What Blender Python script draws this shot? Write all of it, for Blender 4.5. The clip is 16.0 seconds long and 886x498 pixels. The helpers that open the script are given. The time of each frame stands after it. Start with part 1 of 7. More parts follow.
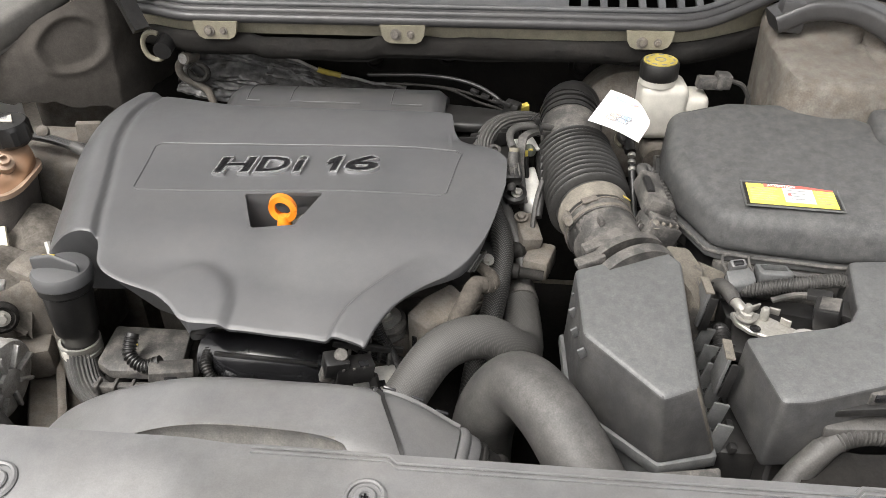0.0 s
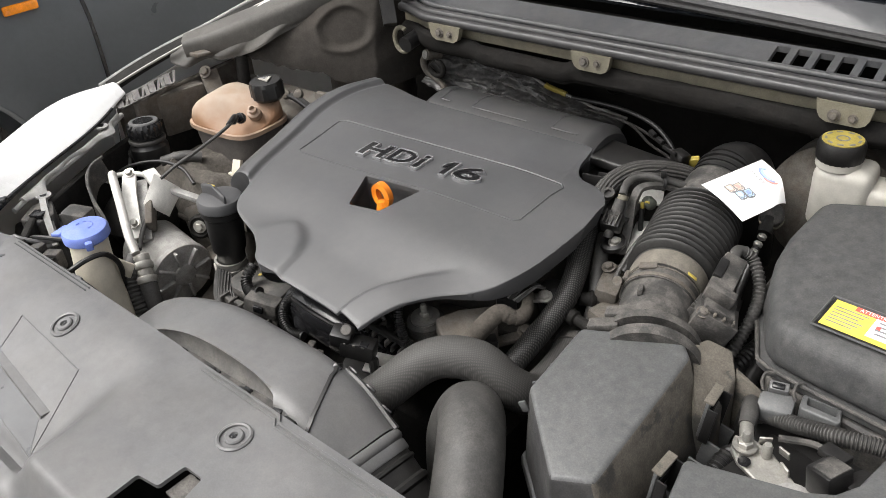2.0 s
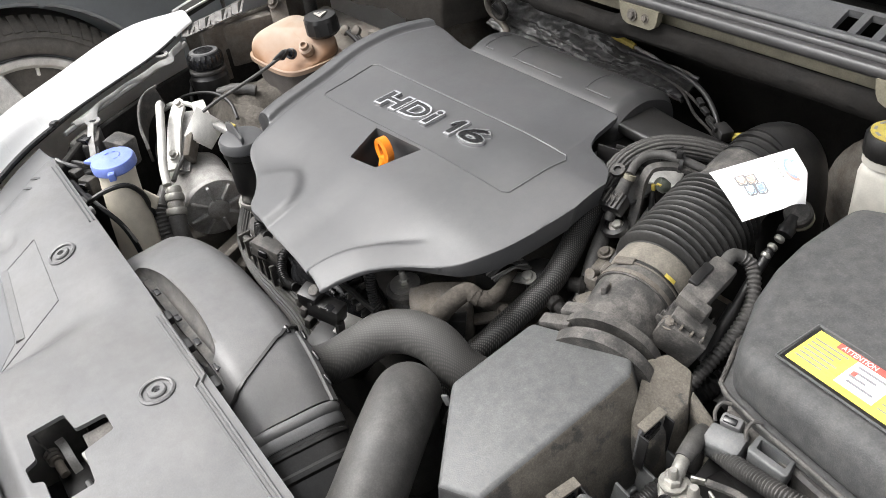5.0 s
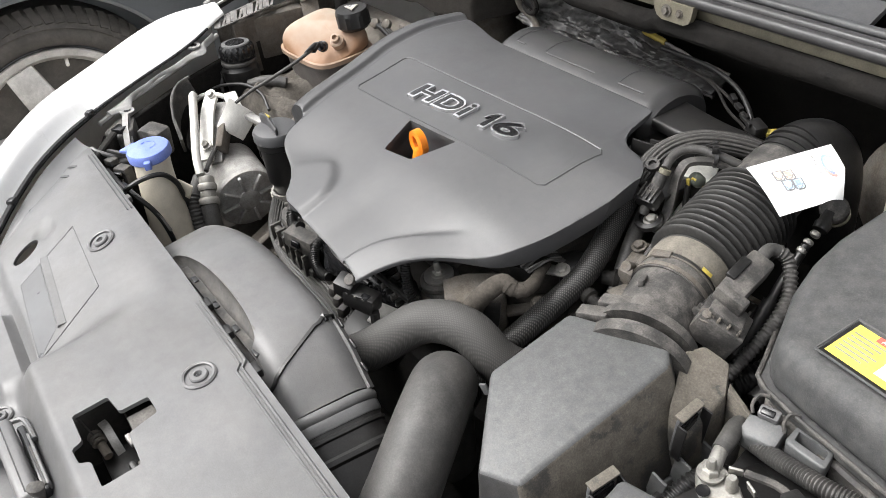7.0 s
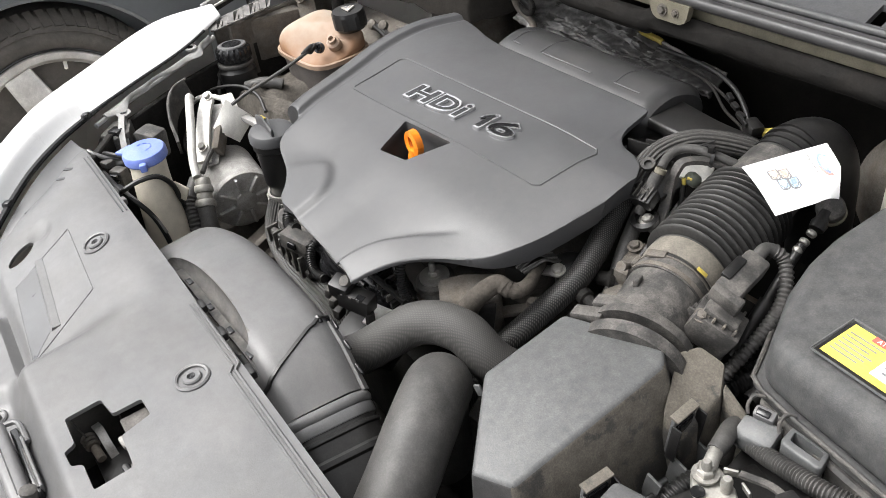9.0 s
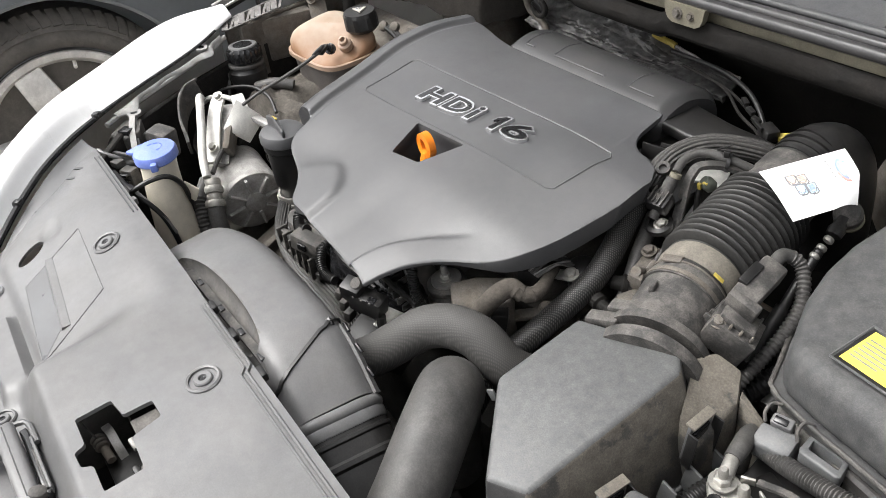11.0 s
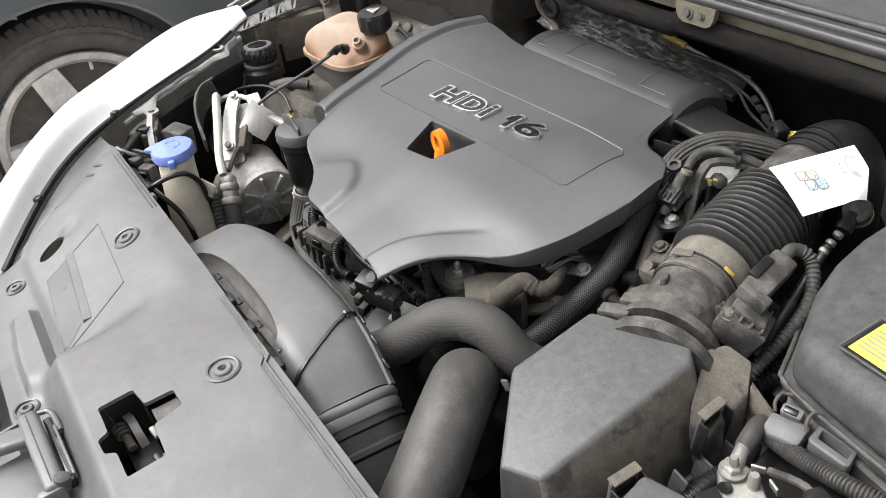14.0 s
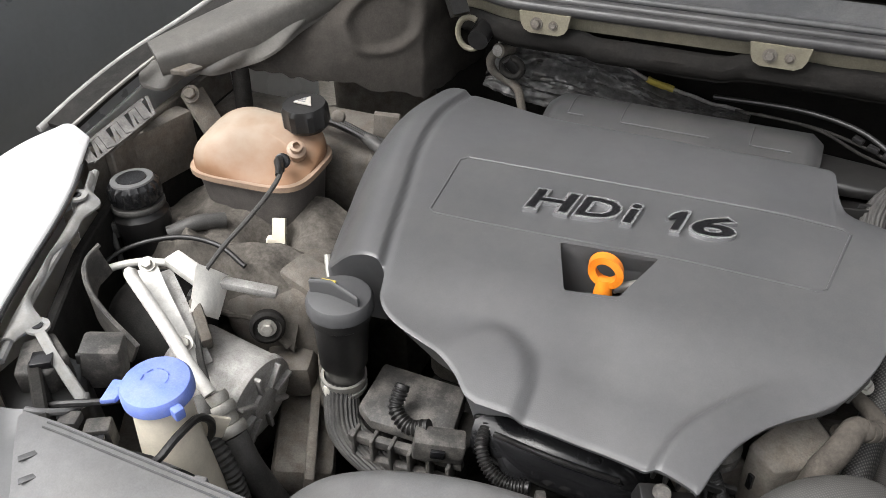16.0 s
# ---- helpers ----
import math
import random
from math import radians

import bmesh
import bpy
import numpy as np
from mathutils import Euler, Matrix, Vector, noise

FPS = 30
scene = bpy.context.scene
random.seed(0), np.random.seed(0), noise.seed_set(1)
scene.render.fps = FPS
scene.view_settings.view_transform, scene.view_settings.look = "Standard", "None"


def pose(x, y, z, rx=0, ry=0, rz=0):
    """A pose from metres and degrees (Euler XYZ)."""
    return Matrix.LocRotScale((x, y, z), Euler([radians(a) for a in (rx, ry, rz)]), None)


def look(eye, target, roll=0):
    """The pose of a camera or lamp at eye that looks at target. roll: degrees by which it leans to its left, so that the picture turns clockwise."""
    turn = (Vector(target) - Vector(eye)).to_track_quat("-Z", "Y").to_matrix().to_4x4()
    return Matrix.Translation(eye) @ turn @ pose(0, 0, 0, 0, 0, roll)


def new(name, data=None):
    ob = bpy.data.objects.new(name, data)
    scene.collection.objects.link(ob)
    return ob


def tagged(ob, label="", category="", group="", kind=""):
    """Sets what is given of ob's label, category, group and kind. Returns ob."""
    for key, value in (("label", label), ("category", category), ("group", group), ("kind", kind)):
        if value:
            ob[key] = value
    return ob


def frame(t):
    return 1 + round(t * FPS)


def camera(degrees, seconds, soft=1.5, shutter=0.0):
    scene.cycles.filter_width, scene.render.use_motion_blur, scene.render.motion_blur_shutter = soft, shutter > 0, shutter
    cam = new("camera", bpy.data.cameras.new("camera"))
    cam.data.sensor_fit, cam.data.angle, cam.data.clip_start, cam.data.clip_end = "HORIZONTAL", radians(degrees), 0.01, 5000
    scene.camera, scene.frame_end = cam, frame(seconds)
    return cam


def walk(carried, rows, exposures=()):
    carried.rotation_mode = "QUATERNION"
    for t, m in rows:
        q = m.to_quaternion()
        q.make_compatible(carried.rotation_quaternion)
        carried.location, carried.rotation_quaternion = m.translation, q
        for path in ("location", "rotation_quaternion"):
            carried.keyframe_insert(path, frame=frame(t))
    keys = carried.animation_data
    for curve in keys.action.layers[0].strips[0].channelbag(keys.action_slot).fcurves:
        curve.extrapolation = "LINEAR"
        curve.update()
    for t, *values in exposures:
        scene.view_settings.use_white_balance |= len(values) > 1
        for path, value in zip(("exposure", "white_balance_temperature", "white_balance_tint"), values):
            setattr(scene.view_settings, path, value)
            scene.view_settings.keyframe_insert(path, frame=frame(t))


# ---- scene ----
cam = camera(57.0, 16.0, soft=0.6)
PATH = [
    (0, (-0.0009, 0.0018, 1.2627), (-0.1611, 1.4670, 0.2295), -0.9),
    (0.3, (0.0486, 0.0072, 1.2726), (-0.1062, 1.4634, 0.2250), -0.3),
    (0.5, (0.0909, 0.0207, 1.2492), (-0.1044, 1.4850, 0.2205), -0.5),
    (1, (0.2916, 0.0792, 1.2573), (-0.3798, 1.4283, 0.2727), -4),
    (1.5, (0.3960, 0.1125, 1.2744), (-0.5742, 1.2924, 0.3222), -7.4),
    (2, (0.4356, 0.1638, 1.2672), (-0.6111, 1.2582, 0.2934), -5.2),
    (2.5, (0.4104, 0.2007, 1.2465), (-0.6381, 1.2546, 0.2322), -5.5),
    (3, (0.4284, 0.2907, 1.2438), (-0.6498, 1.3050, 0.2205), -6.2),
    (3.5, (0.5022, 0.3573, 1.2537), (-0.6597, 1.2159, 0.1809), -6.6),
    (4, (0.5283, 0.3807, 1.2564), (-0.6786, 1.1700, 0.1800), -7.4),
    (4.5, (0.5337, 0.3879, 1.2564), (-0.6993, 1.1421, 0.1836), -8.4),
    (7, (0.5265, 0.3573, 1.2618), (-0.7245, 1.0719, 0.1818), -8.4),
    (7.5, (0.5319, 0.3537, 1.2618), (-0.7200, 1.0656, 0.1818), -8.4),
    (8, (0.5328, 0.3591, 1.2609), (-0.7191, 1.0710, 0.1809), -8.6),
    (8.5, (0.5319, 0.3654, 1.2591), (-0.7218, 1.0773, 0.1818), -8.7),
    (11, (0.5193, 0.3600, 1.2555), (-0.7434, 1.0665, 0.1854), -8.4),
    (11.5, (0.5202, 0.3483, 1.2564), (-0.7425, 1.0557, 0.1863), -8),
    (12, (0.5229, 0.3411, 1.2573), (-0.7389, 1.0512, 0.1872), -7.7),
    (12.5, (0.5256, 0.3393, 1.2573), (-0.7407, 1.0458, 0.1908), -7.7),
    (13, (0.5292, 0.3402, 1.2555), (-0.7416, 1.0440, 0.1917), -7.9),
    (13.5, (0.5319, 0.3429, 1.2555), (-0.7425, 1.0431, 0.1944), -8.5),
    (14, (0.5310, 0.3438, 1.2573), (-0.7452, 1.0395, 0.1962), -8.6),
    (14.5, (0.5211, 0.3285, 1.2618), (-0.7578, 1.0215, 0.2007), -8.5),
    (15, (0.4446, 0.2664, 1.2744), (-0.8217, 1.0152, 0.2367), -7.9),
    (15.5, (0.1422, 0.1467, 1.2645), (-0.8811, 1.1997, 0.2232), -6.9),
    (16, (-0.1593, 0.1953, 1.2303), (-0.7803, 1.4931, 0.1485), -1.9),
]
walk(cam, [(t, look(eye, target, roll)) for t, eye, target, roll in PATH], [(0.0, 1.4, 6700, 10), (0.5, 1.62, 6600, 10), (1.0, 1.88, 6550, 10), (1.5, 1.38, 6600, 10), (2.0, 0.95, 6600, 10), (2.4, 1.0, 6550, 10), (3.0, 1.42, 6500, 10), (3.5, 1.44, 6500, 10), (4.5, 1.36, 6500, 10), (8.0, 1.3, 6500, 10), (12.5, 1.25, 6500, 10), (15.0, 1.17, 6500, 10), (15.5, 1.0, 6500, 10), (15.7, 0.9, 6500, 10), (16.0, 1.13, 6500, 10)])

# ---- sky and sun: a bright overcast day ----
world = bpy.data.worlds.new("overcast")
scene.world = world
world.use_nodes = True
wn = world.node_tree.nodes
sky = wn.new("ShaderNodeTexSky")
sky.sky_type = "NISHITA"
sky.sun_disc = False
sky.sun_elevation = radians(58)
sky.sun_rotation = radians(222)
sky.dust_density = 6.0
pale = wn.new("ShaderNodeHueSaturation")
pale.inputs["Saturation"].default_value = 0.12
world.node_tree.links.new(sky.outputs[0], pale.inputs["Color"])
world.node_tree.links.new(pale.outputs[0], wn["Background"].inputs["Color"])
wn["Background"].inputs["Strength"].default_value = 0.15
sun = new("sun", bpy.data.lights.new("sun", "SUN"))
sun.data.energy = 1.0
sun.data.angle = radians(40)
sun.data.color = (1.0, 0.985, 0.955)
sun.matrix_world = look((-2.0, -2.2, 6.0), (0, 0, 0))


# ---- materials ----
def material(name, base, rough=0.5, metal=0.0, dust=0.0, dust_colour=(0.19, 0.172, 0.15), grain=700.0, bump=0.15, patch=9.0, vary=0.25, spec=0.5, dust_edge=0.5, fleck=0.16, crisp=1.0, speck=0.22):
    """A surface with fine grain, slow variation of tone and gloss, and a film of dust with an uneven shape."""
    m = bpy.data.materials.new(name)
    m.use_nodes = True
    n, link = m.node_tree.nodes, m.node_tree.links.new
    b = n["Principled BSDF"]
    b.inputs["Metallic"].default_value = metal
    b.inputs["Specular IOR Level"].default_value = spec
    where = n.new("ShaderNodeTexCoord").outputs["Object"]

    def noise_at(scale, detail=4.0, rough_=0.55):
        t = n.new("ShaderNodeTexNoise")
        link(where, t.inputs["Vector"])
        t.inputs["Scale"].default_value, t.inputs["Detail"].default_value, t.inputs["Roughness"].default_value = scale, detail, rough_
        return t.outputs["Fac"]

    def ramp(value, lo, hi, a=0.0, b_=1.0):
        r = n.new("ShaderNodeMapRange")
        link(value, r.inputs["Value"])
        for i, v in enumerate((lo, hi, a, b_)):
            r.inputs[i + 1].default_value = v
        return r.outputs["Result"]

    def mix(fac, a, c):
        x = n.new("ShaderNodeMix")
        x.data_type = "RGBA"
        link(fac, x.inputs[0])
        for socket, v in ((x.inputs[6], a), (x.inputs[7], c)):
            if isinstance(v, tuple):
                socket.default_value = (*v, 1)
            else:
                link(v, socket)
        return x.outputs[2]

    slow = noise_at(patch, 6.0, 0.6)
    dark, light = tuple(c * (1 - vary) for c in base), tuple(min(1, c * (1 + vary)) for c in base)
    colour = mix(ramp(slow, 0.3, 0.7), dark, light)
    roughness = ramp(noise_at(patch * 2.3, 5.0), 0.3, 0.7, max(0.03, rough - 0.07), min(1, rough + 0.07))
    if dust > 0:
        film = noise_at(patch * 1.7, 9.0, 0.68)
        mask = ramp(film, dust_edge - 0.16 * crisp, dust_edge + 0.2 * crisp, dust * 0.15, dust)
        specks = ramp(noise_at(grain * 0.8, 2.0), 0.50, 0.72, 0.0, dust * speck)
        add = n.new("ShaderNodeMath")
        add.operation, add.use_clamp = "ADD", True
        link(mask, add.inputs[0]), link(specks, add.inputs[1])
        colour = mix(add.outputs[0], colour, dust_colour)
        keep = n.new("ShaderNodeMath")
        keep.operation, keep.use_clamp = "MULTIPLY_ADD", True
        link(add.outputs[0], keep.inputs[0])
        keep.inputs[1].default_value = 0.45
        link(roughness, keep.inputs[2])
        roughness = keep.outputs[0]
    if fleck > 0:
        for scale, share, detail in ((grain * 0.75, fleck * 0.7, 2.0), (70.0, fleck * 0.9, 6.0)):
            x = n.new("ShaderNodeMix")
            x.data_type, x.blend_type = "RGBA", "MULTIPLY"
            x.inputs[0].default_value = 1.0
            link(colour, x.inputs[6])
            link(ramp(noise_at(scale, detail, 0.65), 0.33, 0.67, 1 - share, 1 + share), x.inputs[7])
            colour = x.outputs[2]
    link(colour, b.inputs["Base Color"])
    link(roughness, b.inputs["Roughness"])
    if bump > 0:
        bm_ = n.new("ShaderNodeBump")
        bm_.inputs["Strength"].default_value = bump
        bm_.inputs["Distance"].default_value = 0.0006
        link(noise_at(grain, 3.0), bm_.inputs["Height"])
        link(bm_.outputs["Normal"], b.inputs["Normal"])
    return m


# The rear hump's base is darker than the cover's
HUMP = material("dark_cover_plastic", (0.036, 0.0366, 0.0385), 0.36, dust=0.12, vary=0.12, bump=0.15, grain=900, fleck=0.08, patch=8)
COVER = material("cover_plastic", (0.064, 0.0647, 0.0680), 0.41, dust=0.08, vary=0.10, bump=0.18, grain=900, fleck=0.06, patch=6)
PANEL = material("panel_plastic", (0.105, 0.106, 0.109), 0.36, dust=0.2, bump=0.22, grain=800, patch=7, fleck=0.09)
BLACK = material("black_plastic", (0.0085, 0.0085, 0.009), 0.40, dust=0.055, spec=0.45, fleck=0.3)
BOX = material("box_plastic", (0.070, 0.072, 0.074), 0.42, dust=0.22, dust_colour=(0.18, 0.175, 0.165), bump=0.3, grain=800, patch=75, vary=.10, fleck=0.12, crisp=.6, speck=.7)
# Shaded copy of BOX: the dark of upright faces is put into its colour
BOX_SHADED = material("shaded_box_plastic", (0.032, 0.032, 0.033), 0.5, dust=0.3, dust_colour=(0.09, 0.085, 0.078), bump=0.3, grain=800, patch=20, fleck=.2, crisp=.4)
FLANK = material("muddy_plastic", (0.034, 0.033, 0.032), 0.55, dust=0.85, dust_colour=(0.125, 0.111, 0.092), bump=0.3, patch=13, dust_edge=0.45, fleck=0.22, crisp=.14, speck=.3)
DUSTY = material("dusty_plastic", (0.024, 0.0235, 0.023), 0.55, dust=0.52, dust_colour=(0.155, 0.143, 0.130), bump=0.4, patch=26, fleck=0.26, crisp=.4)
RUBBER = material("hose_rubber", (0.034, 0.0335, 0.033), 0.50, dust=0.26, dust_colour=(0.16, 0.148, 0.134), bump=0.3, patch=14, fleck=0.26)
BRAID = material("braided_sleeve", (0.02, 0.02, 0.021), 0.55, dust=0.1, bump=0.6, grain=1300)
KNIT = material("knitted_hose", (0.028, 0.0275, 0.027), 0.6, dust=0.3, dust_colour=(0.13, 0.12, 0.108), bump=0.5, patch=12)
TOWER = material("tower_felt", (0.053, 0.049, 0.045), 0.95, dust=0.4, dust_colour=(0.100, 0.088, 0.076), bump=0.8, grain=520, spec=0.1, patch=6, fleck=0.12)
FELT = material("sound_felt", (0.014, 0.0138, 0.0135), 0.95, dust=0.18, dust_colour=(0.055, 0.047, 0.040), bump=0.7, grain=450, spec=0.05, fleck=0.12)
BLOCK = material("oily_casting", (0.050, 0.046, 0.041), 0.6, 0.2, dust=0.4, dust_colour=(0.10, 0.088, 0.073), bump=0.6, patch=24, fleck=0.25)
# Near-black; on the inner wing wall it also stands for shade
DARK = material("near_black_grimy_metal", (0.009, 0.0088, 0.0085), 0.7, dust=0.14, dust_colour=(0.08, 0.07, 0.06), bump=0.4, spec=0.2, fleck=0.4)
GRIME = material("dirty_casting", (0.13, 0.119, 0.106), 0.6, 0.25, dust=0.75, dust_colour=(0.128, 0.110, 0.091), bump=0.6, patch=26, fleck=0.2, crisp=.5)
ALU = material("cast_aluminium", (0.40, 0.392, 0.38), 0.5, 0.4, dust=0.45, dust_colour=(0.19, 0.175, 0.155), bump=0.5, patch=30, fleck=0.14, speck=.6, crisp=.6)
STEEL = material("zinc_steel", (0.46, 0.45, 0.42), 0.42, 0.75, dust=0.5, fleck=0.12)
CHROME = material("satin_chrome", (0.55, 0.55, 0.56), 0.2, 0.75, bump=0.0, fleck=0)


def braided(m, period, dark, light):
    """A woven sleeve: two crossing sets of strands over the surface."""
    n, link = m.node_tree.nodes, m.node_tree.links.new
    where = n.new("ShaderNodeTexCoord").outputs["Object"]
    strands = []
    for turn in ((0.0, 0.0, radians(55)), (radians(40), radians(30), radians(-35))):
        mp = n.new("ShaderNodeMapping")
        mp.inputs["Rotation"].default_value = turn
        w = n.new("ShaderNodeTexWave")
        w.inputs["Scale"].default_value = 0.314 / period
        w.inputs["Distortion"].default_value = 1.1
        link(where, mp.inputs["Vector"]), link(mp.outputs["Vector"], w.inputs["Vector"])
        strands.append(w.outputs["Fac"])
    mul = n.new("ShaderNodeMath")
    mul.operation = "MULTIPLY"
    link(strands[0], mul.inputs[0]), link(strands[1], mul.inputs[1])
    mixer = n.new("ShaderNodeMix")
    mixer.data_type = "RGBA"
    link(mul.outputs[0], mixer.inputs[0])
    mixer.inputs[6].default_value, mixer.inputs[7].default_value = (*dark, 1), (*light, 1)
    link(mixer.outputs[2], n["Principled BSDF"].inputs["Base Color"])
    return m


braided(KNIT, 0.0019, (0.038, 0.0368, 0.035), (0.078, 0.0745, 0.070))
braided(BRAID, 0.0022, (0.005, 0.005, 0.005), (0.095, 0.092, 0.088))
INK = material("gloss_black", (0.012, 0.012, 0.013), 0.22, bump=0.0)
CREAM = material("primer_cream", (0.155, 0.146, 0.110), 0.5, dust=0.5, dust_colour=(0.2, 0.17, 0.12))
WHITE = material("white_paint", (0.76, 0.76, 0.76), 0.25, dust=0.12, bump=0.0, vary=0.04, patch=5, fleck=0.02)
FLANGE = material("dirty_white_paint", (0.26, 0.26, 0.255), 0.4, dust=0.4, patch=30, fleck=.10, crisp=.5)
BLUE = material("blue_plastic", (0.075, 0.145, 0.56), 0.36, dust=0.5, dust_colour=(0.33, 0.37, 0.54), bump=0.1, fleck=0.08, dust_edge=.46)
ORANGE = material("orange_plastic", (0.95, 0.25, 0.02), 0.35, bump=0.05, fleck=0.06)
YELLOW = material("yellow_plastic", (0.46, 0.36, 0.055), 0.45, dust=0.2)
CARD = material("worn_card", (.60, .575, .52), .55, dust=.3, bump=.1, vary=.06, fleck=.05)
PAPER_TAG = material("grubby_tag", (0.86, 0.84, 0.79), 0.5, dust=0.25, bump=0.1, vary=0.06, patch=40, fleck=0.08)
PALE_ALU = material("oxidised_aluminium", (0.60, 0.59, 0.56), 0.42, 0.25, dust=0.2, dust_colour=(0.30, 0.28, 0.25), bump=0.2, patch=30, fleck=0.08)
PAPER = material("white_card", (0.86, 0.86, 0.85), 0.45, bump=0.05, vary=0.03, fleck=0.03)
BOTTLE = material("milky_bottle", (0.70, 0.64, 0.53), 0.4, dust=0.12, bump=0.1, fleck=0.05)
RESERVOIR = material("milky_reservoir", (0.45, 0.432, 0.387), 0.38, dust=0.12, bump=0.1, fleck=0.05)
TANK_RIM = material("tank_seam", (0.34, 0.235, 0.165), 0.4, dust=0.2, bump=0.1, fleck=0.08)
TANK = material("stained_tank", (0.36, 0.19, 0.115), 0.48, dust=0.55, dust_colour=(0.44, 0.33, 0.26), bump=0.1, patch=8)


def stained(m, level, soft, low, high):
    """Old coolant has stained the tank below a level, with an uneven tide mark."""
    n, link = m.node_tree.nodes, m.node_tree.links.new
    b = n["Principled BSDF"]
    where = n.new("ShaderNodeTexCoord").outputs["Object"]
    xyz = n.new("ShaderNodeSeparateXYZ")
    link(where, xyz.inputs[0])
    t = n.new("ShaderNodeTexNoise")
    t.inputs["Scale"].default_value, t.inputs["Detail"].default_value = 22.0, 5.0
    link(where, t.inputs["Vector"])
    add = n.new("ShaderNodeMath")
    add.operation = "MULTIPLY_ADD"
    link(t.outputs["Fac"], add.inputs[0])
    add.inputs[1].default_value = 0.09
    link(xyz.outputs["Z"], add.inputs[2])
    r = n.new("ShaderNodeMapRange")
    link(add.outputs[0], r.inputs["Value"])
    r.inputs[1].default_value, r.inputs[2].default_value = level - soft + 0.045, level + soft + 0.045
    mixer = n.new("ShaderNodeMix")
    mixer.data_type = "RGBA"
    link(r.outputs["Result"], mixer.inputs[0])
    mixer.inputs[6].default_value, mixer.inputs[7].default_value = (*low, 1), (*high, 1)
    link(mixer.outputs[2], b.inputs["Base Color"])
    return m


stained(TANK, 0.178, 0.026, (0.225, 0.122, 0.066), (0.345, 0.285, 0.225))
TANK_LOW = material("tank_bottom", (0.075, 0.068, 0.066), 0.4, dust=0.3)
FOIL = material("heat_foil", (0.15, 0.15, 0.15), 0.40, 0.6, dust=0.6, dust_colour=(0.075, 0.068, 0.060), bump=1.0, grain=130, patch=22, fleck=.3)
BELLOWS = material("bellows_rubber", (0.015, 0.015, 0.0148), 0.46, dust=0.14, dust_colour=(0.12, 0.112, 0.102), spec=0.45, fleck=0.25, grain=420)
OLD_SEAL = material("perished_rubber", (0.066, 0.063, 0.059), 0.6, dust=0.45, dust_colour=(0.145, 0.136, 0.122), bump=0.4, grain=500, patch=7, fleck=0.12)
SEAL = material("seal_rubber", (0.03, 0.03, 0.032), 0.35, dust=0.1)
COWL = material("cowl_plastic", (0.05, 0.052, 0.056), 0.42, dust=0.15)
SCREEN = material("windscreen", (0.012, 0.014, 0.017), 0.05, bump=0.0, spec=0.8)
CAR = material("blue_grey_paint", (0.17, 0.183, 0.197), 0.32, dust=0.04, bump=0.0, vary=0.1, patch=3, spec=0.8, fleck=0.04)
TYRE = material("tyre_rubber", (0.06, 0.057, 0.053), 0.8, dust=0.5, dust_colour=(0.165, 0.150, 0.135), bump=0.4, spec=.3)
SETTLED = material("dust_caked_rubber", (.135, .122, .102), .8, dust=.4, dust_colour=(.17, .155, .13), bump=.3, patch=30, fleck=.2)
GREENISH = material("green_rubber", (.075, .088, .070), .5, dust=.35, bump=.2, patch=40, fleck=.1)
TAPE = material("cloth_tape", (.050, .045, .039), .85, dust=.4, dust_colour=(.115, .10, .086), bump=.9, grain=420, spec=.15, patch=40, fleck=.18)
LAGGING = material("matted_lagging", (.085, .078, .070), .95, dust=.5, dust_colour=(.14, .125, .108), bump=.8, grain=300, spec=.1, patch=24, fleck=.25)
HOOD = material("battery_hood", (0.047, 0.048, 0.0495), 0.55, dust=0.25, dust_colour=(0.16, 0.155, 0.145), bump=0.4, grain=800, patch=45, vary=.12, fleck=0.10, crisp=.6, speck=.6, spec=.3)
RECESS = material("settled_dust", (0.085, 0.084, 0.083), 0.6, dust=0.55, dust_colour=(0.20, 0.185, 0.165), patch=26, fleck=0.2)
PANEL_FINE = material("smooth_panel", (0.078, 0.080, 0.084), 0.30, dust=0.1, bump=0.1, grain=900, patch=9, fleck=0.05)
RIM = material("rim_silver", (0.66, 0.65, 0.63), 0.42, 0.3, dust=0.22, dust_colour=(0.2, 0.18, 0.16))
EARTH = material("gravel_ground", (0.30, 0.27, 0.23), 0.9, dust=0.4, grain=160, bump=1.0, patch=4)


# ---- builders ----
def finish(bm, name, mat, sharp=38):
    bmesh.ops.recalc_face_normals(bm, faces=bm.faces)
    me = bpy.data.meshes.new(name)
    bm.to_mesh(me)
    bm.free()
    me.polygons.foreach_set("use_smooth", [True] * len(me.polygons))
    me.set_sharp_from_angle(angle=radians(sharp))
    for x in (mat if isinstance(mat, (list, tuple)) else [mat]):
        me.materials.append(x)
    return me


def thing(name, label, category, at, group="", kind=""):
    """An Empty at the base of a thing that its parts hang from."""
    e = new(name)
    e.empty_display_size = 0.02
    e.location = at
    return tagged(e, label, category, group, kind)


def base_of(ob):
    v = Vector((0, 0, 0))
    while ob:
        v, ob = v + ob.location, ob.parent
    return v


def part(name, bm, mat, parent, label="", sharp=38):
    """One mesh, given in the place's own axes, as a part of a thing or of a part."""
    bmesh.ops.translate(bm, verts=bm.verts, vec=-base_of(parent))
    ob = new(name, finish(bm, name, mat, sharp))
    ob.parent = parent
    return tagged(ob, label)


def solo(name, bm, mat, label, category, at, group="", kind="", sharp=38):
    """A thing of one mesh."""
    bmesh.ops.translate(bm, verts=bm.verts, vec=-Vector(at))
    ob = new(name, finish(bm, name, mat, sharp))
    ob.location = at
    return tagged(ob, label, category, group, kind)


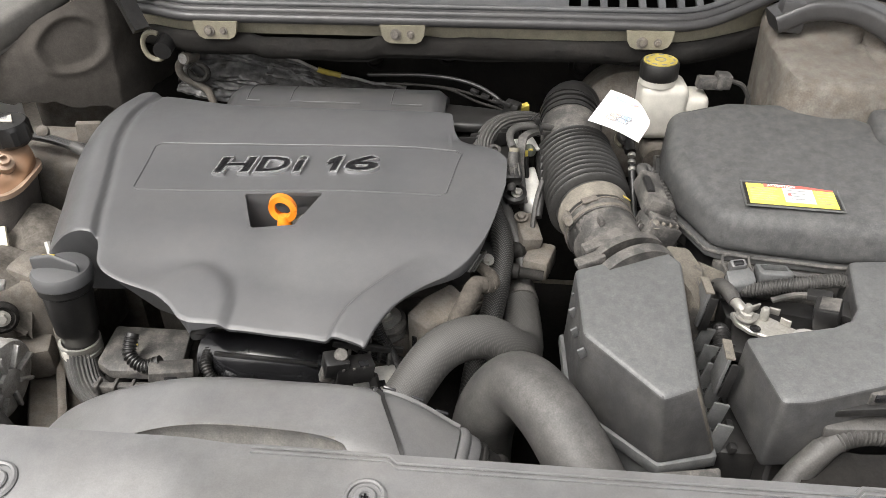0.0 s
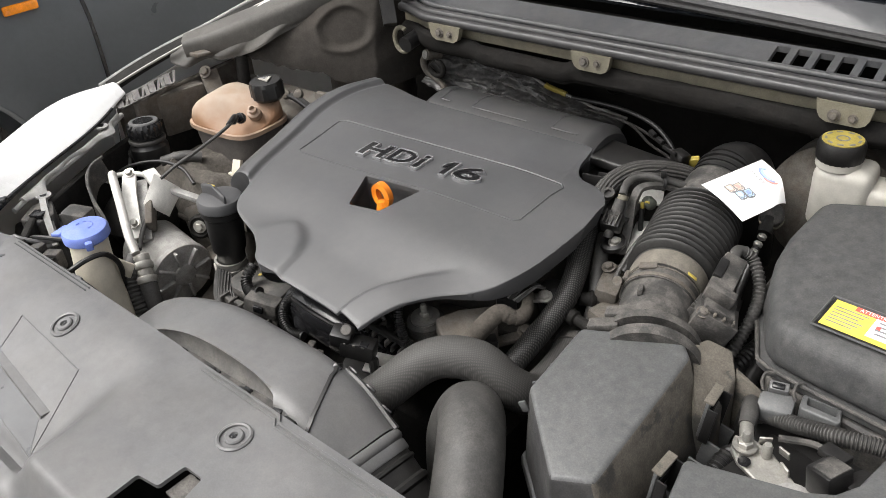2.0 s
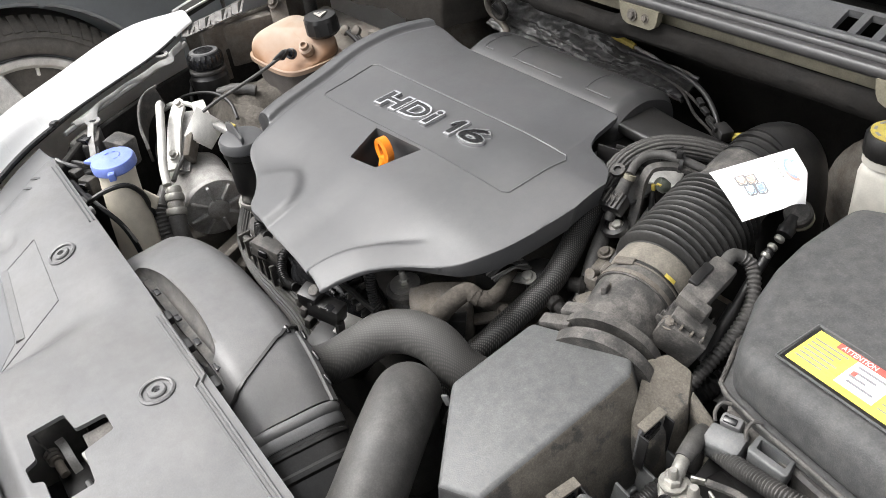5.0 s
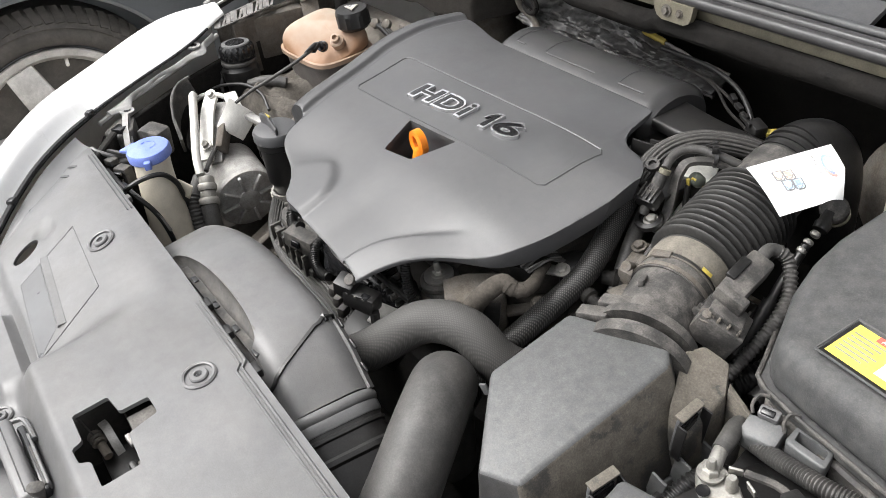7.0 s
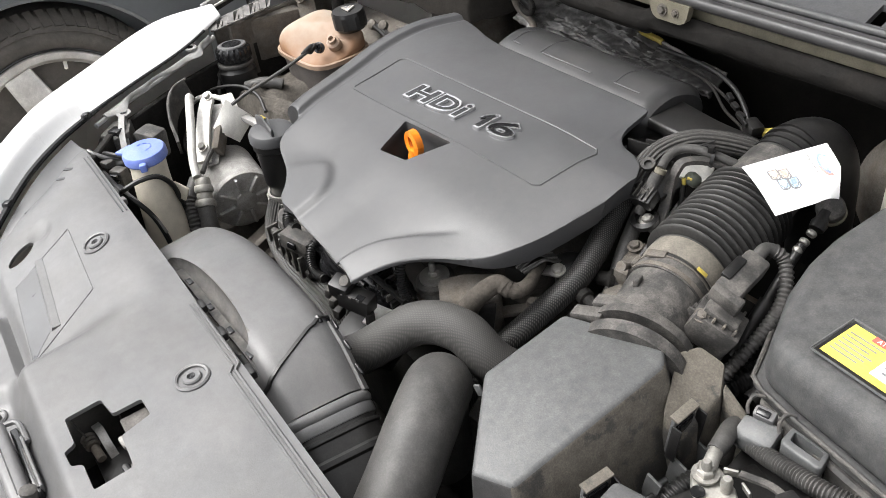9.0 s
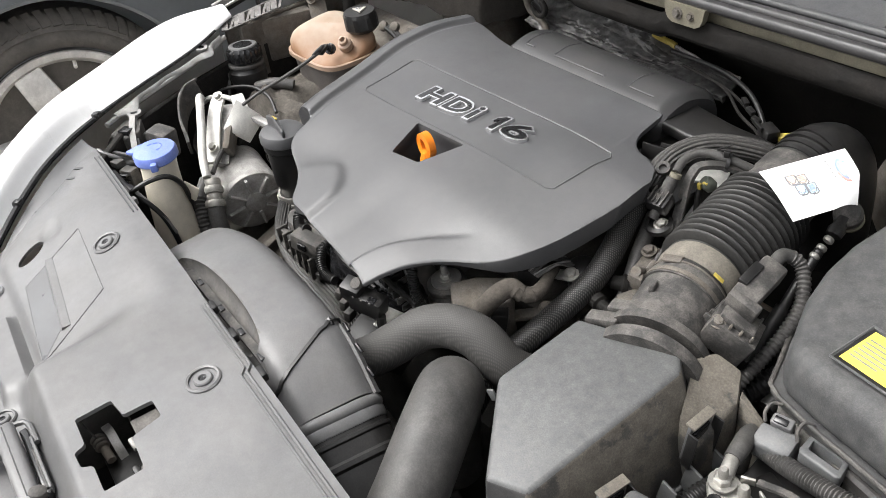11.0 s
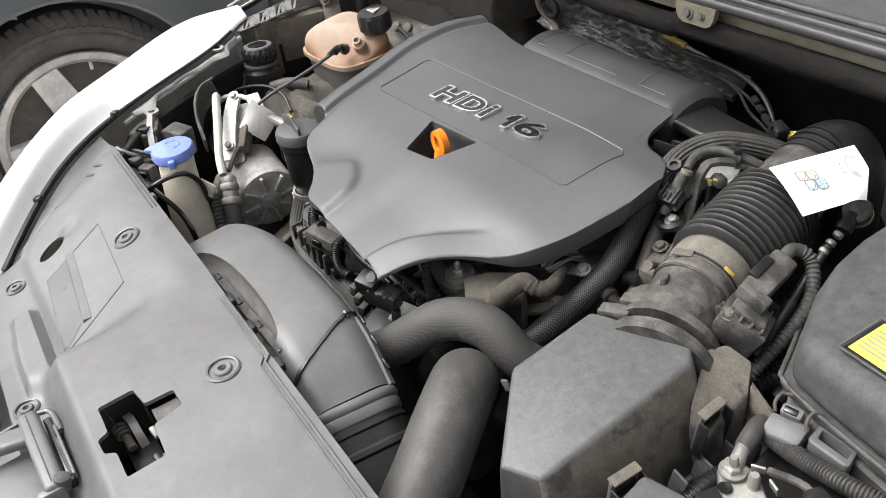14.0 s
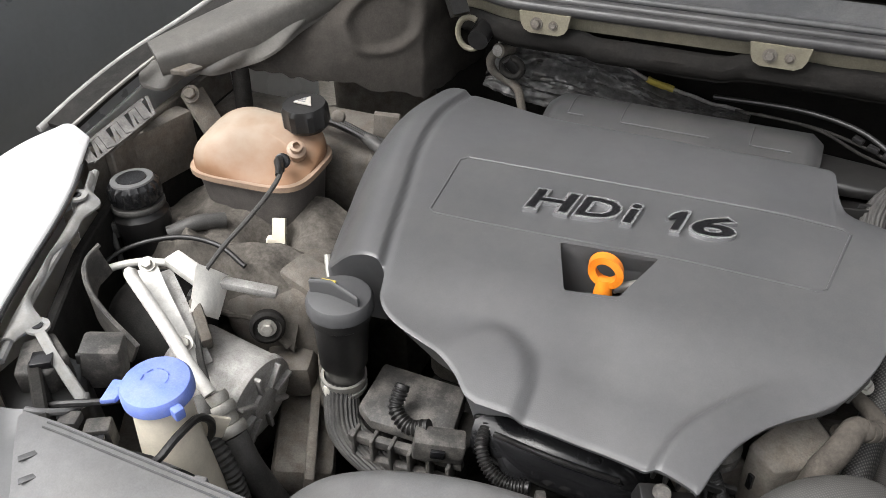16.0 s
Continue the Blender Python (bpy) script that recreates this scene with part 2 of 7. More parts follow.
def bevelled(bm, width, segments=2, least=30):
    edges = [e for e in bm.edges if len(e.link_faces) == 2 and e.calc_face_angle(0) > radians(least)]
    if width > 0 and edges:
        bmesh.ops.bevel(bm, geom=edges, offset=width, segments=segments, affect="EDGES", profile=0.5, clamp_overlap=True)
    return bm


def merge(bm, other):
    me = bpy.data.meshes.new("tmp")
    other.to_mesh(me)
    other.free()
    bm.from_mesh(me)
    bpy.data.meshes.remove(me)
    return bm


def box(centre, size, turn=(0, 0, 0), bevel=0.004, segments=2, taper=1.0):
    bm = bmesh.new()
    bmesh.ops.create_cube(bm, size=1)
    for v in bm.verts:
        k = taper if v.co.z > 0 else 1.0
        v.co = Vector((v.co.x * size[0] * k, v.co.y * size[1] * k, v.co.z * size[2]))
    bevelled(bm, bevel, segments)
    bm.transform(pose(*centre, *turn))
    return bm


def prism(outline, z0, z1, bevel=0.004, segments=2, shrink=None):
    """An upright prism over an outline of (x, y) or (x, y, z) for its top; shrink: how far the top outline draws in to its middle."""
    bm = bmesh.new()
    cx, cy = sum(p[0] for p in outline) / len(outline), sum(p[1] for p in outline) / len(outline)
    k = shrink or 1.0
    low = [bm.verts.new((cx + (p[0] - cx) / k, cy + (p[1] - cy) / k, z0)) for p in outline]
    top = [bm.verts.new((p[0], p[1], p[2] if len(p) > 2 else z1)) for p in outline]
    bm.faces.new(low), bm.faces.new(top)
    for i in range(len(low)):
        j = (i + 1) % len(low)
        bm.faces.new((low[i], low[j], top[j], top[i]))
    bmesh.ops.recalc_face_normals(bm, faces=bm.faces)
    return bevelled(bm, bevel, segments)


def frame_to(axis, side=None):
    """A turn whose z runs along axis."""
    z = Vector(axis).normalized()
    x = Vector(side) if side else (Vector((1, 0, 0)) if abs(z.x) < 0.8 else Vector((0, 1, 0)))
    x = (x - z * x.dot(z)).normalized()
    y = z.cross(x)
    return Matrix((x, y, z)).transposed().to_4x4()


def lathe(profile, at, axis=(0, 0, 1), steps=32, wobble=None):
    """Rings of (radius, height) along an axis from at; wobble(angle, i) scales a radius."""
    bm = bmesh.new()
    rings = []
    for i, (r, h) in enumerate(profile):
        if r <= 1e-6:
            rings.append([bm.verts.new((0, 0, h))])
        else:
            ring = []
            for k in range(steps):
                a = 2 * math.pi * k / steps
                q = r * (wobble(a, i) if wobble else 1.0)
                ring.append(bm.verts.new((q * math.cos(a), q * math.sin(a), h)))
            rings.append(ring)
    for a, b in zip(rings, rings[1:]):
        for k in range(steps):
            j = (k + 1) % steps
            if len(a) == 1 and len(b) == 1:
                break
            if len(a) == 1:
                bm.faces.new((a[0], b[k], b[j]))
            elif len(b) == 1:
                bm.faces.new((a[k], a[j], b[0]))
            else:
                bm.faces.new((a[k], a[j], b[j], b[k]))
    for ring, flip in ((rings[0], True), (rings[-1], False)):
        if len(ring) > 1:
            bm.faces.new(ring[::-1] if flip else ring)
    bm.transform(Matrix.Translation(at) @ frame_to(axis))
    return bm


def spline(points, steps=8):
    """A smooth line through points of any number of values."""
    p = [np.array(q, float) for q in points]
    p = [2 * p[0] - p[1]] + p + [2 * p[-1] - p[-2]]
    out = []
    for i in range(1, len(p) - 2):
        for s in range(steps):
            t = s / steps
            a, b, c, d = p[i - 1], p[i], p[i + 1], p[i + 2]
            out.append(0.5 * (2 * b + (c - a) * t + (2 * a - 5 * b + 4 * c - d) * t * t + (3 * b - a - 3 * c + d) * t ** 3))
    out.append(p[-2])
    return out


def tube(points, radius=0.004, steps=12, smooth=6, section=None, up=(0, 0, 1), ripple=None):
    """A hose along points (x, y, z) or (x, y, z, radius). section: outline of the cut in units of the radius, its second axis near up.
    ripple: (from, to, rings, depth) corrugates a stretch, in shares of the length."""
    line = spline(points, smooth) if len(points) > 1 and smooth > 1 else [np.array(p, float) for p in points]
    if ripple:
        xyz = np.array(line)
        s = np.concatenate([[0], np.cumsum(np.linalg.norm(np.diff(xyz[:, :3], axis=0), axis=1))])
        s /= s[-1]
        fine = np.concatenate([s[s < ripple[0]], np.linspace(ripple[0], ripple[1], int(ripple[2] * (12 if ripple[3] > .003 else 6)) + 1), s[s > ripple[1]]])
        line = [np.array([np.interp(u, s, xyz[:, k]) for k in range(xyz.shape[1])]) for u in fine]
    bm = bmesh.new()
    shape = section or [(math.cos(2 * math.pi * k / steps), math.sin(2 * math.pi * k / steps)) for k in range(steps)]
    rings = []
    side = None
    for i, q in enumerate(line):
        a, b = Vector(line[max(i - 1, 0)][:3]), Vector(line[min(i + 1, len(line) - 1)][:3])
        z = (b - a).normalized()
        if section:
            x = Vector(up).cross(z)
            x = x.normalized() if x.length > 1e-4 else side
            if side is not None and x.dot(side) < 0 and abs(z.dot(Vector(up))) > 0.9:
                x = -x
        else:
            x = side - z * side.dot(z) if side is not None else (Vector((0, 0, 1)).cross(z) if abs(z.z) < 0.9 else Vector((1, 0, 0)))
            x = x.normalized()
        side = x
        y = z.cross(x)
        r = q[3] if len(q) > 3 else radius
        if ripple and ripple[0] < fine[i] < ripple[1]:
            wave = math.pi * (fine[i] - ripple[0]) / (ripple[1] - ripple[0]) * ripple[2]
            r += ripple[3] * (abs(math.sin(wave)) ** .7 * 2 - 1 if ripple[3] > .003 else math.sin(2 * wave))
        o = Vector(q[:3])
        rings.append([bm.verts.new(o + x * (u * r) + y * (v * r)) for u, v in shape])
    n = len(shape)
    for a, b in zip(rings, rings[1:]):
        for k in range(n):
            j = (k + 1) % n
            bm.faces.new((a[k], a[j], b[j], b[k]))
    bm.faces.new(rings[0][::-1]), bm.faces.new(rings[-1])
    return bm


def rounded(w, h, r, n=5):
    """A rounded rectangle as an outline round the origin."""
    out = []
    for cx, cy, a0 in ((w - r, h - r, 0), (r - w, h - r, 90), (r - w, r - h, 180), (w - r, r - h, 270)):
        for i in range(n + 1):
            a = radians(a0 + 90 * i / n)
            out.append((cx + r * math.cos(a), cy + r * math.sin(a)))
    return out


def sheet(us, vs, place, thick=0.003):
    """A curved sheet: place(u, v) over a grid, thickened downwards."""
    bm = bmesh.new()
    rows = [[bm.verts.new(place(u, v)) for v in vs] for u in us]
    for a, b in zip(rows, rows[1:]):
        for k in range(len(vs) - 1):
            bm.faces.new((a[k], b[k], b[k + 1], a[k + 1]))
    bmesh.ops.recalc_face_normals(bm, faces=bm.faces)
    rim = [e for e in bm.edges if len(e.link_faces) == 1]
    ext = bmesh.ops.extrude_edge_only(bm, edges=rim)
    low = [v for v in ext["geom"] if isinstance(v, bmesh.types.BMVert)]
    for v in low:
        v.co.z -= thick
    return bm


def shell(us, vs, place, thick):
    """A closed curved plate: two skins over a grid, joined round the rim."""
    bm = bmesh.new()
    skins = [[[bm.verts.new(Vector(place(u, v)) - Vector((0, 0, d))) for v in vs] for u in us] for d in (0, thick)]
    for rows in skins:
        for a, b in zip(rows, rows[1:]):
            for k in range(len(vs) - 1):
                bm.faces.new((a[k], b[k], b[k + 1], a[k + 1]))
    top, low = skins
    for line in ([(r[0], q[0]) for r, q in zip(top, low)], [(r[-1], q[-1]) for r, q in zip(top, low)], list(zip(top[0], low[0])), list(zip(top[-1], low[-1]))):
        for (a, c), (b, d) in zip(line, line[1:]):
            bm.faces.new((a, b, d, c))
    bmesh.ops.recalc_face_normals(bm, faces=bm.faces)
    return bm


def cut(bm, *knives):
    """The mesh less the knives' volumes."""
    body = new("cut_body", finish(bm, "cut_body", COVER))
    tools = []
    for k in knives:
        t = new("cut_knife", finish(k, "cut_knife", COVER))
        tools.append(t)
        m = body.modifiers.new("cut", "BOOLEAN")
        m.operation, m.object, m.solver = "DIFFERENCE", t, "EXACT"
    bpy.context.view_layer.update()
    me = bpy.data.meshes.new_from_object(body.evaluated_get(bpy.context.evaluated_depsgraph_get()))
    out = bmesh.new()
    out.from_mesh(me)
    for o in (body, *tools):
        old = o.data
        bpy.data.objects.remove(o)
        bpy.data.meshes.remove(old)
    bpy.data.meshes.remove(me)
    return out


def screw(at, axis, r, parent, mat=None, name="bolt"):
    """A hexagon bolt with its washer."""
    bm = lathe([(0, 0), (r * 1.5, 0), (r * 1.5, r * 0.25), (r, r * 0.25)], at, axis, 20)
    merge(bm, lathe([(r, r * 0.2), (r, r * 0.9), (r * 0.85, r * 1.05), (0, r * 1.05)], at, axis, 6))
    return part(name, bm, mat or STEEL, parent, sharp=20)


def smooth01(t):
    t = min(1.0, max(0.0, t))
    return t * t * (3 - 2 * t)


# ---- ground ----
bm = bmesh.new()
bmesh.ops.create_grid(bm, x_segments=60, y_segments=60, size=60)
for v in bm.verts:
    v.co.z = 0.01 * noise.noise(v.co * 0.7)
solo("ground", bm, EARTH, "pale brown gritty parking ground under the cars", "ground", (0, 0, 0), kind="structure")

# ---- the car's own body round the engine bay ----
def wall_sheet(points, z0, z1, thick=0.012):
    """An upright bent wall along points (x, y)."""
    bm = bmesh.new()
    n = len(points)
    off = []
    for i, p in enumerate(points):
        a, b = points[max(i - 1, 0)], points[min(i + 1, n - 1)]
        d = Vector((b[0] - a[0], b[1] - a[1])).normalized()
        off.append((p[0] - d.y * thick, p[1] + d.x * thick))
    rings = []
    for p, q in zip(points, off):
        rings.append([bm.verts.new((*p, z0)), bm.verts.new((*p, z1)), bm.verts.new((*q, z1)), bm.verts.new((*q, z0))])
    for a, b in zip(rings, rings[1:]):
        for k in range(4):
            j = (k + 1) % 4
            bm.faces.new((a[k], a[j], b[j], b[k]))
    bm.faces.new(rings[0]), bm.faces.new(rings[-1][::-1])
    bmesh.ops.recalc_face_normals(bm, faces=bm.faces)
    return bevelled(bm, 0.002, 1)


# Unseen tray, right wall and radiator box are added to keep light out
solo("undertray", box((-.13, .78, .21), (1.6, 1.2, .012), bevel=.003), DARK, "near-black unseen floor closing the bay beneath the engine", "undertray", (-.13, .78, .2), kind="structure")
# Near-black puts the shade of the gap behind the wing into the wall
solo("inner_wall_left", wall_sheet([(-.60, .42), (-.74, .53), (-.83, .68), (-.89, .82), (-.92, 1.08)], .2, .700), DARK, "near-black inner wing wall, gap shade put into its colour", "inner wing", (-.9, .7, .2), kind="structure")
solo("inner_wall_rear", wall_sheet([(-.885, .80), (-.90, .88), (-.92, 1.08)], .64, .745), GRIME, "dusty brown rear inner wing panel", "inner wing", (-.9, .94, .64), kind="structure")
solo("inner_wall_right", wall_sheet([(.66, 1.1), (.68, .80), (.66, .30)], .2, .70), GRIME, "plain unseen wall closing the bay beside the battery", "inner wing", (.67, .7, .2), kind="structure")
solo("radiator", box((-.08, .40, .38), (1.2, .10, .36), bevel=.008), DARK, "near-black box standing in for the radiator under the front panel", "radiator", (-.08, .40, .2), kind="structure")
solo("bulkhead", box((-.13, 1.40, .55), (1.5, .03, .66), bevel=.005), FELT, "black felt-covered bulkhead behind the engine", "bulkhead", (-.13, 1.40, .22), kind="structure")

# grommets on the bulkhead
for x, z, r in ((-.135, .715, .022), (-.27, .70, .015), (.10, .70, .024), (-.40, .715, .018)):
    solo("grommet", lathe([(r, 0), (r, .008), (r * .7, .014), (r * .6, .008), (0, .008)], (x, 1.383, z), (0, -1, .2), 24), DARK, "dull black rubber grommet in the bulkhead", "grommet", (x, 1.383, z), "grommets in the bulkhead")

# ---- scuttle ----
def bay_edge(x):
    """How far back the scuttle's edge runs at x: it bends back and round at both ends."""
    return 1.178 + .10 * smooth01((x - .20) / .22) + .03 * smooth01((-.50 - x) / .10)


def along(x0, x1, n, dy, z):
    return [(x, bay_edge(x) + dy, z(x) if callable(z) else z) for x in np.linspace(x0, x1, n)]


scuttle = thing("scuttle", "cream-primed steel scuttle edge with three bolted tabs", "scuttle", (-.13, 1.19, .78), kind="structure")
strip = [(-.35, -1), (.35, -1), (.35, 1), (-.35, 1)]
part("cream_rail", tube(along(-.61, .40, 30, .012, .834), .016, 4, 1, section=strip), CREAM, scuttle, "cream-primed steel rail")
for x, z in ((-.466, .823), (-.182, .824), (.176, .820)):
    outline = [(x - .034, .845), (x + .034, .845), (x + .031, .829), (x + .027, .822), (x + .019, .818), (x - .019, .818), (x - .027, .822), (x - .031, .829)]
    bm = bmesh.new()
    y = bay_edge(x) - .018
    a = [bm.verts.new((px, y - .004, pz)) for px, pz in outline]
    b = [bm.verts.new((px, y + .006, pz)) for px, pz in outline]
    bm.faces.new(a), bm.faces.new(b[::-1])
    for k in range(len(a)):
        j = (k + 1) % len(a)
        bm.faces.new((a[k], a[j], b[j], b[k]))
    tab = part("tab", bevelled(bm, .0025, 2), CREAM, scuttle)
    screw((x - .010, y - .004, z + .008), (0, -1, .15), .0055, tab, GRIME)
    screw((x + .012, y - .004, z + .008), (0, -1, .15), .0040, tab, GRIME, "stud")


def felt_roll(u, v):
    x = -.60 + 1.0 * u
    y = bay_edge(x)
    a = radians(-100 + 200 * v)
    sag = .004 * noise.noise(Vector((x * 9, v * 2, 0))) + .003 * noise.noise(Vector((x * 30, v * 5, 3)))
    dip = .012 * smooth01((abs(x + .32) - .10) / -.02) if -.43 < x < -.21 else 0.0
    return (x, y - .004 - .012 * math.cos(a) - sag, .806 - dip * .5 + .016 * math.sin(a) + sag)


solo("insulation_roll", sheet(np.linspace(0, 1, 140), np.linspace(0, 1, 12), felt_roll, .004), FELT, "sagging brown dusty felt edge under the scuttle", "insulation", (-.13, 1.17, .78), kind="structure")

seal = thing("bonnet_seal", "ribbed dark rubber bonnet seal along the scuttle", "rubber seal", (-.13, 1.16, .845), kind="structure")


def seal_z(x):
    return .852 + .03 * smooth01((x - .24) / .2)


part("lower_rib", tube(along(-.60, .40, 50, -.012, lambda x: seal_z(x) - .003), .008, 10, 1), SEAL, seal)
part("middle_rib", tube(along(-.60, .40, 50, -.004, lambda x: seal_z(x) + .005), .007, 10, 1), SEAL, seal)
part("upper_ridge", tube(along(-.60, .40, 50, .008, lambda x: seal_z(x) + .012), .005, 10, 1), COWL, seal, "glossy grey upper ridge")

# ---- cowl with its grille ----
def cowl_at(x, t):
    return (x, bay_edge(x) + .016 + .040 * t, seal_z(x) + .010 + .016 * t)


cowl = thing("cowl", "grey plastic windscreen cowl with slotted grille", "cowl", (-.13, 1.25, .86), kind="structure")
for name, x0, x1, t0, t1 in [("cowl_skin", -.58, .050, 0, 1), ("lower_band", .050, .41, 0, .14), ("upper_band", .050, .41, .86, 1)] + [("slat", .050 + .028 * k, .060 + .028 * k, .14, .86) for k in range(13)]:
    part(name, sheet(np.linspace(x0, x1, max(2, int((x1 - x0) / .02))), np.linspace(t0, t1, 4), cowl_at, .008), COWL, cowl)
part("grille_floor", sheet(np.linspace(.045, .41, 6), np.linspace(.0, 1.0, 3), lambda x, t: tuple(Vector(cowl_at(x, t)) - Vector((0, 0, .03))), .004), DARK, cowl)
part("rear_apron", sheet(np.linspace(-.58, .41, 30), np.linspace(0, 1, 4), lambda x, v: (x, bay_edge(x) + .056 + .05 * v, seal_z(x) + .018 - .006 * v), .004), DARK, cowl)
end_l = part("end_bracket", box((-.575, 1.22, .884), (.05, .07, .03), (0, -10, 12), bevel=.006), COWL, cowl)
for k in range(6):
    part("fin", box((-.590 + .008 * k, 1.235, .90), (.003, .05, .012), (10, 0, 10), bevel=.001), COWL, end_l)
screen_pose = pose(-.13, 1.607, 1.065, 27, 0, 0)
bm = box((0, 0, 0), (1.36, .78, .006), bevel=.002)
bm.transform(screen_pose)
solo("windscreen", bm, SCREEN, "dark windscreen glass reflecting a cloudy sky", "windscreen", (-.13, 1.607, .9), kind="structure")

wiper = thing("windscreen_wiper", "black wiper arm with rubber blade at rest on the glass", "wiper", (-.2, 1.25, .90))
part("blade", tube([(-.50, 1.262, .912), (-.1, 1.250, .902), (.205, 1.245, .890)], .005, 8, 4), BLACK, wiper)
part("blade_spoiler", tube([(-.14, 1.256, .912), (.0, 1.252, .906), (.205, 1.249, .896)], .006, 8, 4), SEAL, wiper)
part("arm", tube([(-.60, 1.300, .945), (-.25, 1.272, .930), (-.10, 1.260, .918)], .008, 8, 4), BLACK, wiper)
part("arm_joint", box((-.14, 1.262, .922), (.09, .018, .010), (0, 2, -5), bevel=.004), PANEL, wiper)
upper = thing("windscreen_wiper", "black wiper arm crossing the windscreen glass", "wiper", (.2, 1.32, .93))
part("arm", tube([(-.12, 1.33, .955), (.12, 1.325, .940), (.45, 1.31, .925)], .009, 8, 4), BLACK, upper)

# ---- strut towers ----
def tower(cx, side):
    """A felt-lined strut housing: a rounded box whose crown slopes to the back, with a raised disc and an uneven hem."""
    def place(u, v):
        a = u * 2 * math.pi
        c, s = math.cos(a), math.sin(a)
        k = (abs(c) ** 5 + abs(s) ** 5) ** -.2
        rx, ry = .135 * k, .125 * k
        w = min(1.0, v / .62)
        lip = 1.0 - .998 * smooth01((v - .55) / .45)
        z = .60 + .235 * smooth01(w) + (.018 * smooth01((v - .55) / .45))
        wob = .006 * noise.noise(Vector((c * 3, s * 3, v * 5 + side)))
        z += wob
        return (cx + (rx * c) * lip * (1 - .06 * w) + wob, 1.135 + ry * s * lip + .04 * w + wob, z + .05 * (s * .5) * (1 - lip * .2) * w)
    return sheet(np.linspace(0, 1, 72), np.linspace(0, 1, 36), place, .0)


def draped(u, v):
    """Felt that hangs round the front and the inner side of the left tower, with a round embossed dish and an uneven hem."""
    if u < .7:
        w = u / .7
        x, y = -.85 + .212 * w, 1.005 + .150 * w - .016 * math.sin(math.pi * w)
    else:
        w = (u - .7) / .3
        x, y = -.638 + .012 * w, 1.155 + .20 * w
    hem_ = float(np.interp(u, [0, .12, .3, .45, .5, .62, .7, 1], [.775, .770, .752, .742, .725, .716, .700, .69])) + .004 * noise.noise(Vector((u * 25, 0, 4)))
    crown = float(np.interp(u, [0, .25, .5, .7, 1], [.790, .822, .862, .885, .885]))
    z = crown + (hem_ - crown) * v
    d = math.hypot((x + .680), (z - .815))
    dish = .006 * smooth01((.040 - d) / .012) - .003 * math.exp(-((d - .040) / .006) ** 2)
    wob = .004 * noise.noise(Vector((u * 9, v * 5, 2)))
    back = .03 * (1 - v) ** 2
    return (x - .57 * dish + wob - .3 * back, y + .82 * dish + wob + back, z)


for cx, side in ((-.745, 1), (.475, 2)):
    hold = thing("strut_tower", "dark felt-lined suspension strut tower with a grimy face", "strut tower", (cx, 1.14, .5), "strut towers", "structure")
    part("felt_lining", tower(cx, side) if side == 2 else sheet(np.linspace(0, 1, 110), np.linspace(0, 1, 60), draped, .003), TOWER if side == 1 else GRIME, hold)
    if side == 1:
        part("steel_turret", box((cx - .02, 1.26, .68), (.16, .14, .30), (0, 0, 33), bevel=.03, segments=3), GRIME, hold)
    part("lower_skirt", box((cx, 1.13, .42), (.26, .24, .38), bevel=.02), GRIME, hold)

# rubber wing seals that arch over the towers
ledge = rounded(1.0, .58, .36, 4)
wing_lip = solo("wing_seal", tube([(-.925, .945, .798, .030), (-.885, .995, .806, .041), (-.835, 1.050, .824, .044), (-.775, 1.115, .850, .038), (-.72, 1.18, .880, .030), (-.69, 1.23, .90, .026)], smooth=8, section=ledge), OLD_SEAL, "dusty grey rubber wing seal over the strut tower", "rubber seal", (-.83, 1.06, .78), "wing seals", "structure")
solo("wing_seal", tube([(.345, 1.175, .858, .024), (.40, 1.18, .878, .026), (.47, 1.17, .872, .026), (.535, 1.13, .835, .026), (.57, 1.05, .78, .026)], smooth=8, section=ledge), SEAL, "dusty grey rubber wing seal over the strut tower", "rubber seal", (.47, 1.14, .80), "wing seals", "structure")
def flap(u, v):
    """The loose lower lobe of the seal, sagging and folded."""
    s = 5 * u
    q = [(-.930, .925, .800), (-.900, .955, .806), (-.865, .985, .815), (-.820, 1.030, .828), (-.775, 1.085, .845), (-.735, 1.14, .868)]
    x, y, z = (float(np.interp(s, range(6), [p[i] for p in q])) for i in range(3))
    fold = .006 * math.sin(9 * u + 2) + .004 * math.sin(23 * u + 5 * v)
    sag = .034 * v * (math.sin(math.pi * min(1, max(0, u * .9 + .08))) ** .5)
    return (x + .012 * v + fold * v, y - .020 * math.sin(1.8 * v) - fold * v, z - sag - .004 * math.sin(15 * u) * v)


part("loose_flap", sheet(np.linspace(0, 1, 60), np.linspace(0, 1, 16), flap, .004), OLD_SEAL, wing_lip)
def lip(k):
    q = [(-.935, .955, .812), (-.890, 1.000, .826), (-.835, 1.058, .842), (-.775, 1.125, .868), (-.735, 1.20, .892)]
    return [float(np.interp(k, range(5), [p[i] for p in q])) for i in range(3)]


solo("wing_top", sheet(np.linspace(2.0, 4, 20), np.linspace(0, 1, 6), lambda k, v: (lip(k)[0] - .070 * v * min(1, (k - 1.9) / .9), lip(k)[1] + .045 * v * min(1, (k - 1.9) / .9), lip(k)[2] + .010 * math.sin(1.5 * v)), .006), WHITE, "white painted flange behind the wing seal", "wing flange", (-.85, 1.06, .83), kind="structure")
for k in (2.9, 3.5):
    p = lip(k)
    solo("flange_hole", lathe([(.009, 0), (.009, .003), (.006, .003), (.006, .001), (0, .001)], (p[0] - .030, p[1] + .020, p[2] + .0045), (0, 0, 1), 20), DARK, "dark round hole plug in the white flange", "plug", (p[0] - .030, p[1] + .020, p[2] + .0045), "plugs in the wing flange")
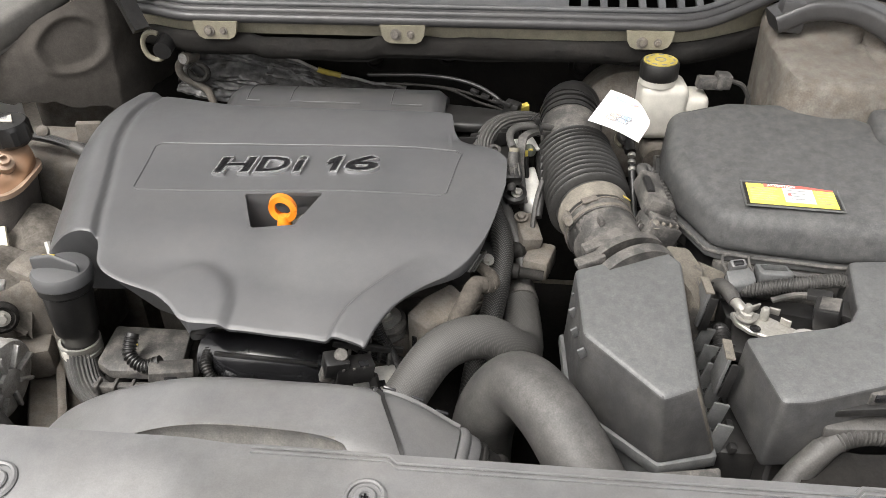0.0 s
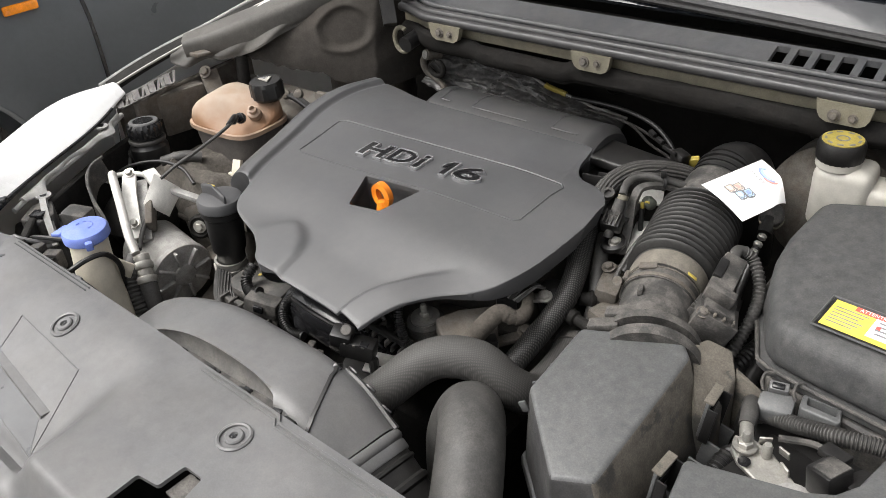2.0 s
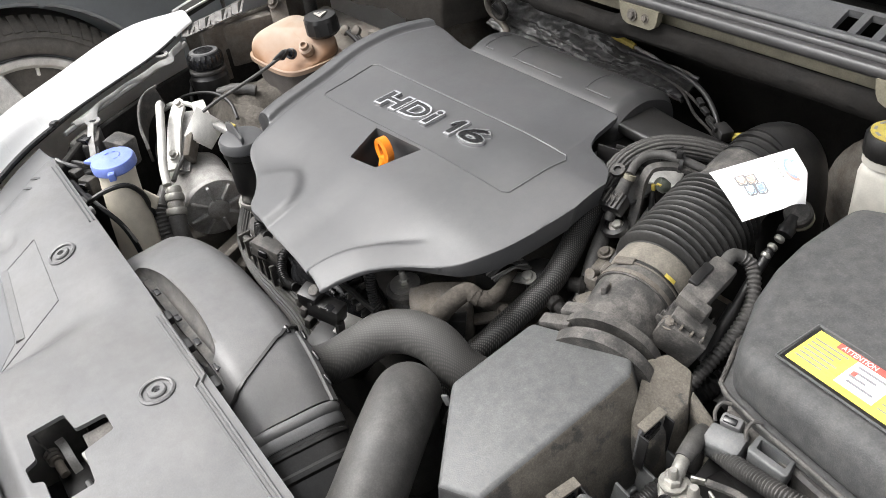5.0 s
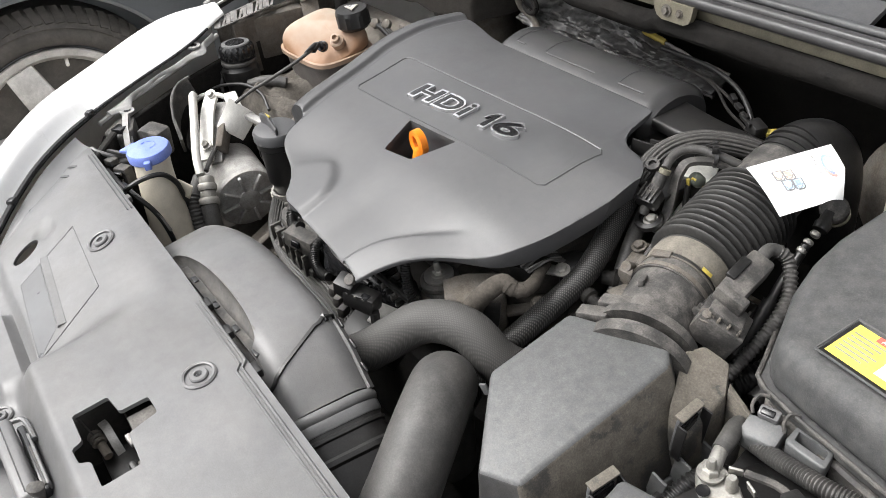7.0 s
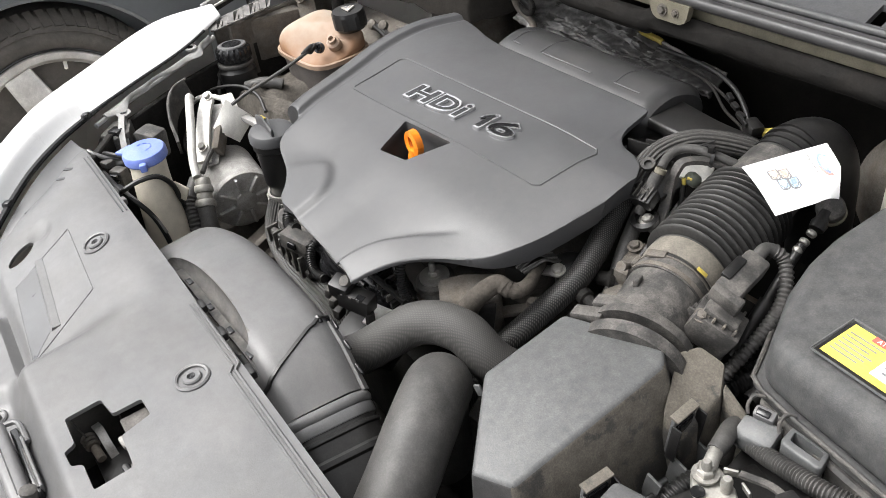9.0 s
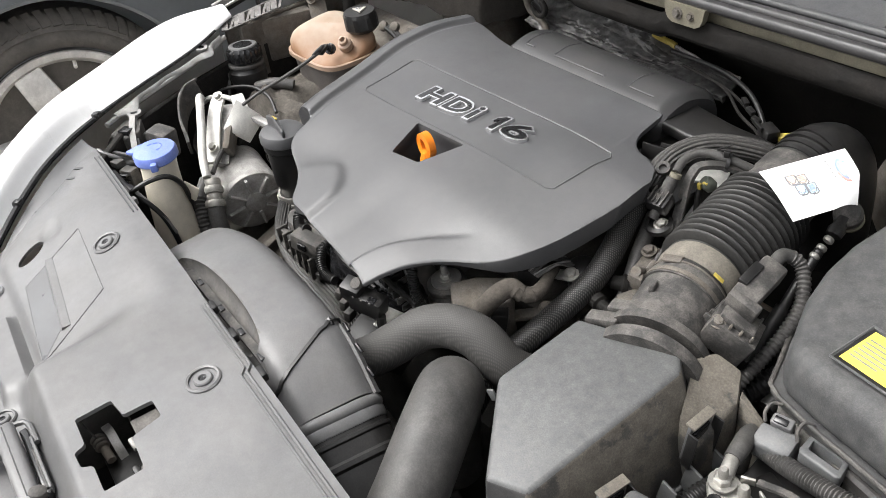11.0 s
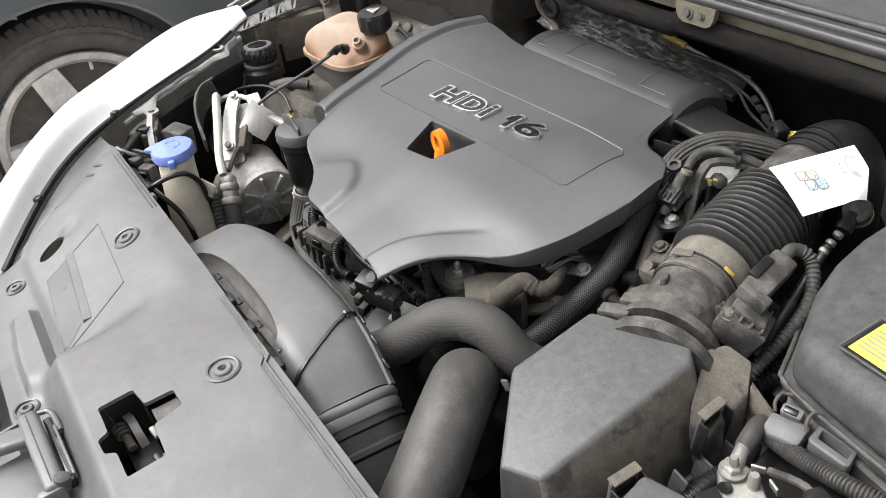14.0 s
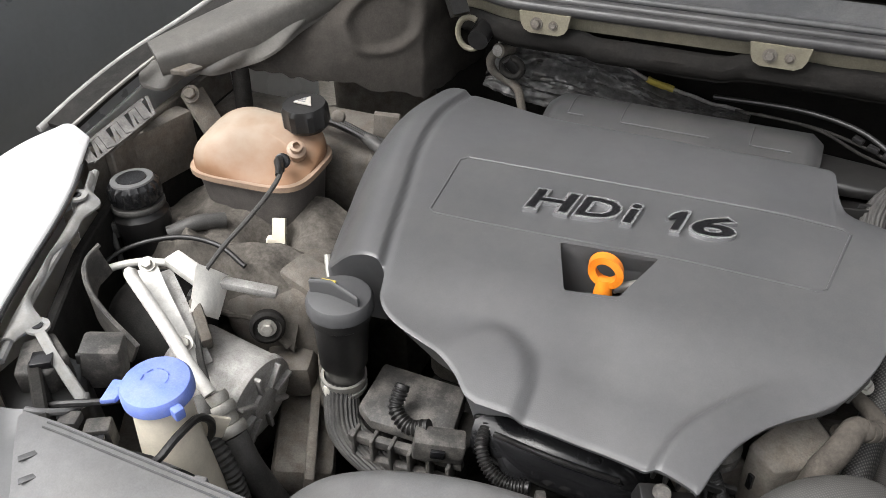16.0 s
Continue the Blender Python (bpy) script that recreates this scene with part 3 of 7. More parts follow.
solo("seal_end", box((.368, 1.172, .868), (.036, .030, .044), (0, 5, 0), bevel=.004), SEAL, "grey plastic end block of the bonnet seal", "seal block", (.365, 1.15, .84), kind="structure")

# ---- bonnet, propped open over the bulkhead ----
bonnet = thing("bonnet", "open white bonnet with black felt lining above the engine", "bonnet", (-.13, 1.25, .93), kind="structure")
tilt = pose(-.13, 1.235, .985, 115, 0, 0)
for name, size, at, mat in (("skin", (1.46, 1.02, .012), (0, .52, .0), WHITE), ("lining", (1.30, .90, .012), (0, .52, .014), FELT)):
    bm = box(at, size, bevel=.005)
    bm.transform(tilt @ pose(0, 0, 0, 0, 0, 0))
    part(name, bm, mat, bonnet)
part("hinge_arm", tube([(-.66, 1.20, .99), (-.63, 1.18, .93), (-.60, 1.16, .875), (-.575, 1.14, .835)], .012, 8, 4, section=[(-1, -.5), (1, -.5), (1, .5), (-1, .5)]), BLACK, bonnet)
part("hinge_link", tube([(-.69, 1.22, .99), (-.66, 1.20, .93), (-.61, 1.17, .86)], .007, 8, 2), DARK, bonnet)
ring_ = [(-.570 + .018 * math.cos(a), 1.160, .803 + .022 * math.sin(a)) for a in np.linspace(radians(60), radians(300), 16)]
part("hinge_ring", tube(ring_, .004, 8, 1), CREAM, bonnet, "cream-coloured half ring")
part("hinge_pin", tube([(-.558, 1.19, .803), (-.556, 1.152, .798)], .014, 16, 1), BLACK, bonnet)

# ---- front panel over the radiator ----
def slam_z(x, y):
    z = .707 - .008 * smooth01((.46 - y) / .2)
    raised = smooth01((x + .300) / .035)
    z -= .046 * (1 - smooth01((y - .258) / .036)) * raised
    z -= (1 - raised) * (.034 * smooth01((.455 - y) / .21) + .012 * (1 - smooth01((y - .285) / .02)))
    # the plateau between the rivets and the embossed field
    z += .014 * smooth01((x + .445) / .020) * smooth01((-.262 - x) / .012) * smooth01((y - .244 - .10 * max(0, -.36 - x)) / .012) * smooth01((.292 - y) / .014) * (1 - raised)
    z += .004 * smooth01((-.24 - x) / .05) * smooth01((y - .38) / .08) * smooth01((x + .70) / .05)
    z -= .030 * smooth01((-.60 - x) / .12) * smooth01((.47 - y) / .12)
    # a shallow dish beside the drain hole
    z -= .004 * smooth01(1.1 - (((x + .545) / .022) ** 2 + ((y - .366) / .018) ** 2))
    return z


def slam(u, v):
    x = -.697 + 1.352 * u
    low = float(np.interp(x, [-.697, -.650, -.624, -.588, -.566, -.548, -.50, .65], [.468, .413, .370, .328, .275, .246, .228, .212]))
    y = low + (.475 - low) * v
    return (x, y, slam_z(x, y))


front = thing("front_panel", "grey plastic slam panel cover with push rivets", "panel cover", (-.1, .33, .60))
bm = shell(np.linspace(0, 1, 170), np.linspace(0, 1, 72), slam, .0045)
cross = [(-.156, .345), (-.156, .309), (-.117, .309), (-.113, .298), (-.092, .299), (-.086, .309), (-.050, .309), (-.050, .346), (-.094, .348), (-.100, .379), (-.126, .378), (-.128, .349)]
drain = [(-.524 - .53 * .022 * math.cos(g) + .85 * .012 * math.sin(g), .334 + .85 * .022 * math.cos(g) + .53 * .012 * math.sin(g)) for g in np.linspace(0, 2 * math.pi, 25)[:-1]]
panel = part("panel_skin", cut(bm, prism([(x, y, .75) for x, y in cross], .60, .75, .003, 3), prism([(x, y, .75) for x, y in drain], .60, .75, 0)), PANEL, front, sharp=30)
# moulded slots near the outer corner, and a fine groove along the rear edge there
for x, y in ((-.655, .440), (-.640, .425)):
    part("moulded_slot", box((x, y, slam_z(x, y) + .0006), (.016, .006, .0016), (0, 0, 52), bevel=.0006), COWL, panel)
for y0 in (.4715, .466):
    part("edge_groove", tube([(x, y0, slam_z(x, y0) + .0006) for x in np.linspace(-.665, -.47, 14)], .0011, 6, 1), COWL, panel)
part("edge_catch", box((-.512, .4765, .703), (.012, .008, .010), (0, 0, 8), bevel=.002), PANEL, panel)


def rivet(x, y, parent, r=.018):
    z = slam_z(x, y)
    m = r / .018
    prof = [(.0185, -.003), (.0185, .0015), (.0165, .0028), (.0145, .0022), (.0138, -.0022), (.0102, -.0022), (.0098, .0018), (.0085, .0030), (.0045, .0030), (.0035, .0004), (0, .0004)]
    nx = Vector((-(slam_z(x + .01, y) - slam_z(x - .01, y)) / .02, -(slam_z(x, y + .01) - slam_z(x, y - .01)) / .02, 1))
    head = part("push_rivet", lathe([(a * m, b) for a, b in prof], (x, y, z), tuple(nx), 32), PANEL, parent, sharp=28)
    bm = box((0, 0, .0012), (.006, .0018, .001), bevel=0)
    merge(bm, box((0, 0, .0012), (.0018, .006, .001), bevel=0))
    bm.transform(Matrix.Translation((x, y, z)) @ frame_to(tuple(nx)))
    part("drive_slot", bm, INK, head)


for x, y in ((-.434, .418), (-.116, .428), (.215, .430)):
    rivet(x, y, panel)
for x, y in ((-.266, .242), (-.511, .274)):
    rivet(x, y, panel, .014)
# double lip along the rear edge, with its small step
for y0, r in ((.4725, .0020), (.4665, .0012)):
    line = [(x, y0 - (.007 if -.098 < x < .29 else 0), slam_z(x, y0) + .0012) for x in np.concatenate([np.linspace(-.225, -.102, 8), np.linspace(-.094, .286, 14), np.linspace(.294, .65, 12)])]
    part("lip_rib", tube(line, r, 6, 1), PANEL, panel)
# ---- engine cover ----
def traced(points, steps=8):
    """Dense x and y rows of a smooth edge whose x only grows."""
    q = spline(points, steps)
    xs, ys = [float(q[0][0])], [float(q[0][1])]
    for p in q[1:]:
        if p[0] > xs[-1] + 1e-4:
            xs.append(float(p[0])), ys.append(float(p[1]))
    return xs, ys


FRONT_L = [(-.612, 1.00), (-.608, .93), (-.599, .86), (-.584, .80), (-.566, .760), (-.548, .746), (-.520, .743), (-.495, .742), (-.482, .734), (-.472, .706), (-.450, .688), (-.400, .672), (-.374, .657), (-.358, .642), (-.345, .637)]
FRONT_R = [(-.310, .6365), (-.240, .636), (-.185, .6325), (-.160, .6295), (-.153, .629), (-.146, .650), (-.134, .676), (-.116, .702), (-.096, .722), (-.076, .738), (-.058, .757), (-.043, .783), (-.032, .815), (-.022, .86), (-.016, .895), (-.013, .92)]
BACK_L = [(-.612, 1.005), (-.607, 1.034), (-.597, 1.053), (-.580, 1.066), (-.555, 1.071), (-.522, 1.068), (-.482, 1.059), (-.440, 1.047), (-.40, 1.040)]
BACK_R = [(-.104, 1.040), (-.098, 1.034), (-.094, 1.015), (-.091, .995), (-.084, .978), (-.070, .968), (-.050, .963), (-.032, .953), (-.020, .938), (-.013, .925)]
F_X, F_Y = [a + b for a, b in zip(traced(FRONT_L), traced(FRONT_R))]
B_X, B_Y = [a + b for a, b in zip(traced(BACK_L), traced(BACK_R))]
RIGHT_EDGE = np.array([(x, y) for x, y in zip(F_X, F_Y) if x > -.16] + [(x, y) for x, y in zip(B_X, B_Y) if x > -.08])
HEIGHT_Y = [.60, .63, .66, .70, .77, .84, .93, 1.0, 1.06, 1.10]
HEIGHT_Z = [.692, .703, .713, .724, .738, .751, .766, .769, .764, .758]


def soft_line(v, xs, ys):
    """Interpolation with its corners eased."""
    return sum(float(np.interp(v + d, xs, ys)) for d in (-.024, -.012, 0, .012, .024)) / 5


def cover_height(x, y):
    z = soft_line(y, HEIGHT_Y, HEIGHT_Z)
    # the right side rolls off evenly towards its curved edge
    if x > -.30:
        d = float(np.sqrt(((RIGHT_EDGE - (x, y)) ** 2).sum(axis=1).min()))
        z -= 0.013 * max(0.0, 1 - d / .11) ** 2.2 * smooth01((x + .22) / .16)
    z -= 0.008 * smooth01((x + .24) / .16) * smooth01((.96 - y) / .16)
    # the sunken middle between two curved creases
    right = soft_line(y, [.62, .66, .70, .74, .80], [-.200, -.195, -.170, -.130, -.06])
    dx, dy = x + .362, y - .660
    inside = .062 - math.hypot(dx, dy) if dx > 0 and dy > 0 else min(.062 - dx, .062 - dy)
    lobe = smooth01(inside / (.014 + .10 * smooth01((-.35 - x) / .10)))
    sunk = smooth01((.785 - y) / .10)
    z -= .0065 * sunk * (1 - lobe) + .0040 * sunk * smooth01((x + .30) / .06)
    z += .0105 * smooth01((.765 - y) / .085) * smooth01((x - right) / .012)
    # the left wing lies flatter, with a band along its edge
    z += 0.009 * smooth01((-.38 - x) / .12) * smooth01((.88 - y) / .16)
    band = soft_line(y, [.72, .75, .82, .86, .91, .96, 1.01, 1.07], [-.480, -.488, -.506, -.516, -.529, -.537, -.540, -.530])
    z += 0.0052 * smooth01((band - x) / .007) - .0016 * math.exp(-((x - band - .002) / .005) ** 2)
    z -= 0.052 * max(0.0, (band - .016 - x) / .06) ** 2
    return z


def cover_part():
    xs = sorted(set(round(v, 4) for v in F_X + B_X + [float(v) for v in np.linspace(-.612, -.013, 110)]))
    xs = [x for k, x in enumerate(xs) if k == 0 or x - xs[k - 1] > .0006]
    ts = [0.0, .006] + list(np.linspace(.015, .985, 80)) + [.994, 1.0]
    bm = bmesh.new()
    rows = []
    for x in xs:
        a, b = float(np.interp(x, F_X, F_Y)), float(np.interp(x, B_X, B_Y))
        rows.append([bm.verts.new((x, a + (b - a) * t, cover_height(x, a + (b - a) * t) - (0.0012 if t in (0.0, 1.0) else 0.0))) for t in ts])
    for a, b in zip(rows, rows[1:]):
        for k in range(len(ts) - 1):
            bm.faces.new((a[k], b[k], b[k + 1], a[k + 1]))
    bmesh.ops.recalc_face_normals(bm, faces=bm.faces)
    ext = bmesh.ops.extrude_edge_only(bm, edges=[e for e in bm.edges if len(e.link_faces) == 1])
    for v in ext["geom"]:
        if isinstance(v, bmesh.types.BMVert):
            side = smooth01((-.34 - v.co.x) / .03) * (1 - smooth01((-.52 - v.co.x) / .05))
            drop = .010 + .058 * side * (1 if v.co.y < .80 else 0) + .03 * smooth01((-.48 - v.co.x) / .03) - .006 * smooth01((v.co.x + .34) / .03) + .016 * smooth01((v.co.x + .12) / .09) + .013 * smooth01((v.co.x + .08) / .05)
            v.co.z -= drop
            inward = (Vector((-.28, .88)) - v.co.xy).normalized() * drop * (.32 * smooth01((v.co.x + .34) / .04) + .60 * side)
            v.co.x, v.co.y = v.co.x + inward.x, v.co.y + inward.y
    bmesh.ops.contextual_create(bm, geom=[e for e in bm.edges if len(e.link_faces) == 1])
    knife = prism([(-.3335, .8275, .80), (-.238, .8355, .80), (-.261, .779, .80), (-.311, .771, .80)], .60, .80, 0.003)
    return cut(bm, knife)


cover = thing("engine_cover", "dark grey moulded plastic engine cover with chrome lettering", "engine cover", (-.28, .84, .66))
main = part("cover_shell", cover_part(), COVER, cover, sharp=50)


def on_cover(points, lift=0.0):
    return [(x, y, cover_height(x, y) + lift) for x, y in points]


def dense(points, n=14, closed=False):
    pts = points + ([points[0]] if closed else [])
    out = []
    for a, b in zip(pts, pts[1:]):
        out += [(a[0] + (b[0] - a[0]) * i / n, a[1] + (b[1] - a[1]) * i / n) for i in range(n)]
    return out + [pts[-1]]


# embossed square and rib on the front panel
quad = [(-.462, .312), (-.506, .398), (-.353, .389), (-.302, .298)]
part("embossed_line", tube([(x, y, slam_z(x, y) + .0002) for x, y in dense(quad, 16, True)], .0008, 5, 1), PANEL, panel)
part("embossed_rib", tube([(x, y, slam_z(x, y) + .0002) for x, y in dense([(-.484, .350), (-.334, .336)], 16)], .0060, 4, 1, section=[(-1, -.3), (1, -.3), (.8, .3), (-.8, .3)]), PANEL, panel)

field = [Vector(q) for q in ((-.462, .312), (-.479, .343), (-.337, .329), (-.303, .299))]


def field_at(u, v):
    q = field[0].lerp(field[1], v).lerp(field[3].lerp(field[2], v), u)
    return (q.x, q.y, slam_z(q.x, q.y) + .0004)


part("embossed_field", sheet(np.linspace(0, 1, 40), np.linspace(0, 1, 10), field_at, .0002), PANEL_FINE, panel)
# raised line round the lettered panel
edge = [(-.476, .830), (-.470, .826), (-.097, .849), (-.089, .854), (-.076, .929), (-.083, .936), (-.470, .921), (-.478, .914)]
part("panel_border", tube(on_cover(dense(edge, 30, True), 0.0001), 0.0013, 6, 1), COVER, main)
# funnel round the dipstick opening
rim_o, rim_i = [(-.3365, .8292), (-.226, .8385), (-.255, .775), (-.314, .7685)], [(-.3335, .8275), (-.238, .8355), (-.261, .779), (-.311, .771)]
bm = bmesh.new()
o_ = [bm.verts.new((x, y, cover_height(x, y) + .0003)) for x, y in rim_o]
i_ = [bm.verts.new((x, y, cover_height(x, y) - .004)) for x, y in rim_i]
d_ = [bm.verts.new((x, y, cover_height(x, y) - .02)) for x, y in rim_i]
for k in range(4):
    j = (k + 1) % 4
    bm.faces.new((o_[k], o_[j], i_[j], i_[k])), bm.faces.new((i_[k], i_[j], d_[j], d_[k]))
part("opening_rim", bm, COVER, main)


def letter(text, left, right, low, high, plate):
    """One raised letter between shares of the word's length, on the slope of the cover: (0, 0) is the word's lower left corner."""
    origin, run, rise = Vector((-.384, .857, .7535)), Vector((.207, .0185, .0015)), Vector((.004, .0335, .0062))
    nrm = run.cross(rise).normalized()
    out = []
    for grow, z0, z1, mat, name in ((0.064, 0.0, .0058, CHROME, "letter"), (0.016, .0035, .0062, INK, "letter_face")):
        if text == "1":
            bm = bmesh.new()
            shape = [(.42, 0), (.92, 0), (1.0, 1), (.56, 1), (.10, .74), (.0, .52), (.48, .66)]
            low_, top_ = ([bm.verts.new((x, y, z)) for x, y in shape] for z in (0, 1))
            bm.faces.new(low_), bm.faces.new(top_)
            for k in range(len(shape)):
                bm.faces.new((low_[k], low_[k - 1], top_[k - 1], top_[k]))
            pad = (.014, .10) if out else (0, 0)
            for v in bm.verts:
                u = left + pad[0] + (right - left - 2 * pad[0]) * v.co.x
                w = low + pad[1] + (high - low - 2 * pad[1]) * v.co.y
                v.co = origin + run * u + rise * w + nrm * (z0 + (z1 - z0) * v.co.z)
            out.append(part(name, bm, mat, plate if not out else out[0], "chrome-edged raised letter" if not out else "", sharp=25))
            continue
        c = bpy.data.curves.new("glyph", "FONT")
        c.body, c.extrude, c.offset, c.resolution_u, c.shear = text, 0.5, grow, 3, 0.04
        o = new("glyph", c)
        bpy.context.view_layer.update()
        me = bpy.data.meshes.new_from_object(o.evaluated_get(bpy.context.evaluated_depsgraph_get()))
        bm = bmesh.new()
        bm.from_mesh(me)
        bpy.data.objects.remove(o), bpy.data.curves.remove(c), bpy.data.meshes.remove(me)
        bmesh.ops.remove_doubles(bm, verts=bm.verts, dist=1e-5)
        lo = [min(v.co[k] for v in bm.verts) for k in range(3)]
        hi = [max(v.co[k] for v in bm.verts) for k in range(3)]
        pad_x, pad_y = (.011, .09) if grow < .04 else (0, 0)
        for v in bm.verts:
            f = [(v.co[k] - lo[k]) / max(hi[k] - lo[k], 1e-6) for k in range(3)]
            u = left + pad_x + (right - left - 2 * pad_x) * f[0]
            w = low + pad_y + (high - low - 2 * pad_y) * f[1]
            v.co = origin + run * u + rise * w + nrm * (z0 + (z1 - z0) * f[2])
        out.append(part(name, bm, mat, plate if not out else out[0], "chrome-edged raised letter" if not out else "", sharp=25))


for text, l_, r_, h_ in (("H", .0, .235, 1), ("D", .245, .46, 1), ("i", .475, .545, 1), ("1", .665, .765, 1), ("6", .78, 1.0, 1)):
    letter(text, l_, r_, 0, h_, main)

# rear hump of the cover, with three sunken outlines
def hump(u, v):
    x = -.434 + .322 * u
    a = radians(190 * v - 10)
    end = .010 * (smooth01((.04 - u) / .04) + smooth01((u - .96) / .04))
    return (x, 1.100 - (.062 - end) * math.cos(a), .733 + (.033 - end) * math.sin(a) - .03 * max(0, v - .5))


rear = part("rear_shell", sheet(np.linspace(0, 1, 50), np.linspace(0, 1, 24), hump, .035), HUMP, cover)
for u0, u1 in ((.10, .16), (.30, .62), (.76, .90)):
    line = [hump(u0, v) for v in np.linspace(.62, .36, 8)] + [hump(u, .36) for u in np.linspace(u0, u1, 8)][1:]
    part("outline_bead", tube([(x, y, z + .0003) for x, y, z in line], .0009, 5, 1), COVER, rear)
# plastic arm that leaves the hump towards the air hose, with ribs in the corner of the cover
part("side_arm", tube([(-.13, 1.085, .735, .034), (-.06, 1.078, .736, .030), (-.01, 1.095, .730, .022), (.02, 1.115, .722, .014)], smooth=6, section=rounded(1, .25, .2, 3)), BLACK, cover)
for k in range(3):
    part("stiffening_rib", box((-.062 + .016 * k, 1.00 + .014 * k, .738), (.055, .003, .02), (0, 8, 24), bevel=.001), BLACK, cover)
part("corner_pocket", sheet(np.linspace(-.11, -.0, 6), np.linspace(.955, 1.075, 6), lambda x, y: (x, y, .722 + .1 * (x + .05) ** 2), .004), BLACK, cover)

# dipstick
stick = thing("dipstick", "orange plastic oil dipstick ring in the cover opening", "dipstick", (-.281, .805, .60))
ring = [(-.281 + .0140 * math.cos(a), .806 - .0018 * math.cos(a), .7445 + .0140 * math.sin(a)) for a in np.linspace(0, 2 * math.pi, 33)]
bm = tube(ring, .0036, 10, 1, section=[(-1, -1.5), (1, -1.5), (1, 1.5), (-1, 1.5)], up=(.2, -1, .1))
part("ring", bevelled(bm, .001, 1), ORANGE, stick)
part("grip", tube([(-.281, .804, .736, .006), (-.281, .803, .722, .009), (-.281, .803, .71, .010)], smooth=3, steps=14), ORANGE, stick)
part("tube", tube([(-.281, .803, .715), (-.279, .81, .60)], .007, 10, 1), DARK, stick)
part("bracket", tube([(-.272, .806, .725), (-.245, .822, .728)], .005, 10, 1), STEEL, stick)

# ---- block under the cover ----
block = thing("engine_block", "grimy diesel engine block half hidden under its cover", "engine", (-.25, .85, .24))
part("cylinder_head", box((-.27, .94, .59), (.42, .27, .15), bevel=.02), BLOCK, block)
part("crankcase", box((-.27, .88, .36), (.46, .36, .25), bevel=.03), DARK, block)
part("rocker_rail", box((-.05, .93, .58), (.09, .22, .06), (0, 0, 8), bevel=.012), BLOCK, block)
part("inlet_face", box((-.10, .80, .585), (.16, .03, .07), (0, 0, 14), bevel=.008), BLOCK, block)
part("front_ledge", prism([(-.492, .735, .607), (-.395, .735, .607), (-.384, .672, .604), (-.400, .662, .602), (-.470, .660, .602), (-.490, .672, .604)], .588, .606, .004, 2), DUSTY, block)
for name, y, z in (("front_lip", .657, .580), ("lower_lip", .652, .556)):
    part(name, box((-.430, y, z), (.125, .010, .012), (0, -2, 3), bevel=.003), DUSTY, block)
for k in range(6):
    part("lip_rib", box((-.484 + .021 * k, .654, .570), (.004, .018, .036), (0, 0, 3), bevel=.001), DUSTY, block)
part("ledge_back", box((-.43, .700, .560), (.12, .05, .05), bevel=.006), DARK, block)
part("yellow_dot", box((-.452, .700, .6078), (.005, .005, .0012), (0, 0, 20), bevel=.0004), YELLOW, block, "yellow paint dot")
# intake tube in the dark below the front edge
tunnel = thing("intake_manifold", "black plastic intake manifold tube under the cover", "manifold", (-.27, .70, .54))
part("runner", tube([(-.36, .70, .60, .03), (-.30, .692, .605, .034), (-.24, .695, .595, .034), (-.20, .71, .56, .03)], smooth=6, steps=20), INK, tunnel)
part("runner_rib", tube([(-.34, .672, .628), (-.28, .660, .636), (-.22, .670, .622)], .003, 8, 4), BLACK, tunnel)
sensor = thing("pressure_sensor", "dusty electrical connector block with a yellow clip", "sensor", (-.185, .645, .60))
part("housing", box((-.170, .637, .650), (.042, .022, .024), (0, 10, 26), bevel=.002), BLACK, sensor)
for k in range(3):
    part("housing_ridge", box((-.180 + .010 * k, .629 + .005 * k, .6620 - .0018 * k), (.003, .018, .003), (0, 10, 26), bevel=.0006), DUSTY, sensor)
cap_s = part("plug", box((-.187, .629, .664), (.026, .022, .022), (10, 10, 26), bevel=.0025, segments=2), BLACK, sensor, "black plug")
part("plug_cap", lathe([(.0075, 0), (.008, .005), (.006, .009), (0, .010)], (-.182, .634, .671), (.35, -.5, .7), 18), DUSTY, cap_s)
part("yellow_clip", tube([(-.196, .626, .672), (-.192, .620, .666), (-.190, .621, .656)], .0022, 8, 4), YELLOW, sensor)
part("grey_clip", box((-.197, .627, .652), (.014, .012, .018), (0, 20, 20), bevel=.002), DUSTY, sensor)
part("window", box((-.158, .636, .6600), (.010, .009, .002), (0, 10, 26), bevel=.0005), INK, sensor)
for k in range(2):
    part("ladder_rail", box((-.168 + .012 * k, .676 + .012 * k, .648 - .010 * k), (.066, .005, .008), (0, 12, 8), bevel=.001), BLACK, sensor)
for k in range(6):
    part("ladder_rung", box((-.194 + .011 * k, .684 - .0005 * k, .645 - .0022 * k), (.0035, .028, .010), (0, 12, 8), bevel=.0008), DUSTY if k % 2 else BLACK, sensor)
part("side_post", tube([(-.150, .640, .640), (-.146, .636, .610), (-.14, .635, .58)], .006, 8, 3), BLACK, sensor)
wire_c = thing("corrugated_lead", "shiny black corrugated lead looping below the cover", "cable", (-.33, .66, .58))
part("lead", tube([(-.352, .690, .622), (-.350, .664, .618), (-.338, .650, .606), (-.318, .645, .598), (-.296, .648, .600)], .0062, 12, 10, ripple=(.03, .97, 26, .0010)), BLACK, wire_c)
part("lead_plug", box((-.392, .658, .604), (.050, .024, .026), (0, 10, 22), bevel=.003), DUSTY, wire_c)
part("plug_hole", box((-.388, .646, .606), (.014, .006, .010), (0, 10, 22), bevel=.001), INK, wire_c)
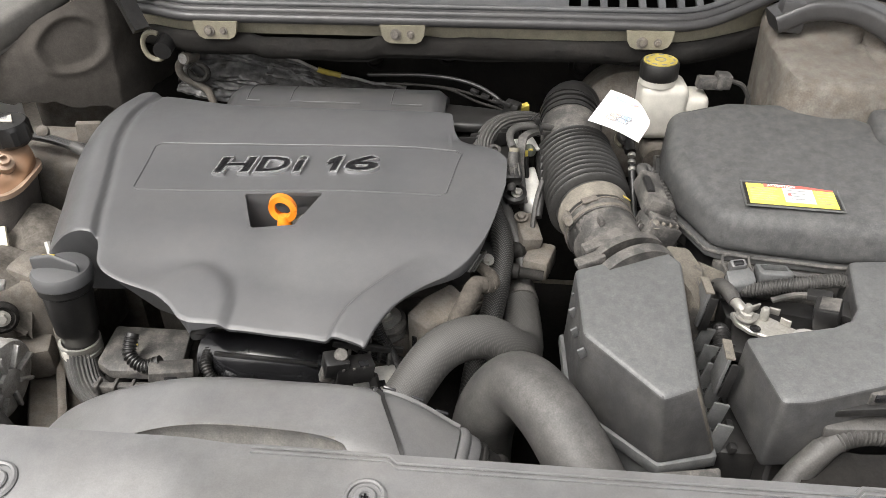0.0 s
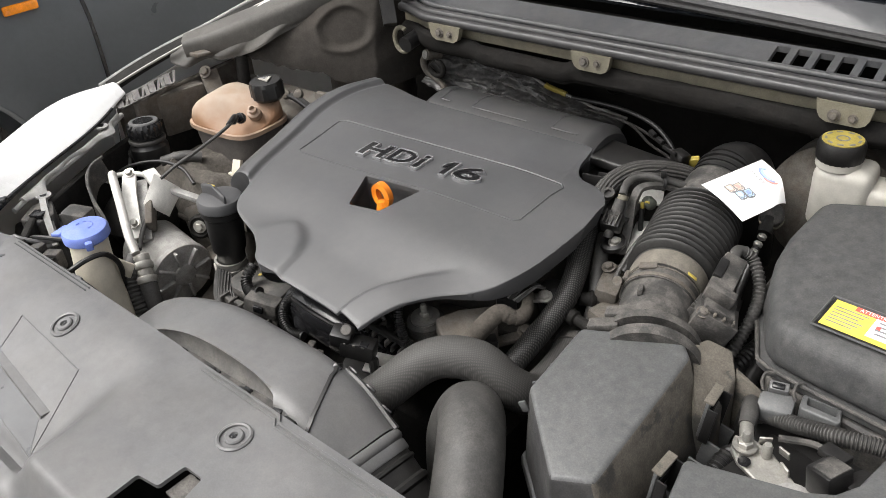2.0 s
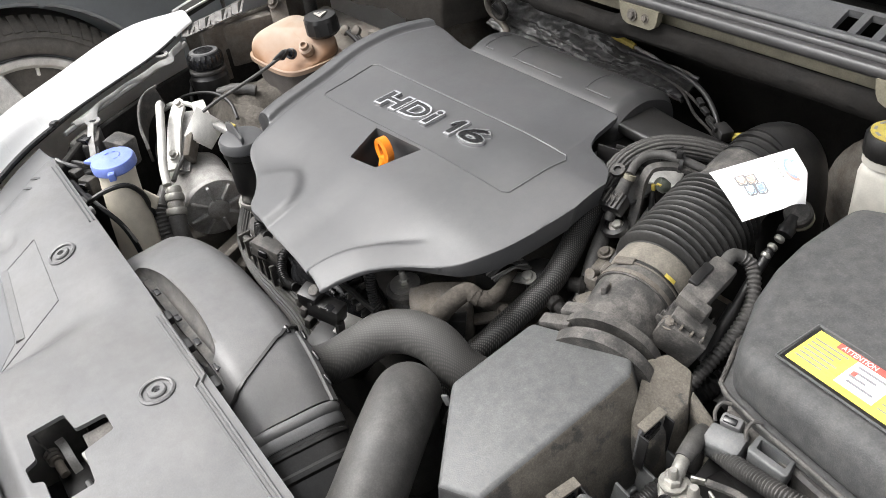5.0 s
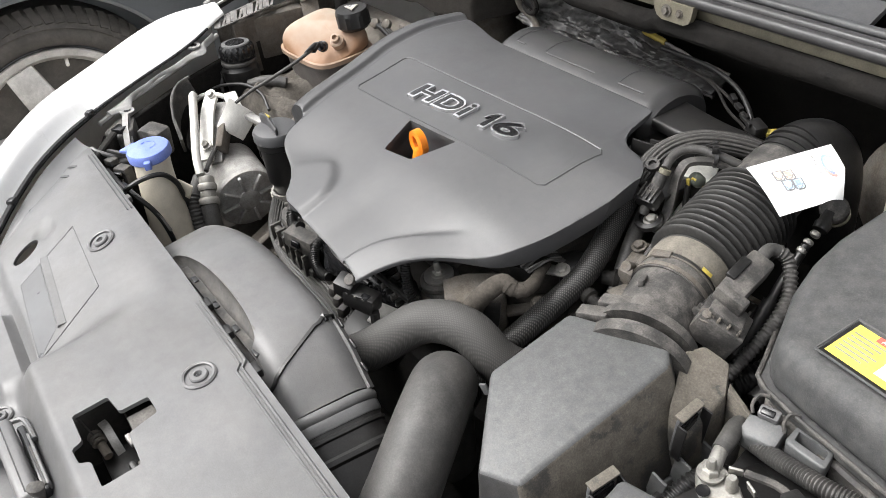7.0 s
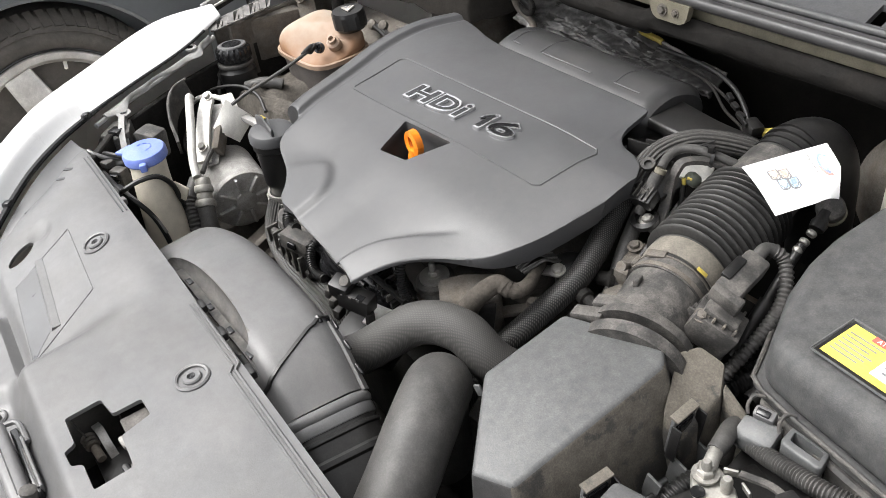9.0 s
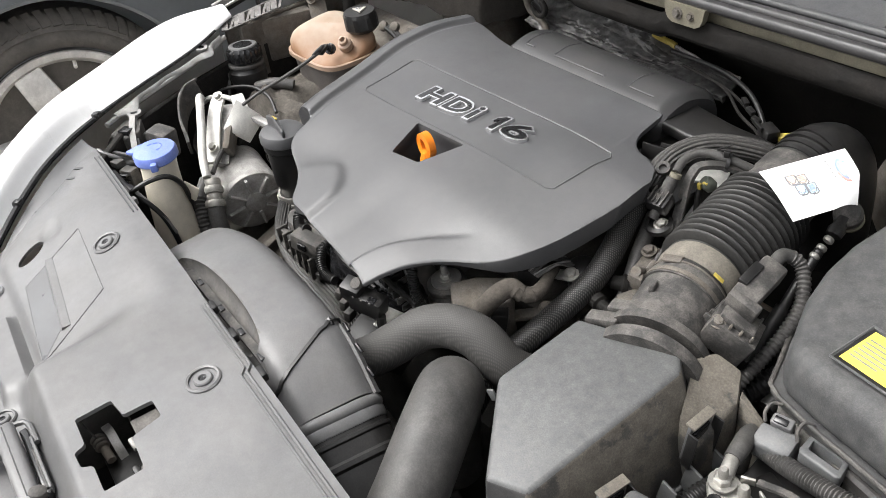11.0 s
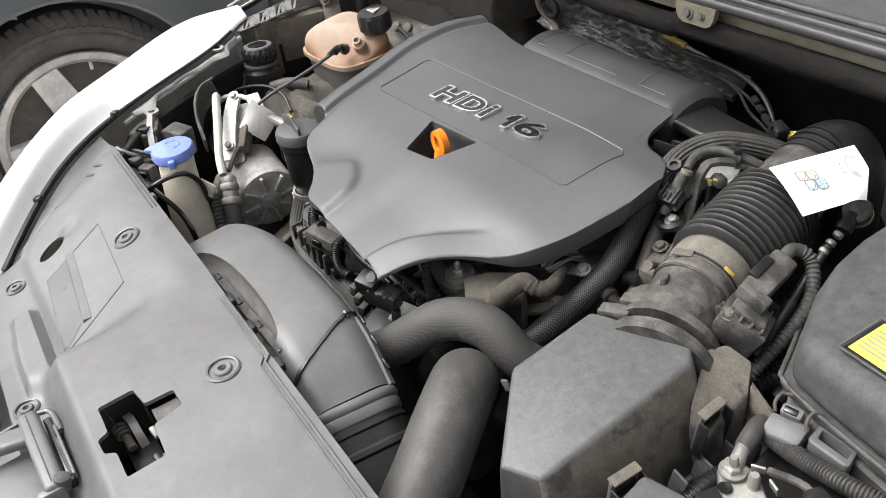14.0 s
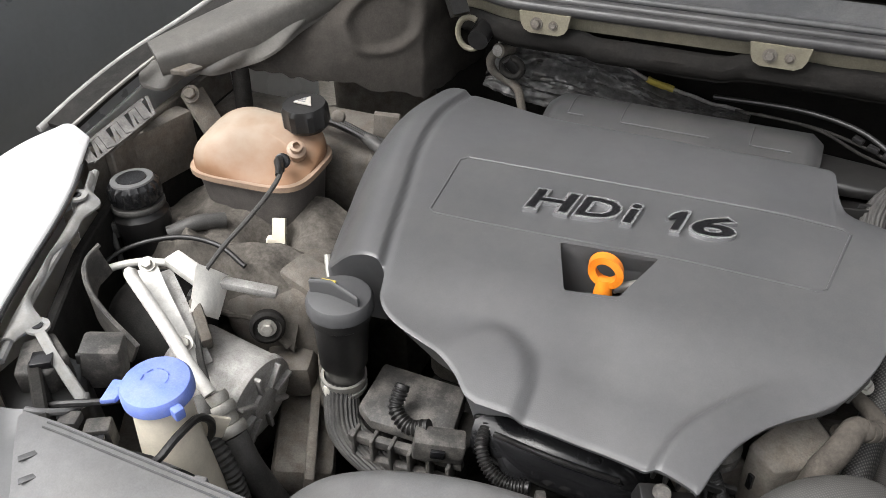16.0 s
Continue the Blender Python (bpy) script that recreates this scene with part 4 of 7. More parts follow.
part("round_body", lathe([(.020, 0), (.022, .004), (.022, .030), (.015, .036), (0, .037)], (-.318, .690, .585), (.15, -.6, .75), 28), INK, wire_c)
for k in range(3):
    part("lug", box((-.285 + .018 * k, .648 - .004 * k, .585 - .004 * k), (.010, .016, .016), (0, 8, 25), bevel=.002), DUSTY, wire_c)
valve = thing("egr_valve", "black valve body with a bright aluminium plate", "valve", (-.15, .65, .57))
part("body", box((-.176, .650, .580), (.080, .06, .036), (8, 6, 24), bevel=.004), BLACK, valve)
part("plate", box((-.152, .660, .615), (.052, .030, .004), (14, 6, 24), bevel=.001), PALE_ALU, valve, "bright metal plate")
part("plate_print", box((-.147, .652, .6155), (.016, .008, .0008), (14, 6, 24), bevel=0), INK, valve)
part("dark_label", box((-.190, .630, .592), (.018, .006, .010), (10, 6, 24), bevel=.001), PANEL, valve)
part("nipple", lathe([(.007, 0), (.007, .022), (.010, .024), (.010, .032), (0, .034)], (-.125, .660, .625), (1, .1, .2), 14), STEEL, valve)
part("cable", tube([(-.158, .708, .690), (-.155, .694, .680), (-.148, .687, .658), (-.139, .686, .636), (-.132, .688, .610)], .0058, 12, 8, ripple=(.03, .97, 30, .0007)), BLACK, valve)
for k in range(3):
    part("dark_tube", tube([(-.215 + .012 * k, .715, .640 - .012 * k), (-.180 + .012 * k, .705, .63 - .012 * k), (-.125 + .012 * k, .70, .60)], .006, 10, 5), BLACK, valve)

inj = thing("engine_mounting", "round dusty rubber mounting with a steel stud", "mounting", (-.150, .735, .58))
part("rubber_disc", lathe([(.021, 0), (.0245, .004), (.021, .008), (.018, .010), (.0245, .013), (.0245, .018), (.019, .021), (0, .022)], (-.150, .735, .622), (0, -.1, 1), 32), DUSTY, inj)
part("washer", lathe([(.0185, 0), (.0185, .003), (.008, .004), (0, .004)], (-.150, .733, .643), (0, -.1, 1), 28), STEEL, inj)
screw((-.150, .733, .646), (0, -.1, 1), .0068, inj)
part("stud", lathe([(.0042, 0), (.0042, .012), (.003, .014), (0, .014)], (-.150, .7325, .651), (0, -.1, 1), 12), STEEL, inj)
part("seat", prism([(-.190, .738, .612), (-.145, .770, .616), (-.115, .735, .622), (-.160, .700, .618)], .575, .62, .004, 2), GRIME, inj)
brk = thing("bracket", "dusty brown steel bracket under the cover edge", "bracket", (-.10, .75, .58))
part("plate", prism([(-.124, .722, .662), (-.106, .748, .668), (-.076, .778, .668), (-.054, .760, .658), (-.070, .728, .652), (-.098, .706, .654)], .585, .66, .005, 3), GRIME, brk)
for x, y in ((-.106, .7135), (-.117, .7205)):
    part("plate_hole", lathe([(.0035, 0), (.0035, .001), (0, .001)], (x, y, .640), (-.6, -.75, .05), 12), INK, brk)
part("plate_slot", box((-.114, .715, .624), (.006, .004, .018), (0, 0, -38), bevel=.001), INK, brk)
part("flat_arm", box((-.058, .780, .620), (.070, .016, .006), (0, 0, 58), bevel=.0015), GRIME, brk)
part("arm_edge", box((-.062, .744, .632), (.020, .030, .034), (0, 10, 50), bevel=.002), BLACK, brk)
screw((-.046, .800, .626), (.2, -.3, 1), .006, brk, GRIME)
loom = thing("wiring_loom", "taped brown wiring loom draped along the engine", "wiring", (-.07, .75, .62))
part("taped_branch", tube([(-.072, .712, .630, .0105), (-.064, .722, .655, .0115), (-.053, .735, .676, .0115), (-.045, .752, .685, .0105), (-.034, .757, .681, .0085), (-.026, .766, .678, .0085), (-.030, .784, .676, .0080), (-.044, .806, .672, .0065), (-.054, .822, .668, .006)], smooth=8, steps=14), TAPE, loom)
for k in range(9):
    f = k / 9
    q = spline([(-.064, .722, .655), (-.053, .735, .676), (-.045, .752, .685), (-.034, .757, .681), (-.026, .766, .678), (-.030, .784, .676)], 9)
    a_, b_ = q[int(f * 40)], q[int(f * 40) + 3]
    part("tape_turn", tube([(*a_, .0122 - .0035 * f), (*b_, .0120 - .0035 * f)], smooth=1, steps=14), TAPE, loom)
part("plug", box((-.074, .806, .662), (.026, .034, .020), (0, 0, 30), bevel=.002), BLACK, loom)
for k in range(4):
    part("plug_bar", box((-.083 + .006 * k, .802 + .004 * k, .6728), (.0018, .026, .001), (0, 0, 30), bevel=0), DUSTY, loom)
for k in range(6):
    part("wire", tube([(-.066 + .003 * k, .794, .672), (-.058 + .004 * k, .812, .682 + .003 * (k % 3)), (-.060 + .004 * k, .830, .676), (-.066 + .004 * k, .848, .664)], .0016, 6, 5), RUBBER if k % 3 else FLANGE, loom)
ign = thing("injector_clamp", "dark injector cap with a bright clamp screw", "injector", (-.035, .84, .62))
part("cap", lathe([(.018, 0), (.018, .03), (.012, .034), (0, .034)], (-.040, .852, .635), (0, 0, 1), 20), BLACK, ign)
screw((-.037, .831, .664), (.1, -.3, 1), .0065, ign)
part("strap", box((-.042, .830, .660), (.036, .016, .004), (0, 0, 30), bevel=.001), STEEL, ign)
tap = thing("drain_tap", "small dark drain tap on the engine side", "tap", (-.0, .87, .63))
part("tap_body", lathe([(.010, 0), (.012, .006), (.009, .010), (.009, .020), (.006, .022), (.006, .036), (0, .038)], (.006, .880, .648), (-.8, -.6, .1), 16), DARK, tap)

# braided hoses
ribs = [(math.cos(a) * (.86 + .14 * abs(math.cos(8 * a))), math.sin(a) * (.86 + .14 * abs(math.cos(8 * a)))) for a in np.linspace(0, 2 * math.pi, 113)[:-1]]
right = thing("sleeved_hose", "black hose in a braided sleeve beside the cover", "hose", (-.0, .86, .60))
part("fluted_hose", tube([(.034, 1.110, .712, .013), (.006, 1.088, .733, .0135), (-.032, 1.047, .745, .0135), (-.052, 1.005, .738, .0135), (-.052, .965, .718, .013), (-.042, .925, .695, .0125)], smooth=10, section=ribs), RUBBER, right)
part("sleeve", tube([(-.046, .94, .704), (-.036, .91, .690), (-.022, .875, .676), (-.018, .84, .655), (-.026, .78, .625), (-.042, .72, .585), (-.05, .68, .53)], .0145, 24, 10), BRAID, right)
part("inner_hose", tube([(-.030, .955, .690), (-.010, .91, .668), (.008, .87, .635), (.012, .83, .60), (.010, .80, .57)], .0095, 16, 8), RUBBER, right)

# fuel lines, connectors and looms between the cover and the air hose
fuel = thing("fuel_rail_lines", "black fuel return lines with quick connectors", "fuel line", (.02, .95, .68))
part("line", tube([(.060, 1.045, .735), (.040, 1.027, .752), (.020, 1.016, .760), (.0, 1.008, .763), (-.013, .997, .762), (-.016, .981, .758), (-.011, .965, .752)], .0052, 12, 8), RUBBER, fuel)
part("collar", lathe([(.0068, 0), (.0068, .005), (.006, .006), (0, .006)], (-.009, .964, .753), (0, -.45, -.85), 16), CREAM, fuel)
part("connector", lathe([(.007, 0), (.0075, .006), (.0078, .020), (.0105, .021), (.0105, .030), (.006, .033), (.006, .05), (0, .05)], (-.010, .960, .748), (-.02, -.55, -.8), 16), DUSTY, fuel)
part("connector_ridge", box((-.011, .942, .724), (.026, .022, .018), (25, 0, 10), bevel=.003), BLACK, fuel)
for k in range(4):
    part("connector_rib", box((-.020 + .006 * k, .939, .7335), (.0018, .020, .004), (25, 0, 10), bevel=.0005), DUSTY, fuel)
part("elbow_seat", lathe([(.016, 0), (.016, .006), (.011, .008), (.011, .003), (0, .003)], (-.006, .938, .695), (0, -.3, 1), 20), BLACK, fuel)
part("strap", tube([(.050, 1.030, .742), (.022, 1.009, .755), (.004, .989, .757), (.0, .978, .748), (-.001, .969, .724), (.002, .957, .702), (.006, .938, .684)], .0056, smooth=6, section=[(-1, -.45), (1, -.45), (1, .45), (-1, .45)]), DUSTY, fuel, "flat dark cable channel")
part("loom_twin", tube([(.060, 1.06, .732), (.045, 1.02, .738), (.030, .99, .730), (.030, .95, .705), (.026, .91, .68)], .005, 10, 8), BLACK, fuel)
part("cable_tie", lathe([(.0105, 0), (.0105, .004), (.008, .004), (.008, 0)], (.022, 1.014, .757), (-.8, -.5, .1), 18), BLACK, fuel)
part("tie_head", box((.020, 1.010, .770), (.007, .006, .008), (0, 0, 30), bevel=.001), BLACK, fuel)
part("tie_tail", box((.015, 1.011, .776), (.016, .0035, .0015), (0, -28, 25), bevel=.0004), BLACK, fuel)
part("metal_plate", box((.004, 1.006, .735), (.036, .026, .004), (14, 4, 24), bevel=.001), PALE_ALU, fuel, "bright metal plate")
part("casting_web", prism([(-.004, .992, .706), (.020, 1.000, .708), (.030, .960, .696), (.020, .930, .686), (.006, .945, .690)], .655, .70, .004, 2), PALE_ALU, fuel, "pale cast web below the lines")
part("green_plug", lathe([(.0055, 0), (.0078, .003), (.0082, .012), (.006, .016), (0, .017)], (.014, .999, .728), (-.35, -.6, .7), 20), GREENISH, fuel, "dull green rubber plug")
part("yellow_lock", box((.007, .984, .734), (.0045, .004, .009), (10, 0, 10), bevel=.001), YELLOW, fuel, "small yellow lock tab")
part("lock_tail", box((.0125, .987, .7385), (.006, .003, .003), (10, 0, 10), bevel=.0008), YELLOW, fuel)
part("drop_line", tube([(.007, .984, .730), (.008, .981, .712), (.010, .977, .690), (.011, .97, .66)], .0034, 10, 5), BLACK, fuel)
part("eye_lug", lathe([(.0085, 0), (.0085, .005), (.0045, .005), (.0045, .001), (0, .001)], (-.036, .972, .742), (.2, -.4, 1), 18), DUSTY, fuel)
part("thin_line", tube([(.030, .945, .715), (.024, .93, .70), (.020, .91, .68), (.018, .89, .655)], .0035, 8, 6), RUBBER, fuel)
pump = thing("fuel_pump", "aluminium high-pressure pump body with a bolt", "pump", (.02, .91, .60))
part("body", box((.012, .905, .655), (.030, .055, .035), (10, 8, 15), bevel=.006), GRIME, pump)
part("foot", box((.030, .875, .635), (.035, .05, .03), (0, 0, -15), bevel=.006), GRIME, pump)
screw((.004, .912, .678), (0, -.3, 1), .006, pump, GRIME)
screw((-.002, .936, .700), (.1, -.3, 1), .006, pump)
part("outlet", lathe([(.007, 0), (.007, .03), (.010, .032), (.010, .04), (.006, .042), (0, .042)], (.035, .835, .640), (-1, .1, .1), 14), DARK, pump)
tape = thing("yellow_tag", "yellow plastic tag on the hose bundle", "tag", (.0, 1.14, .72))
part("flag", box((.001, 1.141, .724), (.016, .009, .022), (20, -12, 24), bevel=.002), YELLOW, tape)

# oil filler, its neck and hose
oil = thing("oil_filler", "black oil filler neck with ribbed cap beside the cover", "oil filler", (-.508, .69, .55))
part("neck", lathe([(.021, 0), (.021, .022), (.025, .028), (.028, .085), (.031, .088), (.031, .098), (0, .098)], (-.520, .700, .604), (.03, .03, 1), 32), BLACK, oil)
cap = part("cap", lathe([(.030, 0), (.0335, .003), (.0335, .014), (.031, .018), (.022, .021), (0, .022)], (-.517, .703, .700), (.03, .03, 1), 40, lambda a, i: 1 + (.006 * math.cos(30 * a) if i in (1, 2) else 0)), COVER, oil, "dark grey screw cap")
part("cap_grip", prism([(-.545, .694, .7345), (-.546, .701, .7345), (-.520, .7035, .738), (-.490, .698, .7290), (-.489, .693, .7285), (-.520, .696, .738)], .716, .73, .0025, 2), COVER, cap)
part("cap_mark", box((-.524, .6992, .7360), (.016, .0040, .0022), (0, -4, 2), bevel=.0006), YELLOW, cap, "worn yellow oil mark")
part("neck_ear", lathe([(.012, 0), (.014, .004), (.014, .012), (.010, .016), (0, .017)], (-.527, .735, .684), (0, 0, 1), 20), BLACK, oil)
part("clamp", lathe([(.0245, 0), (.0245, .005), (.0235, .006), (.0235, .011), (.0245, .012), (.0245, .017), (.021, .017), (.021, 0)], (-.521, .698, .596), (.03, .03, 1), 28), STEEL, oil)
part("clamp_ear", box((-.528, .677, .604), (.008, .006, .016), bevel=.002), CARD, oil, "white clamp tab")
flutes = [(math.cos(a) * (.96 + .04 * math.cos(26 * a)), math.sin(a) * (.96 + .04 * math.cos(26 * a))) for a in np.linspace(0, 2 * math.pi, 209)[:-1]]
part("hose", tube([(-.520, .697, .606), (-.517, .683, .585), (-.503, .667, .562), (-.462, .658, .542), (-.405, .658, .530), (-.345, .658, .522), (-.295, .656, .503), (-.262, .655, .470)], .0195, smooth=8, section=flutes, up=(1, 0, 0)), RUBBER, oil)
part("corner_plate", box((-.552, .720, .59), (.008, .05, .08), (0, 4, 10), bevel=.002), GRIME, oil)
breather = thing("breather_pipe", "short corrugated black breather pipe", "pipe", (-.43, .68, .60))
part("pipe", tube([(-.445, .690, .635), (-.445, .672, .618), (-.425, .662, .610), (-.405, .665, .617)], .0075, 12, 8, ripple=(.05, .95, 14, .0012)), BLACK, breather)
# latch in the cross-shaped opening
latch = thing("bonnet_latch", "steel bonnet latch inside the cross-shaped opening", "latch", (-.10, .335, .60))
part("well", box((-.10, .338, .615), (.13, .10, .012), bevel=.002), INK, latch)
part("hook", tube([(-.172, .329, .662), (-.160, .331, .663), (-.145, .332, .655), (-.138, .333, .640)], .0042, 8, 6, section=[(-1, -.35), (1, -.35), (1, .35), (-1, .35)]), ALU, latch, "bright steel hook")
for k in range(3):
    part("spring_coil", lathe([(.0062, 0), (.0078, .002), (.0062, .004)], (-.166 + .0055 * k, .3175 + .0008 * k, .658 - .001 * k), (1, .1, -.15), 18), GRIME, latch)
part("spring_pin", lathe([(.0045, 0), (.0045, .018), (0, .019)], (-.150, .3200, .655), (1, .1, -.15), 12), GRIME, latch)
part("catch", box((-.128, .346, .662), (.014, .006, .008), (0, 20, 8), bevel=.002), ALU, latch, "bright catch end")
part("lower_catch", box((-.088, .339, .650), (.008, .006, .010), (0, 20, 8), bevel=.002), ALU, latch)
part("cable", tube([(-.172, .3115, .684), (-.165, .315, .670), (-.160, .318, .660)], .0010, 6, 4), DUSTY, latch)
part("side_tray", box((-.112, .366, .692), (.024, .028, .004), (0, 4, 0), bevel=.001), DUSTY, latch)
part("latch_plate", box((-.105, .330, .636), (.085, .030, .004), (0, 8, 0), bevel=.001), BLACK, latch)
part("black_arm", box((-.072, .340, .652), (.050, .008, .028), (0, 12, 4), bevel=.003), BLACK, latch)
part("arm_notch", box((-.080, .346, .664), (.020, .006, .008), (0, 12, 4), bevel=.002), DUSTY, latch)

# release lever housing in front of the step
lever = thing("bonnet_release", "grey plastic bonnet release lever in its frame", "lever", (-.19, .24, .63))
part("cross_bar", box((-.208, .212, .671), (.026, .060, .012), (0, 0, -14), bevel=.0045, segments=3), PANEL, lever)
grip = part("lever_plate", box((-.168, .246, .672), (.118, .020, .015), (0, 2, 2), bevel=.005, segments=3), PANEL, lever)
part("grip_line", box((-.168, .2455, .6796), (.104, .0012, .0006), (0, 2, 2), bevel=0), INK, grip)
part("slot", box((-.168, .2605, .662), (.104, .008, .012), (0, 0, 2), bevel=.002), INK, lever)
part("slot_lip", box((-.158, .2655, .668), (.080, .003, .010), (0, 0, 2), bevel=.001), PANEL, lever)
part("slot_tread", box((-.152, .2630, .667), (.060, .0025, .006), (0, 0, 2), bevel=.0006), DUSTY, lever)
part("pivot", lathe([(.008, -.006), (.008, .010), (.005, .012), (0, .012)], (-.116, .2535, .668), (0, .3, 1), 18), DUSTY, lever)
part("end_cheek", box((-.112, .243, .664), (.012, .026, .020), bevel=.004), PANEL, lever)
part("well_floor", box((-.150, .214, .652), (.10, .045, .004), (0, 0, 4), bevel=.001), PANEL, lever)
part("frame_edge", tube([(-.226, .190, .664), (-.232, .230, .666), (-.231, .256, .668), (-.222, .2655, .668), (-.19, .268, .668)], .003, 8, 6), PANEL, lever)

# ---- air duct along the front panel ----
duct = thing("air_duct", "grey plastic intake air duct with a cable tie", "air duct", (-.25, .53, .45))
oval = rounded(1.0, .885, .56, 7)
DUCT = [(-.468, .510, .566, .050), (-.412, .519, .620, .0535), (-.32, .530, .644, .055), (-.22, .535, .6435, .0545), (-.135, .534, .643, .0520), (-.070, .529, .611, .0500)]
track = spline(DUCT, 10)
# a dusty hollow along the side next to the panel
groove = [(q[0], q[1] - .92 * q[3], q[2] + .78 * q[3], .005 + .0205 * max(0.0, math.sin(math.pi * k / 25)) ** .45) for k, q in enumerate(track[14:40])]
bm = cut(tube(DUCT, smooth=10, section=oval), tube(groove, smooth=1, steps=28))
axis_g = [(Vector(q[:3]), q[3]) for q in groove]
for face in bm.faces:
    mid = face.calc_center_median()
    gap, wide = min(((mid - p).length, r) for p, r in axis_g)
    face.material_index = 1 if gap < wide * 1.01 + .0008 and abs(face.normal.x) < .9 else 0
body_d = part("duct_body", bm, [PANEL, RECESS], duct, sharp=30)
ahead = Vector((.066, -.007, -.046)).normalized()


def on_axis(d):
    """A point d metres past the duct's end along its own line."""
    return tuple(Vector((-.070, .529, .611)) + ahead * d)


def sleeve(*rows):
    return tube([(*on_axis(d), r) for d, r in rows], smooth=1, section=oval)


part("mouth_rim", sleeve((-.004, .0500), (-.002, .0522), (.002, .0534), (.006, .0522), (.008, .0500)), PANEL, duct)
part("mouth_lip", sleeve((.008, .0508), (.010, .0514), (.018, .0514), (.020, .0504)), PANEL, duct)
part("lower_sleeve", sleeve((.018, .0490), (.024, .0490), (.026, .0512), (.029, .0512), (.031, .0488), (.046, .0485), (.049, .0512), (.054, .0512), (.057, .0482), (.090, .0475), (.14, .046)), BLACK, duct, "dark rubber sleeve with two ridges")


def girdle(a, b):
    """Where the duct's skin, in the direction (a, b) of its cut, meets the slanting plane of the tie."""
    on, n = Vector((-.131, .571, .685)), Vector((.046, -.084, .005)).cross(Vector((.3, 0, .95))).normalized()
    best = None
    for k in range(30, len(track) - 1):
        z = Vector(track[k + 1][:3] - track[k - 1][:3]).normalized()
        x = Vector((0, 0, 1)).cross(z).normalized()
        for f in (0, .25, .5, .75):
            o = Vector(track[k][:3]).lerp(Vector(track[k + 1][:3]), f)
            p = o + (x * a + z.cross(x) * b) * (track[k][3] + .0012)
            gap = abs((p - on).dot(n))
            if best is None or gap < best[0]:
                best = (gap, p)
    return tuple(best[1])


loop = [girdle(a, b) for a, b in oval]
part("cable_tie", tube(loop + loop[:1], .0020, smooth=1, section=[(-1, -.6), (1, -.6), (1, .6), (-1, .6)]), BLACK, duct)
part("tie_lock", box((-.131, .572, .684), (.010, .007, .006), (35, 25, 0), bevel=.001), INK, duct)
# welded seam strip with slots along the engine side of the mouth
flat_s = [(-1, -.45), (1, -.45), (1, .45), (-1, .45)]
side_line = [Vector(q[:3]) + Vector((.40, .93, .55)) * q[3] for q in track[38:51]]
seam = part("seam_strip", tube([tuple(q) for q in side_line], .0042, smooth=1, section=flat_s, up=(.2, .75, .6)), PANEL, body_d)
for k in (1, 5, 9):
    bm = box((0, 0, 0), (.013, .004, .003), bevel=.0006)
    bm.transform(Matrix.Translation(side_line[k] + Vector((.0008, .003, .0026))) @ frame_to((.2, .75, .6), tuple(side_line[k + 1] - side_line[k - 1])))
    part("seam_slot", bm, INK, seam)
edge_line = [Vector((q[0], .4855 + .0003 * k, q[2] + .036)) for k, q in enumerate(track[18:46])]
rim_d = part("edge_strip", tube([tuple(q) for q in edge_line], .0048, smooth=1, section=flat_s), DUSTY, body_d, "dusty welded edge strip")
for k in (4, 10, 16, 22):
    bm = box((0, 0, 0), (.012, .006, .004), bevel=.0006)
    bm.transform(Matrix.Translation(edge_line[k] + Vector((0, 0, .002))) @ frame_to((0, 0, 1), tuple(edge_line[k + 1] - edge_line[k - 1])))
    part("edge_slot", bm, INK, rim_d)

# clips that hold the duct to the panel edge
for x in (-.235, -.175, -.10):
    solo("edge_clip", box((x, .480, .692), (.018, .008, .010), bevel=.002), BLACK, "small dusty clip along the panel edge", "clip", (x, .482, .684), "clips on the panel edge")

# ---- hoses in front of the engine ----
hose = thing("turbo_hose", "ribbed dusty black rubber turbo hose arching beside the engine", "hose", (-.06, .68, .56))
part("hose_wall", tube([(-.185, .560, .580), (-.128, .608, .612), (-.082, .664, .655), (-.035, .692, .659), (.003, .706, .629), (.013, .742, .600), (.010, .80, .596), (.004, .835, .60)], .0245, 32, 12), KNIT, hose)
part("hose_cuff", tube([(.006, .826, .599, .0265), (.003, .838, .600, .0265), (.0025, .840, .600, .025), (.001, .858, .602, .025)], smooth=1, steps=28), DUSTY, hose, "tan clamp band")
part("hose_tail", tube([(.002, .85, .602), (-.004, .885, .606), (-.02, .91, .60)], .020, 20, 4), BLACK, hose)
pipe = thing("intake_pipe", "wide dusty black rubber intake pipe", "hose", (.02, .60, .48))
part("pipe_wall", tube([(-.032, .640, .485), (-.026, .642, .585), (.006, .632, .647), (.041, .590, .653), (.078, .530, .629), (.105, .470, .598), (.115, .40, .558)], .0355, 32, 12), RUBBER, pipe)
part("pipe_band", tube([(.094, .497, .6125, .0364), (.105, .470, .598, .0364)], smooth=1, steps=32), RUBBER, pipe)
part("print_bar", box((.083, .492, .6455), (.022, .004, .0006), (-25, 0, -40), bevel=0), PAPER, pipe)

